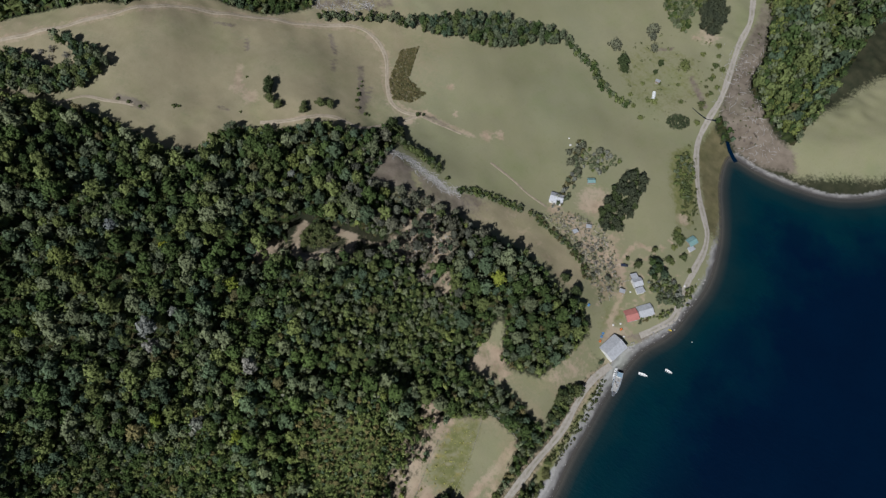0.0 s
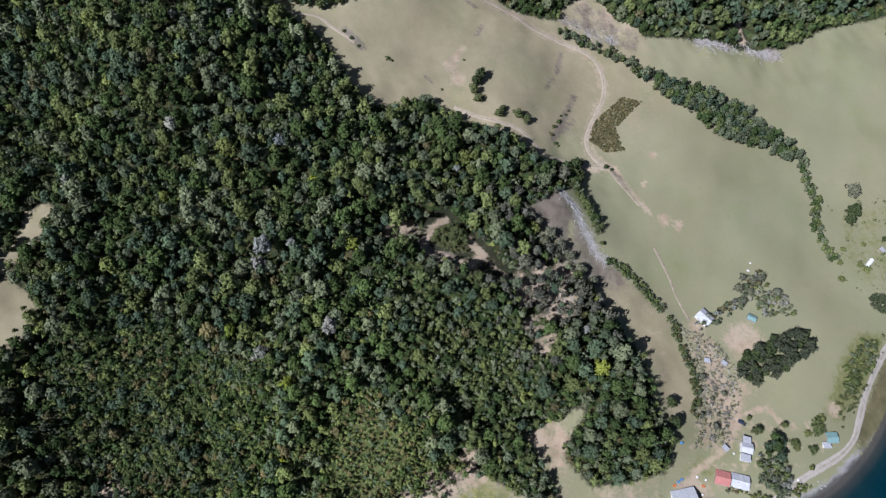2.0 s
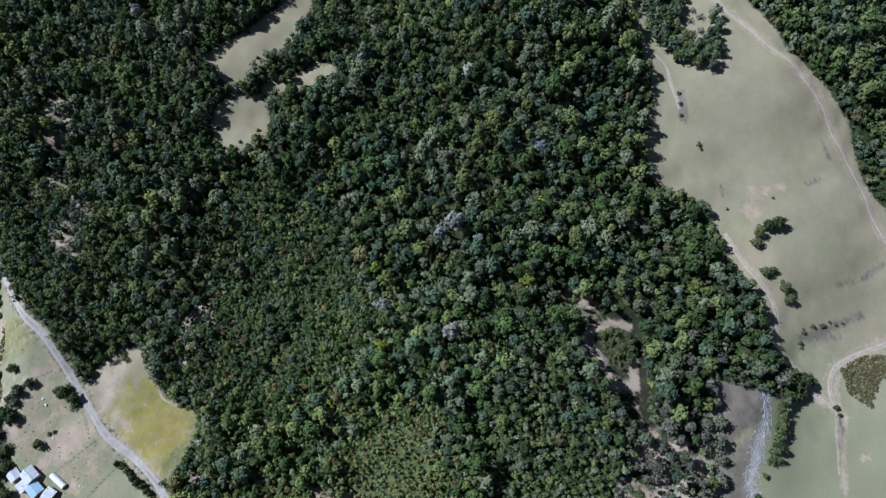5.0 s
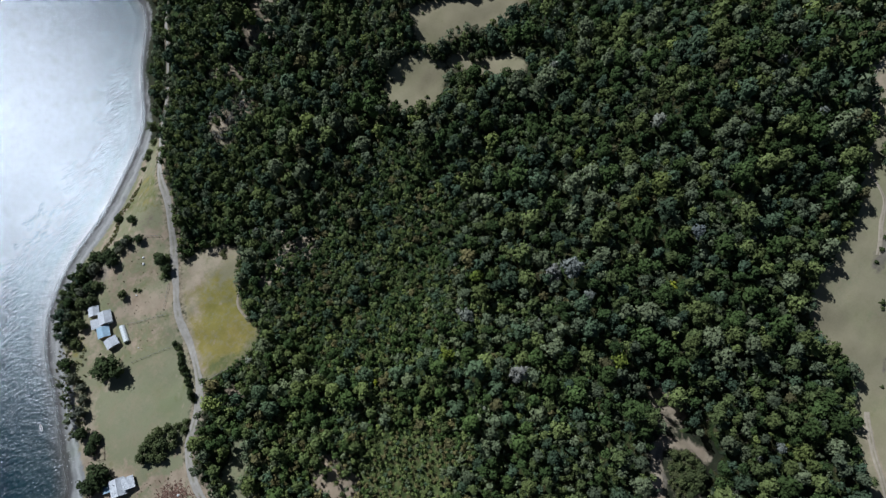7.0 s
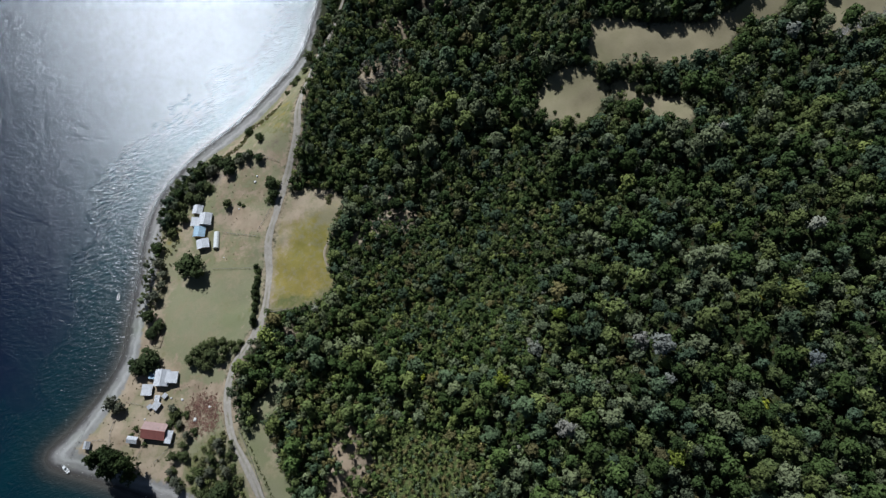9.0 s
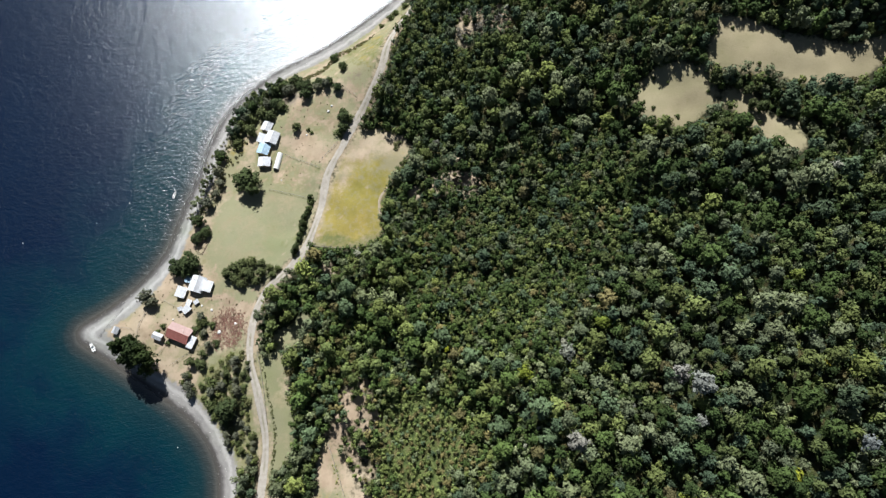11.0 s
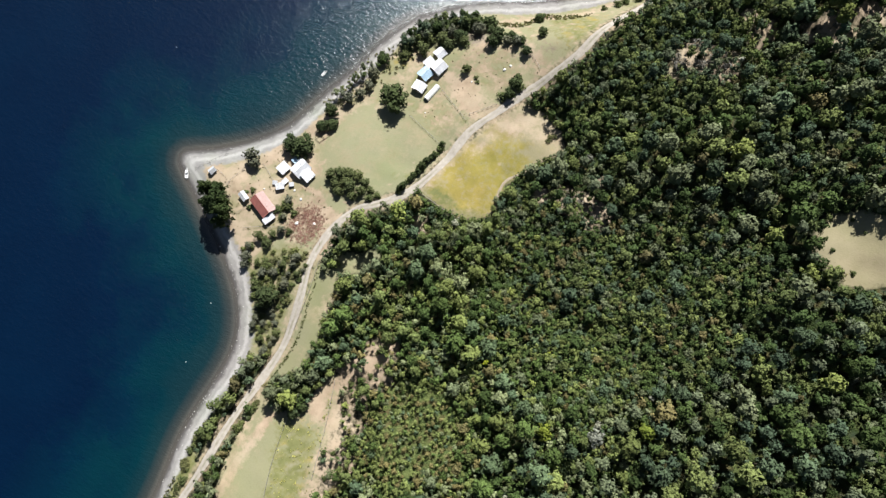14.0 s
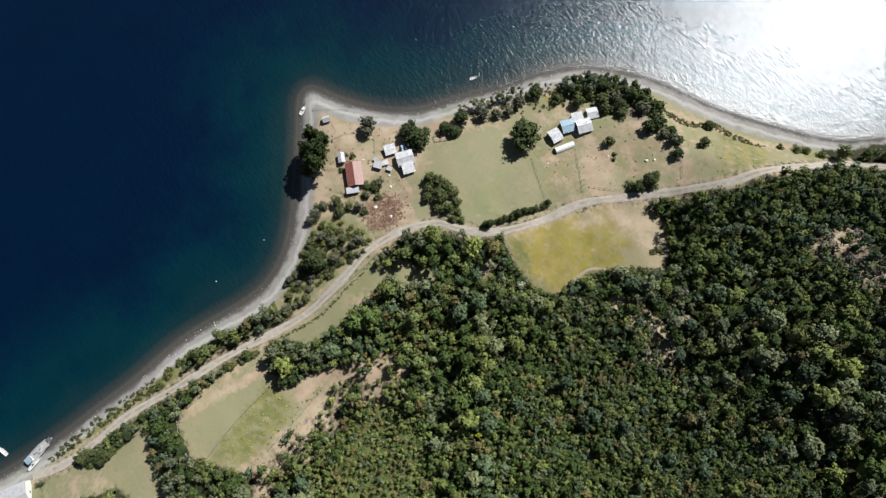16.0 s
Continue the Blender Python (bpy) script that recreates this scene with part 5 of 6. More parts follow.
tunnel(-11.0, -395.0, -65, 7.6, 3.0, 1.7, "small white plastic greenhouse in rough pasture")


# ---------- boats ----------
def hull(bm, length, beam, high, blunt=0.25):
    """A boat's shell: sides that swell from the stern and close at the bow, with thickness."""
    rows = []
    for i in range(9):
        u = i / 8
        b = beam / 2 * (0.86 + 0.14 * math.sin(u * 3.0)) * (1 - max(0, (u - 0.45) / 0.55) ** 2.2 * (1 - blunt * 0.2))
        z = high * (0.85 + 0.35 * u * u)
        x = -length / 2 + length * u
        rows.append([(x, -b, z), (x, -b * 0.8, 0.12), (x, 0, 0.0), (x, b * 0.8, 0.12), (x, b, z), (x, b * 0.86, z), (x, b * 0.66, 0.25), (x, -b * 0.66, 0.25), (x, -b * 0.86, z)])
    vs = [[bm.verts.new(p) for p in r] for r in rows]
    for a, b in zip(vs, vs[1:]):
        for i in range(9):
            j = (i + 1) % 9
            bm.faces.new((a[i], a[j], b[j], b[i]))
    bm.faces.new(vs[0][::-1])
    bm.faces.new(vs[-1])
    bmesh.ops.recalc_face_normals(bm, faces=bm.faces)
    return bm


def boat(x, y, angle, length, beam, label, z=-0.15, paint=None, cabin=False):
    ob = thing("boat", x, y, angle, label, "boat", "small boats", z=z)
    part("hull", hull(bmesh.new(), length, beam, 0.75), paint or WHITE_PAINT, ob)
    for u in (-0.28, 0.0, 0.22):
        part("thwart", box(bmesh.new(), (length * u, 0, 0.55), (0.3, beam * 0.74, 0.06), None, 0.01), GREY_WOOD, ob)
    m = part("outboard_motor", box(bmesh.new(), (-length / 2 - 0.15, 0, 0.85), (0.3, 0.28, 0.55), None, 0.06), DARK_PAINT, ob)
    part("shaft", box(bmesh.new(), (-length / 2 - 0.15, 0, 0.35), (0.1, 0.08, 0.6)), STEEL, m)
    if cabin:
        c = part("cabin", box(bmesh.new(), (length * 0.12, 0, 0.95), (length * 0.28, beam * 0.6, 0.8), None, 0.08), WHITE_PAINT, ob)
        part("windscreen", box(bmesh.new(), (length * 0.262, 0, 1.1), (0.03, beam * 0.5, 0.32)), GLASS, c)
    return ob


boat(-191.6, 14.6, 120, 5.8, 2.0, "white motorboat drawn up at the point", 0.0, cabin=True)
boat(-121.5, -203.6, 199, 6.0, 2.0, "white open boat moored off the hamlet")
boat(-133.2, -216.0, 188, 5.0, 1.8, "small white rowing boat at anchor")
boat(-154.2, 101.6, 75, 4.4, 1.6, "small pale rowing boat moored off the beach")
boat(-107.4, -190.4, 106, 4.6, 1.7, "white skiff beached beside the barge", 0.85)
boat(-106.2, -194.0, 100, 4.0, 1.6, "white dinghy beached beside the barge", 1.0)
boat(-119.4, -240.6, 20, 2.6, 0.9, "yellow kayak at the water's edge", 0.0, YELLOW)

barge = thing("barge", -111.2, -187.6, 106, "grey and blue landing barge beached on shingle", "barge", z=0.25)
part("hull", hull(bmesh.new(), 16.5, 5.0, 1.5, 0.9), plain("grey_blue_paint", (0.40, 0.45, 0.50), 0.5, vary=0.3), barge)
part("deck", box(bmesh.new(), (-0.6, 0, 1.0), (12.6, 4.0, 0.12)), CONCRETE, barge)
wheel = part("wheelhouse", box(bmesh.new(), (-5.6, 0, 2.0), (2.6, 2.8, 2.0), None, 0.1), WHITE_PAINT, barge)
part("windscreen", box(bmesh.new(), (-4.28, 0, 2.4), (0.04, 2.2, 0.6)), GLASS, wheel)
part("wheelhouse_roof", box(bmesh.new(), (-5.6, 0, 3.06), (3.0, 3.2, 0.1), None, 0.03), BLUE_ROOF, wheel)
part("ramp", box(bmesh.new(), (7.4, 0, 1.35), (2.2, 1.8, 0.12), pose(0, 0, 0, 0, -4, 0)), STEEL, barge)
for sy in (-1, 1):
    bm = bmesh.new()
    for i in range(6):
        tube(bm, (-3.5 + i * 1.6, sy * 2.05, 1.3), (-3.5 + i * 1.6, sy * 2.05, 2.2), 0.04)
    tube(bm, (-3.5, sy * 2.05, 2.2), (4.5, sy * 2.05, 2.2), 0.04)
    part("railing", bm, STEEL, barge)
for i, (cx, cy) in enumerate(((-1.5, 0.6), (0.4, -0.7), (2.0, 0.4))):
    crate = thing("cargo_box", 0, 0, 0, "pale wooden cargo box on the barge deck", "box", "barge cargo", z=0)
    crate.matrix_world = pose(-111.2, -187.6, 0.25, 0, 0, 106) @ pose(cx, cy, 1.06, 0, 0, 12 * i)
    part("body", box(bmesh.new(), (0, 0, 0.4), (1.3, 1.0, 0.8), None, 0.03), WHITE_WALL if i else BLUE_PLASTIC, crate)
    part("lid", box(bmesh.new(), (0, 0, 0.84), (1.36, 1.06, 0.07)), GREY_WOOD, crate)

# ---------- bins, buoys, a pickup ----------
for i, (bx, by, mat, word) in enumerate(((-87.6, -201.5, ORANGE, "orange"), (-86.6, -204.5, BLUE_PLASTIC, "blue"), (-86.2, -206.8, BLUE_PLASTIC, "blue"), (-94.0, -218.2, ORANGE, "orange"), (-68.4, -215.2, BLUE_PLASTIC, "blue"))):
    b = thing("fish_bin", bx, by, 20 * i, word + " plastic fish bin on the grass", "bin", "fish bins")
    bm = bmesh.new()
    for c, s in (((0, 0, 0.06), (1.5, 1.2, 0.1)), ((0.72, 0, 0.45), (0.07, 1.2, 0.8)), ((-0.72, 0, 0.45), (0.07, 1.2, 0.8)), ((0, 0.57, 0.45), (1.5, 0.07, 0.8)), ((0, -0.57, 0.45), (1.5, 0.07, 0.8))):
        box(bm, c, s)
    part("body", bm, mat, b)
    part("rim", box(bmesh.new(), (0, 0.64, 0.84), (1.6, 0.07, 0.07)), mat, b)
for bx, by in ((-239, 76), (-141, -40), (-136, -72), (-135, -243)):
    bm = bmesh.new()
    bmesh.ops.create_uvsphere(bm, u_segments=10, v_segments=7, radius=0.3)
    b = thing("mooring_buoy", bx, by, 0, "white mooring buoy floating on the lake", "buoy", "mooring buoys", z=0.0)
    part("float", bm, WHITE_PAINT, b, smoothed=True)
    part("ring", tube(bmesh.new(), (0, 0, 0.26), (0, 0, 0.45), 0.06, 0.05), STEEL, b)

car = thing("pickup", -71.0, -257.0, 35, "dark blue pickup parked on the farm lane", "car")
bm = box(bmesh.new(), (0, 0, 0.75), (4.8, 1.8, 0.6), None, 0.12)
part("body", bm, DARK_PAINT, car)
cab = part("cab", box(bmesh.new(), (0.35, 0, 1.32), (1.9, 1.6, 0.6), None, 0.16), DARK_PAINT, car)
part("windscreen", box(bmesh.new(), (1.315, 0, 1.3), (0.03, 1.3, 0.36)), GLASS, cab)
part("bed", box(bmesh.new(), (-1.5, 0, 1.062), (1.6, 1.5, 0.02)), RUBBER, car)
for wx in (-1.5, 1.45):
    for wy in (-0.85, 0.85):
        t = part("tyre", tube(bmesh.new(), (wx, wy - 0.11, 0.36), (wx, wy + 0.11, 0.36), 0.36, sides=14), RUBBER, car)
        part("rim", tube(bmesh.new(), (wx, wy - 0.12, 0.36), (wx, wy + 0.12, 0.36), 0.2, sides=10), STEEL, t)


# ---------- fences ----------
def fence(points, label, gap=2.6):
    c = smooth(points, gap) if len(points) > 2 else np.linspace(points[0], points[1], max(2, int(np.hypot(*(np.subtract(points[1], points[0]))) / gap) + 1))
    ob = thing("fence", c[0][0], c[0][1], 0, label, "fence", "field fences")
    r = np.random.RandomState(len(c))
    base = np.array([*c[0], float(ground_z(*c[0]))])
    tops = []
    for x, y in c:
        p = Vector((x - base[0], y - base[1], float(ground_z(x, y)) - base[2]))
        lean = Vector((r.uniform(-0.06, 0.06), r.uniform(-0.06, 0.06), 0))
        part("post", tube(bmesh.new(), p - Vector((0, 0, 0.3)), p + lean + Vector((0, 0, 1.25)), 0.09, 0.075, 6), GREY_WOOD, ob)
        tops.append(p + lean)
    for h in (0.45, 0.8, 1.12):
        bm = bmesh.new()
        for a, b in zip(tops, tops[1:]):
            tube(bm, a + Vector((0, 0, h)), b + Vector((0, 0, h)), 0.018 if h < 1 else 0.045, sides=4)
        part("rail", bm, GREY_WOOD if h > 1 else STEEL, ob)
    return ob


fence([(-97, 99), (-74, 91)], "post and wire fence between paddock and yard")
fence([(-88, 120), (-67, 108)], "post and wire fence beside the greenhouse")
fence([(-58, 160), (-45, 151)], "short post and wire fence to the road")
fence([(-67, 112), (-57, 124)], "post and rail fence along the road")
fence([(-156, 39), (-145, 33)], "weathered yard fence by the outhouses")
fence([(-167, 19), (-165, 27), (-162, 33)], "low fence across the dry point")
fence([(-188, 19), (-180, 31), (-177, 35)], "driftwood fence along the shingle point")
fence([(-93, -30), (-94.5, -16), (-97, -2), (-99, 6)], "low fence between gravel road and grass strip")
fence([(-146, 3), (-137, 8), (-130, 11)], "wire fence across the garden of the red house")
fence([(-185, 26), (-176, 24), (-170, 23)], "short rail fence by the boat hut")
fence([(-154, 8), (-149, 16)], "short fence beside the red house")
fence([(-71, 62), (-54, 59), (-40, 60), (-31, 66)], "wire fence round the yellow meadow")
fence([(-73, -68), (-68, -90), (-60, -112)], "low wire fence down the long field")
fence([(-61, -42), (-57, -54), (-53, -66), (-47, -87)], "old wire fence between field and scrub")
fence([(-84, -117), (-64, -119), (-46, -104)], "wire fence at the foot of the long field")

pen = thing("sheep_pen", -134, 67, 63, "empty weathered timber pen beside the paddock", "pen")
for px, py in ((-3.5, -2), (0, -2), (3.5, -2), (-3.5, 2), (0, 2), (3.5, 2)):
    part("post", tube(bmesh.new(), (px, py, -0.3), (px, py, 1.3), 0.1, 0.09), DARK_WOOD, pen)
for p, q in (((-3.5, -2), (3.5, -2)), ((-3.5, 2), (3.5, 2)), ((-3.5, -2), (-3.5, 2)), ((3.5, -2), (3.5, 2)), ((0, -2), (0, 2))):
    for h in (0.4, 0.8, 1.15):
        part("board", tube(bmesh.new(), (*p, h), (*q, h), 0.06, sides=4), DARK_WOOD, pen)


# ---------- single trees and shrubs ----------
def tree_kind(name, seed, tone, lobes, leaves, deep, trunk_r, tall, label, category="tree", lobe=(0.20, 0.34), leaf=1.0, limbs=5):
    """A tree of unit crown radius 1, to be scaled: trunk with limbs, and a crown of clumps and leaf sprays."""
    ob = new(name)
    tagged(ob, label, category)
    tv, tf = trunk(trunk_r, tall * 0.8, 7, seed, limbs)
    mesh_object("trunk", tv, tf, BARK, ob)
    cv, cf, cn = crown(seed, lobes, leaves, deep, leaf, lobe, True)
    cv = cv * (1, 1, 1) + (0, 0, tall - 0.62 * deep)
    t = np.tile(np.array(tone), (len(cv), 1))
    mesh_object("crown", cv, cf, LEAF, ob, points={"tone": np.c_[t, np.ones(len(t))]}, normals=cn)
    return ob


PROTO = {
    "cypress": tree_kind("tree", 301, (0.058, 0.082, 0.030), 90, 14, 1.3, 0.07, 2.2, "tall dark green cypress with dense clumped foliage", lobe=(0.10, 0.24)),
    "dark": tree_kind("tree", 302, (0.068, 0.088, 0.037), 66, 13, 1.0, 0.07, 1.6, "broad dark green evergreen tree", lobe=(0.11, 0.24)),
    "green": tree_kind("tree", 303, (0.122, 0.140, 0.058), 52, 13, 1.05, 0.06, 1.6, "leafy tree with a mid-green crown", lobe=(0.12, 0.26)),
    "grey": tree_kind("tree", 304, (0.165, 0.168, 0.115), 24, 11, 1.0, 0.06, 1.6, "sparse tree with thin grey-green foliage"),
    "pine": tree_kind("tree", 305, (0.078, 0.088, 0.054), 28, 14, 1.7, 0.06, 2.6, "dark planted pine with a pointed crown"),
    "shrub": tree_kind("shrub", 306, (0.112, 0.134, 0.052), 28, 11, 0.9, 0.05, 1.0, "dense rounded shrub with green leaves", "shrub", (0.15, 0.32), 1.0, 3),
    "olive": tree_kind("shrub", 307, (0.158, 0.160, 0.070), 24, 11, 0.8, 0.05, 0.9, "low shrub in olive and straw colours", "shrub", (0.15, 0.32), 1.0, 3),
    "light": tree_kind("shrub", 309, (0.172, 0.190, 0.070), 18, 13, 0.8, 0.05, 0.9, "rounded shrub with light yellow-green leaves", "shrub", (0.2, 0.36), 1.0, 3),
    "bare": tree_kind("shrub", 308, (0.25, 0.23, 0.20), 14, 10, 0.8, 0.05, 1.0, "grey half-bare bush of dry twigs", "shrub", (0.16, 0.28), 0.75, 6),
}
first_use = set()
plant_rng = np.random.RandomState(31)


def plant(kind, x, y, radius, group, grow=1.22, tall=1.0):
    """Set a tree of that crown radius on the ground."""
    ob = PROTO[kind]
    s = radius * grow * plant_rng.uniform(0.92, 1.08)
    tall = tall * (0.72 if kind in ("shrub", "olive", "light", "bare") else 1.0)
    m = pose(x, y, float(ground_z(x, y)), 0, 0, plant_rng.uniform(0, 360)) @ Matrix.Diagonal((s, s, s * tall * plant_rng.uniform(0.88, 1.15), 1))
    if kind in first_use:
        ob = copy_thing(ob, m @ Matrix.Diagonal((*(1 / c for c in ob.scale), 1)))
    else:
        first_use.add(kind)
        ob.matrix_basis = m
    ob["group"] = group
    return ob


def plant_all(kind, group, rows, tall=1.0):
    for x, y, r in rows:
        plant(kind, x, y, r, group, tall=tall)


def plant_in(kinds, group, poly, step, lo, hi, seed):
    """Fill an outline with trees at even, jittered spacing."""
    p = np.array(poly)
    x, y = forest_spots(step, seed, (p[:, 0].min(), p[:, 0].max(), p[:, 1].min(), p[:, 1].max()), lambda a, b: inside(poly, a, b))
    r = np.random.RandomState(seed)
    for a, b in zip(x, y):
        plant(kinds[r.randint(len(kinds))], a, b, r.uniform(lo, hi), group)


def plant_along(kinds, group, line, step, side, lo, hi, seed):
    r = np.random.RandomState(seed)
    for x, y in smooth(line, step):
        plant(kinds[r.randint(len(kinds))], x + r.uniform(-side, side), y + r.uniform(-side, side), r.uniform(lo, hi), group)


def wood_in(name, poly, step, lo, hi, seed, label, tones=(0, 1, 2), kind="middle", base=2.0, slim=1.6):
    """A small wood as one body of trees."""
    p = np.array(poly)
    x, y = forest_spots(step, seed, (p[:, 0].min(), p[:, 0].max(), p[:, 1].min(), p[:, 1].max()), lambda a, b: inside(poly, a, b))
    r = np.random.RandomState(seed)
    s = r.uniform(lo, hi, len(x))
    t = base + slim * s + r.uniform(-0.4, 0.75, len(x)) * base
    c = TONES[np.array(tones)[r.randint(len(tones), size=len(x))]] * r.uniform(0.95, 1.65, (len(x), 1))
    body = stand(name, x, y, s, t, c, KINDS[kind], label, seed)
    stems("stems", x, y, t, body, seed)


def belt(line, half):
    """The outline of a strip along a line."""
    c = smooth(line, 6.0)
    t = np.gradient(c, axis=0)
    n = np.stack([-t[:, 1], t[:, 0]], 1) / np.linalg.norm(t, axis=1)[:, None] * half
    return [*map(tuple, c + n), *map(tuple, (c - n)[::-1])]


# on the point
plant_all("cypress", "cypresses on the point", [(-169, 11, 4.4), (-163, 11, 4.0), (-162, 6, 5.0), (-166, 5, 3.6), (-156, 4, 4.4), (-156, -1, 3.6), (-166, 15, 3.2), (-159, 9, 3.4)], 1.7)
plant_all("dark", "beach trees", [(-146, 55, 5.2), (-139, 57, 5.6), (-141, 52, 3.6), (-137, 72, 3.4), (-132, 75, 3.4), (-137, 82, 4.2), (-108, 102, 7.4), (-127, 123, 3.6),
                                  (-103, 157, 4.2), (-94, 152, 4.0), (-95, 161, 4.2), (-89, 164, 4.6), (-82, 166, 4.4),
                                  (-75, 159, 4.4), (-75, 154, 3.4), (-60, 184, 2.8), (-53, 170, 2.8), (-56, 156, 2.8), (-61, 161, 2.6), (-67, 161, 3.0), (-53, 137, 3.4), (-53, 131, 3.0), (-118, 134, 3.4), (-114, 148, 3.6), (-108, 154, 3.8)], 0.72)
plant_all("green", "beach trees", [(-102, 147, 3.6), (-97, 145, 3.0), (-90, 150, 3.2), (-91, 168, 3.0), (-109, 137, 3.8), (-110, 145, 3.6), (-115, 140, 3.4), (-117, 130, 3.0), (-117, 49, 3.0), (-113, 52, 3.2), (-108, 54, 3.2), (-103, 55, 2.8), (-109, 43, 2.6), (-104, 48, 3.4), (-112, 46, 3.0), (-98, 53, 2.4), (-94, 51, 2.0), (-107, 49, 3.0),
                                   (-101, 44, 2.6), (-98, 48, 2.6), (-81, 135, 2.7), (-135, 3, 2.8), (-129, 7, 2.2), (-129, 1, 2.4), (-130, 24, 2.6)], 0.75)
plant_all("grey", "yard bushes", [(-136, -10, 2.6), (-135, -14, 2.2), (-126, 11, 2.0), (-131, 27, 2.2), (-129, 18, 1.8), (-138, -4, 1.8)])
plant_all("light", "yard bushes", [(-132, 22, 2.0), (-140, -7, 1.4), (-128, -16, 1.8), (-121, -24, 2.0), (-119, 2, 1.4), (-124, -1, 1.4)])
plant_all("grey", "beach trees", [(-106, 152, 3.0), (-99, 153, 2.8), (-86, 160, 3.0), (-113, 146, 2.6), (-162, 39, 3.8), (-159, 36, 2.8), (-128, 99, 2.6), (-132, 93, 3.0), (-127, 112, 2.8), (-126, 105, 2.6), (-63, 159, 2.6), (-68, 158, 2.4)])
plant_all("shrub", "garden shrubs", [(-149, 14, 1.3), (-152, 23, 1.5), (-134, 20, 2.2), (-132, 24, 2.2), (-135, -11, 2.6), (-123, -9, 2.6), (-124, -20, 2.8), (-130, 24, 2.4), (-125, 22, 2.0), (-130, 17, 2.2), (-122, 12, 2.0), (-155, 20, 1.6), (-131, 2, 2.6), (-137, -4, 2.2), (-129, -10, 2.2), (-117, -20, 2.8), (-116, -29, 2.6),
                                     (-92, 47, 2.2), (-89, 50, 2.0), (-74, 133, 1.2), (-72, 131, 1.1), (-53, 141, 2.8), (-56, 129, 2.4), (-50, 137, 2.4), (-31, 207, 1.8), (-25, 213, 2.4), (-22, 217, 2.2), (-16, 222, 2.2)])
plant_along(("shrub", "dark"), "roadside hedge", [(-80, 57), (-78, 66), (-75.5, 75), (-73, 85), (-72, 91)], 1.7, 0.7, 1.3, 2.1, 41)
plant_in(("shrub", "green", "olive", "grey", "light", "olive"), "thicket south of the red house", [(-126, -8), (-122, -2), (-114, 4), (-106, 10), (-103, 2), (-103, -14), (-100, -34), (-99, -48), (-111, -47), (-117, -34), (-123, -26)], 3.3, 1.0, 2.3, 42)
plant_along(("shrub", "olive", "light", "olive"), "shore shrubs", [(-107, -52), (-106, -70), (-107, -86), (-109, -94), (-109, -106), (-109, -114), (-106, -120)], 2.6, 1.8, 1.2, 2.4, 43)
wood_in("shrubs", belt([(-140, 92), (-133, 108), (-127, 124)], 2.5), 3.6, 1.2, 2.2, 44, "low mixed shrubs at the head of the beach", (2, 1, 0), "small")
wood_in("shrubs", belt([(-122, 136), (-113, 150), (-101, 162), (-90, 168)], 4.5), 3.4, 1.8, 3.0, 45, "dense dark shrubs and trees at the head of the beach", (0, 1, 2, 4, 0), "middle")
plant_along(("shrub", "olive"), "meadow edge shrubs", [(-34, 133), (-26, 129), (-20, 127), (-25, 119)], 2.2, 2.0, 0.8, 1.8, 45)
plant_all("bare", "dead grey trees in the forest", [(21, 190, 3.4), (32, 182, 3.8), (38, 188, 3.2), (20, 178, 3.0), (16, 181, 2.8), (28, 179, 3.0), (38, 183, 3.0), (18, 176, 3.0), (15, 88, 2.4), (6, 92, 2.2), (-2, 95, 2.0), (12, 93, 1.8),
                                                 (88, 228, 2.4), (76, 224, 2.6), (66, 215, 2.2), (36, -164, 2.6), (27, -179, 2.8), (23, -158, 2.4), (66, -176, 2.6), (71, -168, 2.4), (50, -162, 2.4), (44, -150, 2.2), (57, -186, 2.6), (40, -190, 2.6)], 1.5)
plant_all("shrub", "tufts in the bare gaps", [(12, 88, 1.3), (3, 90, 1.2), (9, 97, 1.3), (-6, 92, 1.4), (-48, -20, 1.5), (-41, -25, 1.3), (-46, -32, 1.4), (-39, -33, 1.6), (-50, -13, 1.3), (-44, -12, 1.2), (-58, 48, 1.4), (-66, 47, 1.3), (25, 184, 1.5), (35, 192, 1.4), (80, 220, 1.6), (72, 228, 1.5), (92, 234, 1.4), (-42, -84, 1.3), (-44, -72, 1.2), (-49, -54, 1.4), (-53, -40, 1.5)])
plant("dark", -113.5, -23, 5.4, "large round tree by the shore road", tall=0.9)
# clumps in the fields
plant_in(("dark", "green"), "tree clump by the long field", [(-88, -60), (-87, -55), (-78, -49), (-70, -46), (-68, -53), (-68, -64), (-73, -67), (-82, -68)], 3.8, 1.8, 3.0, 46)
plant_in(("green", "shrub", "dark"), "tree belt by the corner field", [(-96, -166), (-95, -140), (-91, -140), (-86, -152), (-86, -161), (-91, -170), (-95, -172)], 3.4, 1.8, 2.8, 47)
# valley
wood_in("trees", belt([(222, -266), (208, -281), (196, -294), (186, -303), (172, -314)], 3.4), 4.4, 1.8, 3.0, 51, "thin line of grey-green trees along the farm track", (1, 2, 0, 1), "small", 1.4, 1.5)
wood_in("trees", [(172, -312), (156, -317), (145, -323), (123, -335), (104, -346), (92, -368), (74, -385), (76, -396), (88, -393), (106, -380), (122, -374), (136, -360), (157, -335), (174, -320)], 4.6, 2.2, 4.2, 52, "broad belt of mixed trees along the valley stream", (1, 2, 0, 1, 4))
plant_all("bare", "grey bushes by the valley stream", [(180, -312, 2.4), (166, -322, 2.2), (98, -392, 2.6), (104, -389, 2.0), (196, -298, 2.0), (160, -330, 2.2)])
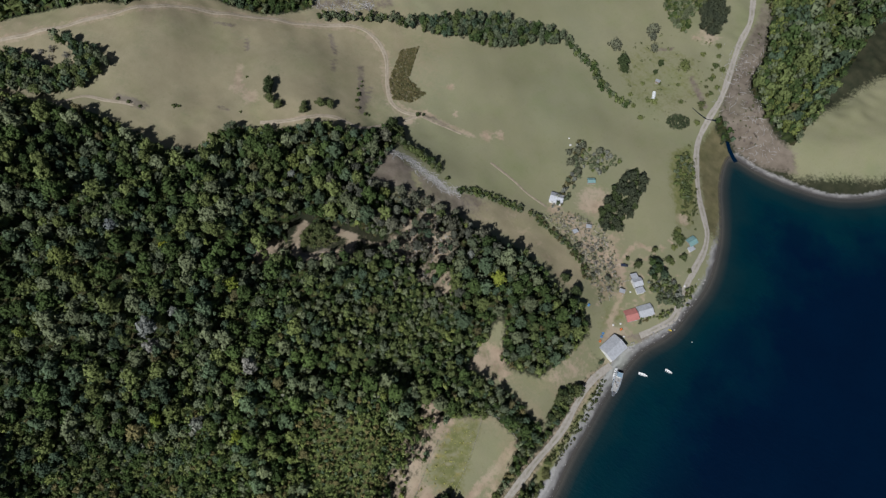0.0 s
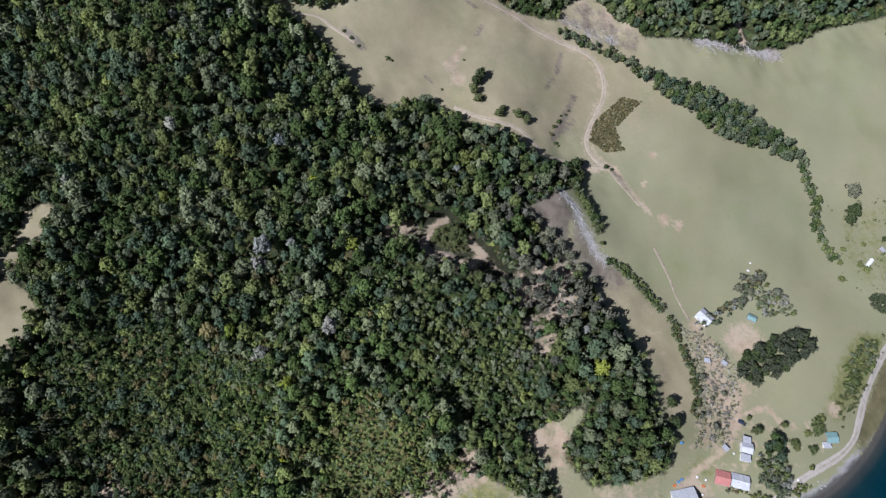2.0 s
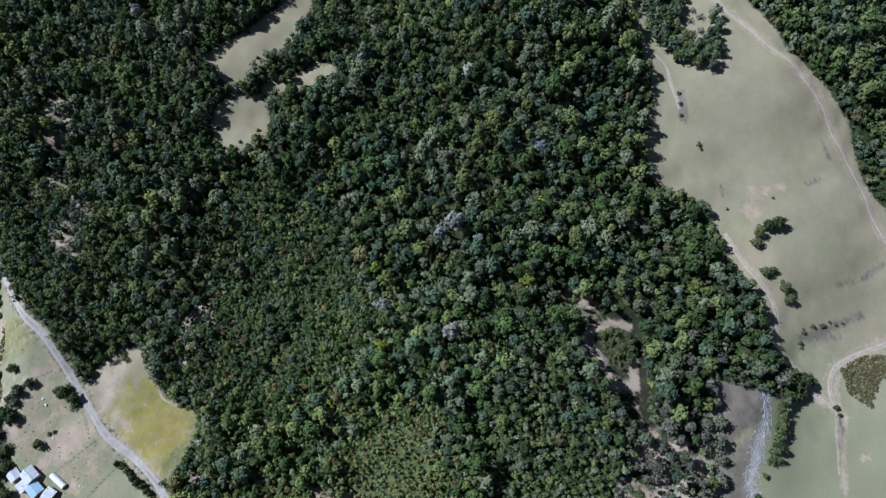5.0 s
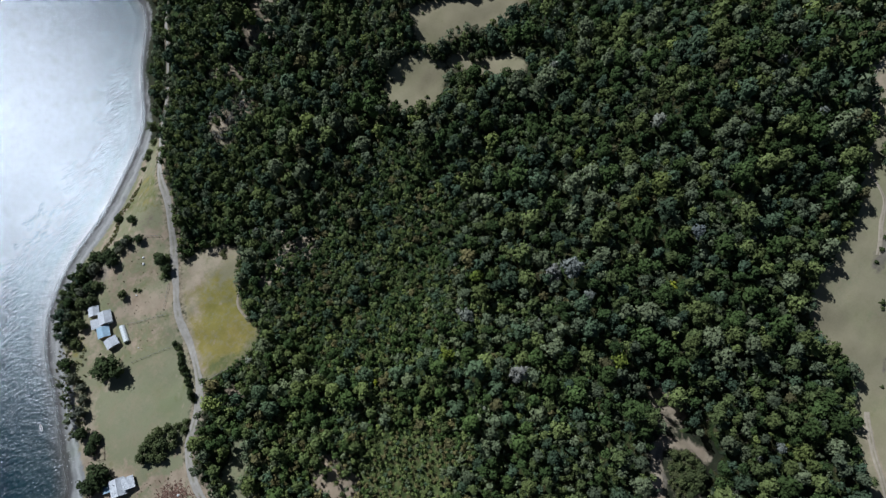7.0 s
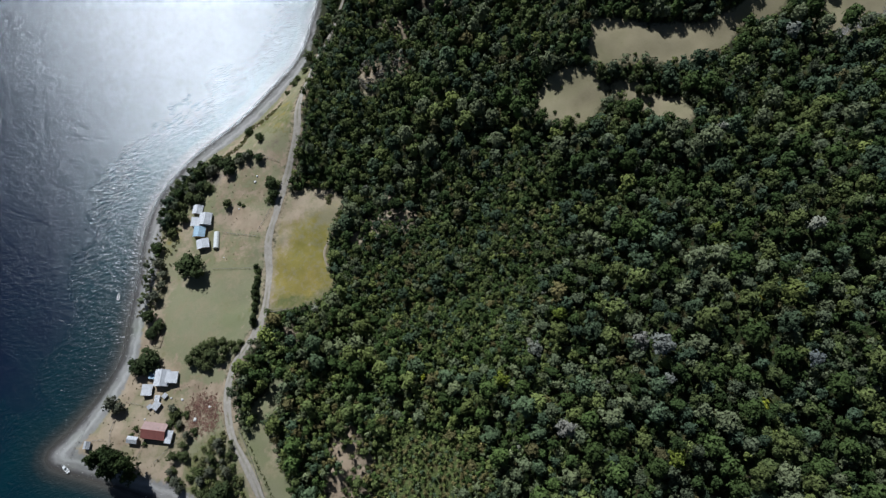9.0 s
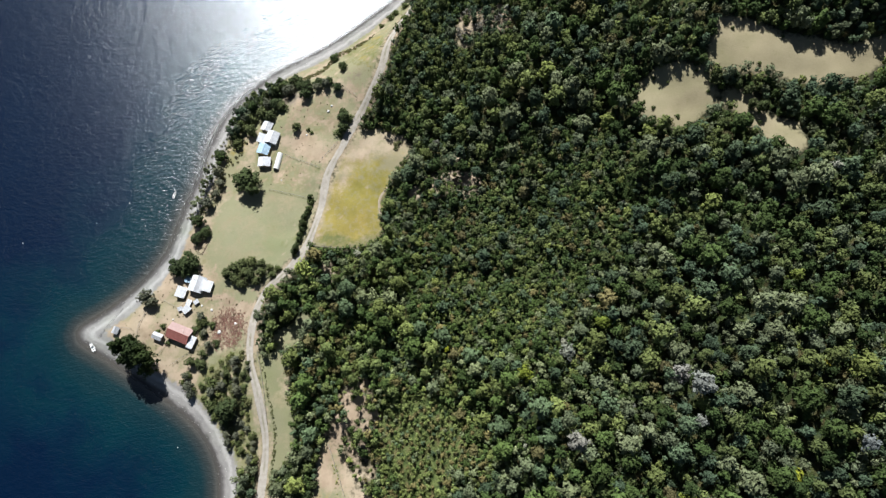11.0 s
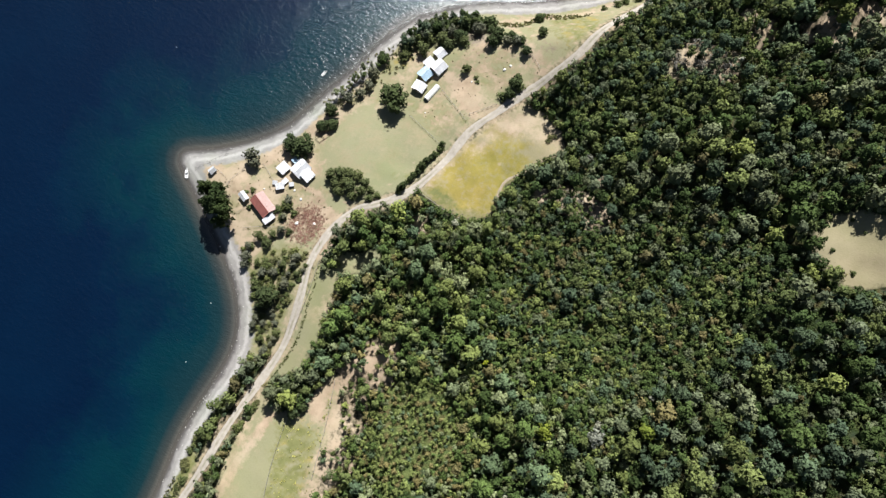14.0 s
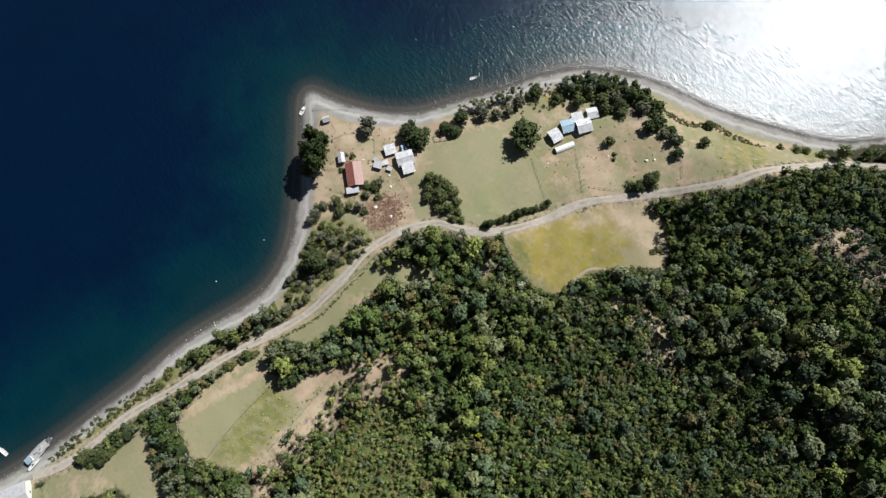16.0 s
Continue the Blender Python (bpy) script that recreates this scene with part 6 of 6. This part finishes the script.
wood_in("trees", belt([(72, -393), (58, -387), (41, -383), (25, -373), (15, -372), (0, -372)], 2.8), 3.0, 1.3, 2.6, 53, "ragged hedge of mixed trees across the pasture", (0, 2, 1), "small", 1.2, 1.4)
wood_in("trees", belt([(120, -238), (112, -231), (103, -226), (88, -227), (68, -226)], 2.2), 3.2, 1.5, 2.8, 75, "line of trees beside the dry stream", (0, 2, 1), "small", 1.4, 1.4)
wood_in("hedge", belt([(48, -222), (39, -229), (32, -234), (21, -239), (6, -245)], 2.6), 2.0, 1.1, 1.7, 54, "dense olive hedge through the valley pasture", (2, 2, 0, 1), "small", 0.7, 1.2)
wood_in("hedge", belt([(2, -247), (-4, -246), (-21, -244), (-36, -243), (-49, -238), (-58, -231)], 2.4), 2.2, 0.9, 1.7, 55, "ragged olive hedge beside the hamlet", (2, 1, 6, 2), "small", 0.6, 1.1)
plant_in(("pine", "dark"), "pine copse", [(-36, -275), (-33, -298), (-36, -322), (-48, -320), (-54, -297), (-55, -279), (-48, -267)], 4.2, 2.2, 3.0, 57)
plant_in(("pine",), "pine copse by the river", [(-4, -470), (-18, -472), (-16, -500), (2, -508), (6, -488)], 4.4, 2.4, 3.2, 58)
wood_in("shrubs", [(31, -474), (32, -493), (6, -505), (2, -496), (8, -486), (1, -463), (12, -462)], 2.8, 1.2, 2.4, 59, "patch of low light green scrub in the pasture", (1, 0, 2, 1), "small", 0.5, 1.0)
plant_all("grey", "valley trees", [(38, -412, 4.6), (3, -298, 2.6), (5, -309, 2.8), (4, -315, 2.4), (-5, -296, 2.4), (-8, -320, 2.6), (23, -445, 4.0), (20, -441, 2.6), (13, -432, 2.8), (9, -305, 2.0), (-2, -304, 2.0)])
plant_all("light", "valley bushes", [(-16, -433, 4.4), (-13, -437, 3.0), (-14, -390, 3.0), (-10, -388, 2.0), (-30, -403, 2.0), (-20, -454, 2.2), (-26, -468, 2.6), (-40, -450, 2.4), (-45, -432, 2.0), (-50, -394, 2.2), (-38, -440, 1.8), (-31, -459, 2.0), (2, -400, 1.8), (-8, -408, 1.6), (4, -384, 2.0), (-4, -376, 2.2), (-14, -370, 2.2), (-20, -416, 1.6)])
plant_all("dark", "valley trees", [(24, -402, 4.6), (20, -398, 3.4), (1, -423, 2.4), (0, -414, 1.8), (-46, -220, 3.0), (-57, -216, 3.6), (-65, -210, 3.0), (-69, -205, 2.2),
                                   (193, -193, 4.0), (189, -188, 3.2), (112, -256, 1.7), (109, -259, 1.2), (117, -233, 4.2), (114, -227, 3.4), (110, -234, 3.2)])
plant_all("green", "trees by the dry stream", [(104, -224, 2.6), (100, -226, 2.4), (95, -224, 2.4), (90, -226, 2.6), (86, -225, 2.0), (72, -225, 2.0), (67, -225, 2.2), (58, -224, 1.6), (106, -230, 2.8)])
plant_all("grey", "trees by the dry stream", [(80, -186, 3.0), (72, -192, 3.2), (62, -195, 3.4), (55, -199, 3.0), (46, -202, 3.2), (86, -182, 3.0), (36, -206, 2.8), (68, -186, 2.8)])
plant_all("green", "trees by the forest path", [(162, -194, 2.6), (159, -207, 3.2), (155, -212, 2.8), (183, -184, 3.0), (177, -185, 2.8), (165, -198, 1.8)])
plant_all("shrub", "bushes in the pasture", [(224, -137, 1.4), (222, -139, 1.0), (193, -165, 0.9), (211, -188, 0.9)])
plant_all("green", "hamlet trees", [(-78, -262, 2.6), (-70, -262, 1.4), (-81, -279, 2.0)])
plant_along(("shrub", "olive"), "river bank shrubs", [(-48, -404), (-40, -430), (-34, -452)], 4.4, 3.0, 1.2, 2.4, 61)
wood_in("shrubs", [(-53, -352), (-58, -368), (-72, -352), (-80, -334), (-78, -326), (-64, -334)], 3.0, 0.9, 2.0, 68, "patch of soft green scrub along the bay road", (2, 3, 2, 1), "tiny", 0.2, 0.9)
plant_all("shrub", "bushes by the bay road", [(-74, -335, 3.0), (-78, -331, 2.2), (-70, -339, 2.4), (-90, -297, 3.6), (-99, -289, 2.8), (-92, -280, 2.6), (-86, -300, 2.6)])
wood_in("shrubs", belt([(6, -318), (0, -303), (-6, -291), (-7, -280), (-10, -268), (-10, -261)], 3.4), 3.5, 1.0, 2.3, 72, "row of grey-green trees behind the lone house", (1, 5, 1, 6), "small", 1.2, 1.4)
wood_in("shrubs", [(0, -306), (2, -314), (-14, -325), (-26, -324), (-20, -306), (-8, -300)], 3.6, 1.0, 2.2, 69, "scattered grey-green scrub behind the lone house", (1, 5, 1, 2), "small", 0.8, 1.3)
plant_in(("bare", "olive", "grey"), "rough bushes beside the hamlet", [(-30, -248), (-46, -257), (-62, -256), (-74, -246), (-72, -238), (-60, -234), (-46, -245)], 5.6, 0.8, 2.0, 70)
wood_in("trees", [(-82, -266), (-90, -258), (-96, -261), (-96, -268), (-90, -274), (-83, -273)], 3.6, 2.0, 3.2, 71, "dark blue-green garden trees crowded behind the hamlet", (0, 4, 4), "middle")
wood_in("shrubs", [(-94, -252), (-104, -250), (-115, -258), (-112, -268), (-98, -270), (-90, -256)], 2.7, 1.0, 2.5, 73, "grey and olive garden scrub about the hamlet", (1, 1, 2, 5), "small", 0.8, 1.2)
wood_in("shrubs", [(-100, -228), (-112, -245), (-120, -262), (-117, -278), (-113, -272), (-114, -258), (-106, -240), (-98, -232)], 2.6, 0.7, 1.7, 74, "low olive scrub along the shore of the hamlet", (2, 3, 1, 6), "small", 0.5, 1.1)
plant_all("light", "hamlet bushes", [(-90, -290, 2.4), (-93, -281, 2.2), (-89, -299, 3.0), (-86, -303, 2.4), (-95, -280, 1.8), (-108, -284, 1.8)])
plant_all("bare", "grey bushes by the forest edge", [(-62, -211, 2.4), (-64, -203, 2.6), (-56, -214, 2.0), (-60, -207, 2.2), (-47, -252, 1.6), (-55, -246, 1.8), (-68, -243, 1.6), (-72, -236, 1.6), (-40, -250, 1.5), (-63, -252, 1.8)])
wood_in("trees", [(290, -77), (307, -69), (320, -71), (331, -82), (330, -93), (312, -97), (300, -96), (288, -106), (286, -117), (294, -120), (308, -115), (313, -118), (293, -127), (284, -130), (270, -128), (268, -119), (272, -112), (268, -106), (274, -98), (281, -86)], 4.4, 2.4, 4.0, 62, "wooded clump at the top of the pasture", (0, 1, 2, 4))
plant_all("bare", "dead grey trees in the clump", [(301, -99, 2.6), (311, -105, 2.4), (307, -111, 2.6), (296, -114, 2.4), (291, -108, 2.6), (302, -106, 2.2), (323, -94, 2.0)], 1.3)
plant_all("shrub", "shrubs above the clump", [(330, -62, 1.8), (322, -61, 1.6), (338, -66, 1.8), (312, -63, 1.6), (343, -72, 1.4), (318, -58, 1.4), (249, -115, 1.2), (243, -118, 1.3), (237, -121, 1.2)])
plant_along(("shrub", "olive"), "gully shrubs in the pasture", [(160, -247), (151, -236), (143, -226), (137, -230)], 3.4, 1.6, 0.8, 1.4, 63)
plant_along(("dark", "green"), "trees on the glade edge", [(157, 104), (149, 116), (140, 121), (133, 133)], 4.0, 2.5, 2.0, 3.4, 64)
plant_all("shrub", "glade shrubs", [(106, 116, 0.9), (110, 112, 1.1), (118, 124, 0.8), (112, 128, 1.0), (121, 106, 1.2), (136, 116, 0.9), (131, 127, 0.8), (160, 126, 1.1), (174, 140, 0.9), (150, 146, 1.0), (152, 100, 1.0), (158, 98, 1.2)])
plant_in(("shrub", "olive", "green"), "scrub in the ring clearing", [(87, -119), (94, -125), (95, -133), (88, -141), (79, -138), (81, -124)], 2.7, 1.4, 2.3, 65)
plant_along(("olive", "shrub", "light", "shrub"), "roadside shrubs", [(-90, -70), (-92, -88), (-92, -98), (-92, -112), (-94, -122), (-95, -134)], 2.6, 1.0, 1.4, 2.5, 66)
wood_in("trees", [(-111, -420), (-100, -422), (-87, -428), (-66, -448), (-62, -474), (-48, -512), (-34, -530), (-20, -548), (-40, -600), (-110, -540), (-114, -445)], 4.6, 2.0, 3.6, 67, "young green wood across the river", (2, 3, 0))


# ---------- heaps, logs and stones ----------
def scatter(name, poly, many, seed, tone, size, tall, label, category):
    """Low bushes packed in an outline, as one body."""
    p = np.array(poly)
    r = np.random.RandomState(seed)
    x, y = r.uniform(p[:, 0].min(), p[:, 0].max(), many), r.uniform(p[:, 1].min(), p[:, 1].max(), many)
    ok = inside(poly, x, y)
    x, y = x[ok], y[ok]
    tones = np.array(tone)[r.randint(len(tone), size=len(x))] * r.uniform(0.9, 1.5, (len(x), 1))
    ob = stand(name, x, y, r.uniform(*size, len(x)), r.uniform(*tall, len(x)), tones, KINDS["tiny"], label, seed)
    return tagged(ob, category=category)


scatter("rushes", [(134, -254), (148, -265), (160, -293), (152, -304), (138, -276), (119, -275), (124, -262)], 2600, 82, [(0.16, 0.135, 0.06), (0.19, 0.155, 0.075), (0.12, 0.115, 0.05)], (0.6, 1.2), (0.3, 0.7), "brown and olive rushes in the pasture", "rushes")
scatter("brambles", [(-110, -120), (-103, -120), (-104, -140), (-102, -182), (-106, -186), (-110, -150)], 220, 83, [(0.10, 0.11, 0.045), (0.13, 0.125, 0.06), (0.075, 0.09, 0.035)], (0.5, 1.1), (0.4, 0.9), "low brambles and rough grass above the beach", "brambles")
scatter("dry_grass", [(-146, 84), (-137, 82), (-116, 118), (-108, 142), (-118, 146), (-136, 122)], 380, 84, [(0.20, 0.18, 0.085), (0.15, 0.15, 0.06), (0.12, 0.13, 0.05)], (0.5, 1.1), (0.3, 0.7), "tussocks of dry grass above the beach", "grass")
scatter("gorse", [(-74, -352), (-62, -374), (-54, -372), (-60, -340), (-86, -312), (-96, -310), (-92, -326)], 300, 85, [(0.085, 0.10, 0.04), (0.12, 0.125, 0.05)], (0.6, 1.4), (0.5, 1.1), "rough green scrub along the bay road", "scrub")
scatter("cut_scrub", [(-58, -420), (-46, -474), (-40, -520), (-62, -480), (-78, -440), (-100, -404), (-86, -398)], 420, 86, [(0.24, 0.19, 0.165), (0.16, 0.13, 0.11), (0.10, 0.10, 0.05)], (0.5, 1.2), (0.2, 0.6), "withered cuttings on a cleared slope", "brushwood")


scatter("tussocks", [(-186, 22), (-170, 34), (-150, 52), (-138, 60), (-128, 44), (-108, 34), (-108, 8), (-128, -8), (-150, 2), (-172, 14)], 420, 88, [(0.20, 0.175, 0.085), (0.14, 0.14, 0.06), (0.25, 0.21, 0.125)], (0.15, 0.6), (0.0, 0.14), "dry grass tussocks and weeds about the yards", "grass")
scatter("tussocks", [(-112, 108), (-90, 96), (-70, 104), (-44, 150), (-30, 180), (-56, 178), (-86, 156)], 320, 89, [(0.19, 0.175, 0.08), (0.14, 0.14, 0.058), (0.22, 0.19, 0.10)], (0.15, 0.5), (0.0, 0.12), "dry grass tussocks and weeds in the farm paddock", "grass")


scatter("scrub", [(87, -119), (96, -124), (97, -133), (84, -136), (76, -138), (74, -130)], 110, 109, [(0.09, 0.10, 0.04), (0.12, 0.12, 0.055)], (0.5, 1.5), (0.4, 1.3), "low green scrub filling the ring clearing", "scrub")
scatter("rushes", [(-31, -379), (-31, -388), (-35, -392), (-43, -394), (-46, -388), (-44, -381), (-38, -377)], 330, 111, [(0.06, 0.075, 0.035), (0.075, 0.085, 0.045)], (0.7, 1.4), (0.1, 0.5), "dark green rushes in a wet hollow of the pasture", "rushes")
scatter("yellow_weeds", [(-60, -46), (-57, -53), (-53, -66), (-47, -87), (-43, -97), (-46, -98), (-51, -86), (-57, -66)], 200, 112, [(0.34, 0.33, 0.09), (0.26, 0.27, 0.08)], (0.25, 0.7), (0.0, 0.25), "yellow flowering weeds along the field edge", "weeds")
scatter("yellow_weeds", [(-74, -72), (-70, -86), (-64, -100), (-58, -110), (-47, -98), (-51, -78), (-56, -66), (-65, -66)], 240, 113, [(0.46, 0.43, 0.13), (0.36, 0.35, 0.12)], (0.2, 0.6), (-0.1, 0.06), "pale yellow weeds dotted over the green field", "weeds")
scatter("dry_grass", [(-78, 168), (-66, 173), (-58, 186), (-46, 189), (-36, 198), (-35, 201), (-47, 194), (-60, 190), (-68, 177), (-80, 172)], 1500, 114, [(0.11, 0.115, 0.045), (0.16, 0.15, 0.06), (0.20, 0.175, 0.07)], (0.35, 0.9), (0.1, 0.6), "rough hedge of dry grass above the beach", "grass")
scatter("ditch_grass", [(-92, -62), (-89, -36), (-93, -16), (-98, 4), (-97, 5), (-91.6, -16), (-87.6, -36), (-90.4, -62)], 1100, 110, [(0.08, 0.09, 0.035), (0.12, 0.125, 0.05)], (0.25, 0.6), (0.0, 0.3), "dark rough grass in the ditch beside the road", "grass")
scatter("scrub", SCRUBLAND, 1500, 101, [(0.27, 0.25, 0.20), (0.24, 0.225, 0.15), (0.31, 0.28, 0.23), (0.18, 0.19, 0.10)], (0.3, 1.2), (0.0, 0.6), "dry grey-brown scrub and weeds about the hamlet", "scrub")
scatter("weeds", [(40, -380), (30, -440), (10, -470), (-30, -470), (-44, -420), (-30, -380), (-10, -366)], 150, 102, [(0.14, 0.15, 0.065), (0.17, 0.165, 0.085), (0.11, 0.125, 0.05)], (0.3, 1.7), (-0.2, 0.1), "tufts of weeds and rough grass in wet pasture", "weeds")
scatter("dry_scrub", [(-34, -100), (-38, -76), (-44, -56), (-54, -36), (-48, -34), (-38, -52), (-32, -76), (-28, -98)], 260, 103, [(0.14, 0.13, 0.07), (0.11, 0.12, 0.05), (0.18, 0.155, 0.10)], (0.4, 1.4), (0.2, 1.2), "sparse dry scrub between field and forest", "scrub")


def logs(name, line, many, spread, seed, label, material=None, reach=(0.6, 2.6)):
    """Bleached stems and branches lying about a line."""
    r = np.random.RandomState(seed)
    c = smooth(line, 2.0)
    V, F, n = [], [], 0
    for _ in range(many):
        x, y = c[r.randint(len(c))] + r.normal(0, spread, 2)
        a, half = r.uniform(0, 6.28), r.uniform(*reach)
        rad = r.uniform(0.05, 0.15) * (1 if reach[1] < 2 else 1.3)
        d = np.array([math.cos(a), math.sin(a)])
        for s, k in ((-1, 1.0), (1, 0.6)):
            px, py = x + d[0] * half * s, y + d[1] * half * s
            z = float(ground_z(px, py)) + rad + (0.3 * r.uniform() if s > 0 else 0)
            for q in range(4):
                t = q * math.pi / 2
                V.append((px - d[1] * rad * k * math.cos(t), py + d[0] * rad * k * math.cos(t), z + rad * k * math.sin(t)))
        for q in range(4):
            w = (q + 1) % 4
            F.append((n + q, n + w, n + 4 + w, n + 4 + q))
        n += 8
    return tagged(mesh_object(name, V, F, material or DRIFT), label, "driftwood", kind="stuff")


DRIFT = plain("bleached_wood", (0.40, 0.38, 0.355), 0.9, vary=0.35, scale=1.0)
CUT = plain("red_brown_twigs", (0.24, 0.125, 0.09), 0.9, vary=0.45, scale=0.6)
logs("brushwood", [(-122, 14), (-119, 25), (-112, 24), (-111, 15), (-116, 12)], 1300, 2.7, 90, "heap of cut red-brown brushwood in the yard", CUT, (0.3, 0.95))
logs("driftwood", [(103, -210), (89, -217), (70, -217), (54, -218), (46, -222)], 520, 2.0, 91, "bleached grey branches along a dry stream bed")
logs("driftwood", [(-57, -420), (-46, -470), (-60, -470), (-80, -430), (-105, -399)], 320, 7.0, 92, "bleached logs on the cleared slope")
logs("driftwood", [(194, -367), (178, -380), (160, -420)], 200, 4.0, 93, "grey dead branches at the forest foot")
wood_in("weeds", belt([(150, -520), (138, -512), (120, -508), (107, -502), (92, -501), (78, -503), (66, -511), (54, -518)], 1.6), 2.2, 0.6, 1.5, 76, "green weeds and rushes along a ditch in the pasture", (2, 0, 2), "tiny", 0.3, 0.9)
logs("driftwood", [(186, -370), (180, -378), (174, -390)], 220, 2.4, 104, "jam of bleached logs at the foot of the forest")
logs("driftwood", [(166, -406), (160, -415), (156, -425)], 200, 2.2, 105, "tangle of grey branches beside the pasture")
logs("driftwood", [(308, 107), (293, 107), (279, 105), (269, 104)], 300, 1.5, 106, "bleached branches along the edge of a far glade")
logs("driftwood", [DEADWOOD[0], DEADWOOD[2], DEADWOOD[4], DEADWOOD[6], DEADWOOD[1], DEADWOOD[3]], 420, 3.0, 107, "bleached dead wood in a gap of the far forest")
logs("driftwood", [(203, -308), (206, -304)], 60, 1.8, 108, "grey branches lying beside the tree belt")
logs("driftwood", [(275, -430), (248, -421), (222, -415), (198, -414)], 260, 1.6, 114, "bleached logs and stones in a narrow forest stream bed")
logs("driftwood", [(230, -276), (222, -284), (214, -292), (206, -300)], 130, 3.0, 115, "scattered grey branches beside the farm track")
logs("driftwood", [(40, -170), (30, -182), (46, -196), (62, -194)], 160, 5.0, 94, "fallen grey branches in a gap of the forest")


def stones(name, line, many, spread, lo, hi, seed, material, label):
    r = np.random.RandomState(seed)
    c = smooth(line, 2.0)
    V, F, n = [], [], 0
    for _ in range(many):
        x, y = c[r.randint(len(c))] + r.normal(0, spread, 2)
        s = r.uniform(lo, hi)
        z = float(ground_z(x, y))
        V.append(ICO_V @ turn_matrix(r).T * r.uniform(0.7, 1.2, (12, 1)) * s * (1, 1, 0.6) + (x, y, z + s * 0.2))
        F.append(ICO_F + n)
        n += 12
    return tagged(mesh_object(name, np.concatenate(V), np.concatenate(F), material, smoothed=False), label, "stones", kind="stuff")


beach_line = [(x, y) for x, y in SHORE_LINE if -260 < y < 240]
stones("stones", beach_line, 600, 2.6, 0.08, 0.26, 95, PALE_STONE, "grey stones scattered along the shingle beach")
stones("boulders", [(-107, -214), (-116, -238), (-120, -262), (-118, -287)], 90, 2.0, 0.25, 0.8, 96, STONE, "boulders along the shore of the bay")
stones("boulders", [(-139, -28), (-122, -50), (-119, -70), (-119, -100)], 26, 1.4, 0.15, 0.4, 97, PALE_STONE, "pale boulders at the water's edge")
for sx, sy, ss in ((-147, 26.4, 0.7), (-126, 30.5, 0.9), (-121, 18, 1.2), (-131.6, 33.2, 0.8), (-79.5, -240, 0.9), (-84.5, -243, 0.8), (-88.3, -216.6, 0.9), (-91.5, -221, 0.8), (-98, -216, 0.8), (-111, -273, 1.0), (-75, 130, 0.6), (-62, 143, 0.9), (-60, 146, 0.8), (-112, 22, 0.9), (-70, -190, 0.8), (12, -312, 1.0), (16, -316, 0.9), (-90, 104, 0.5)):
    r = np.random.RandomState(int(abs(sx)))
    v = ICO_V @ turn_matrix(r).T * r.uniform(0.75, 1.15, (12, 1)) * ss * (1, 1, 0.55)
    ob = mesh_object("boulder", v + (0, 0, ss * 0.2), ICO_F, PALE_STONE, smoothed=False)
    ob.matrix_basis = pose(sx, sy, float(ground_z(sx, sy)))
    tagged(ob, "pale boulder lying on dry ground", "boulder", "pale boulders")
logs("driftwood", [(-20, -258), (-44, -262), (-62, -250), (-72, -236), (-78, -246)], 60, 4.0, 98, "loose timber and branches about the hamlet")
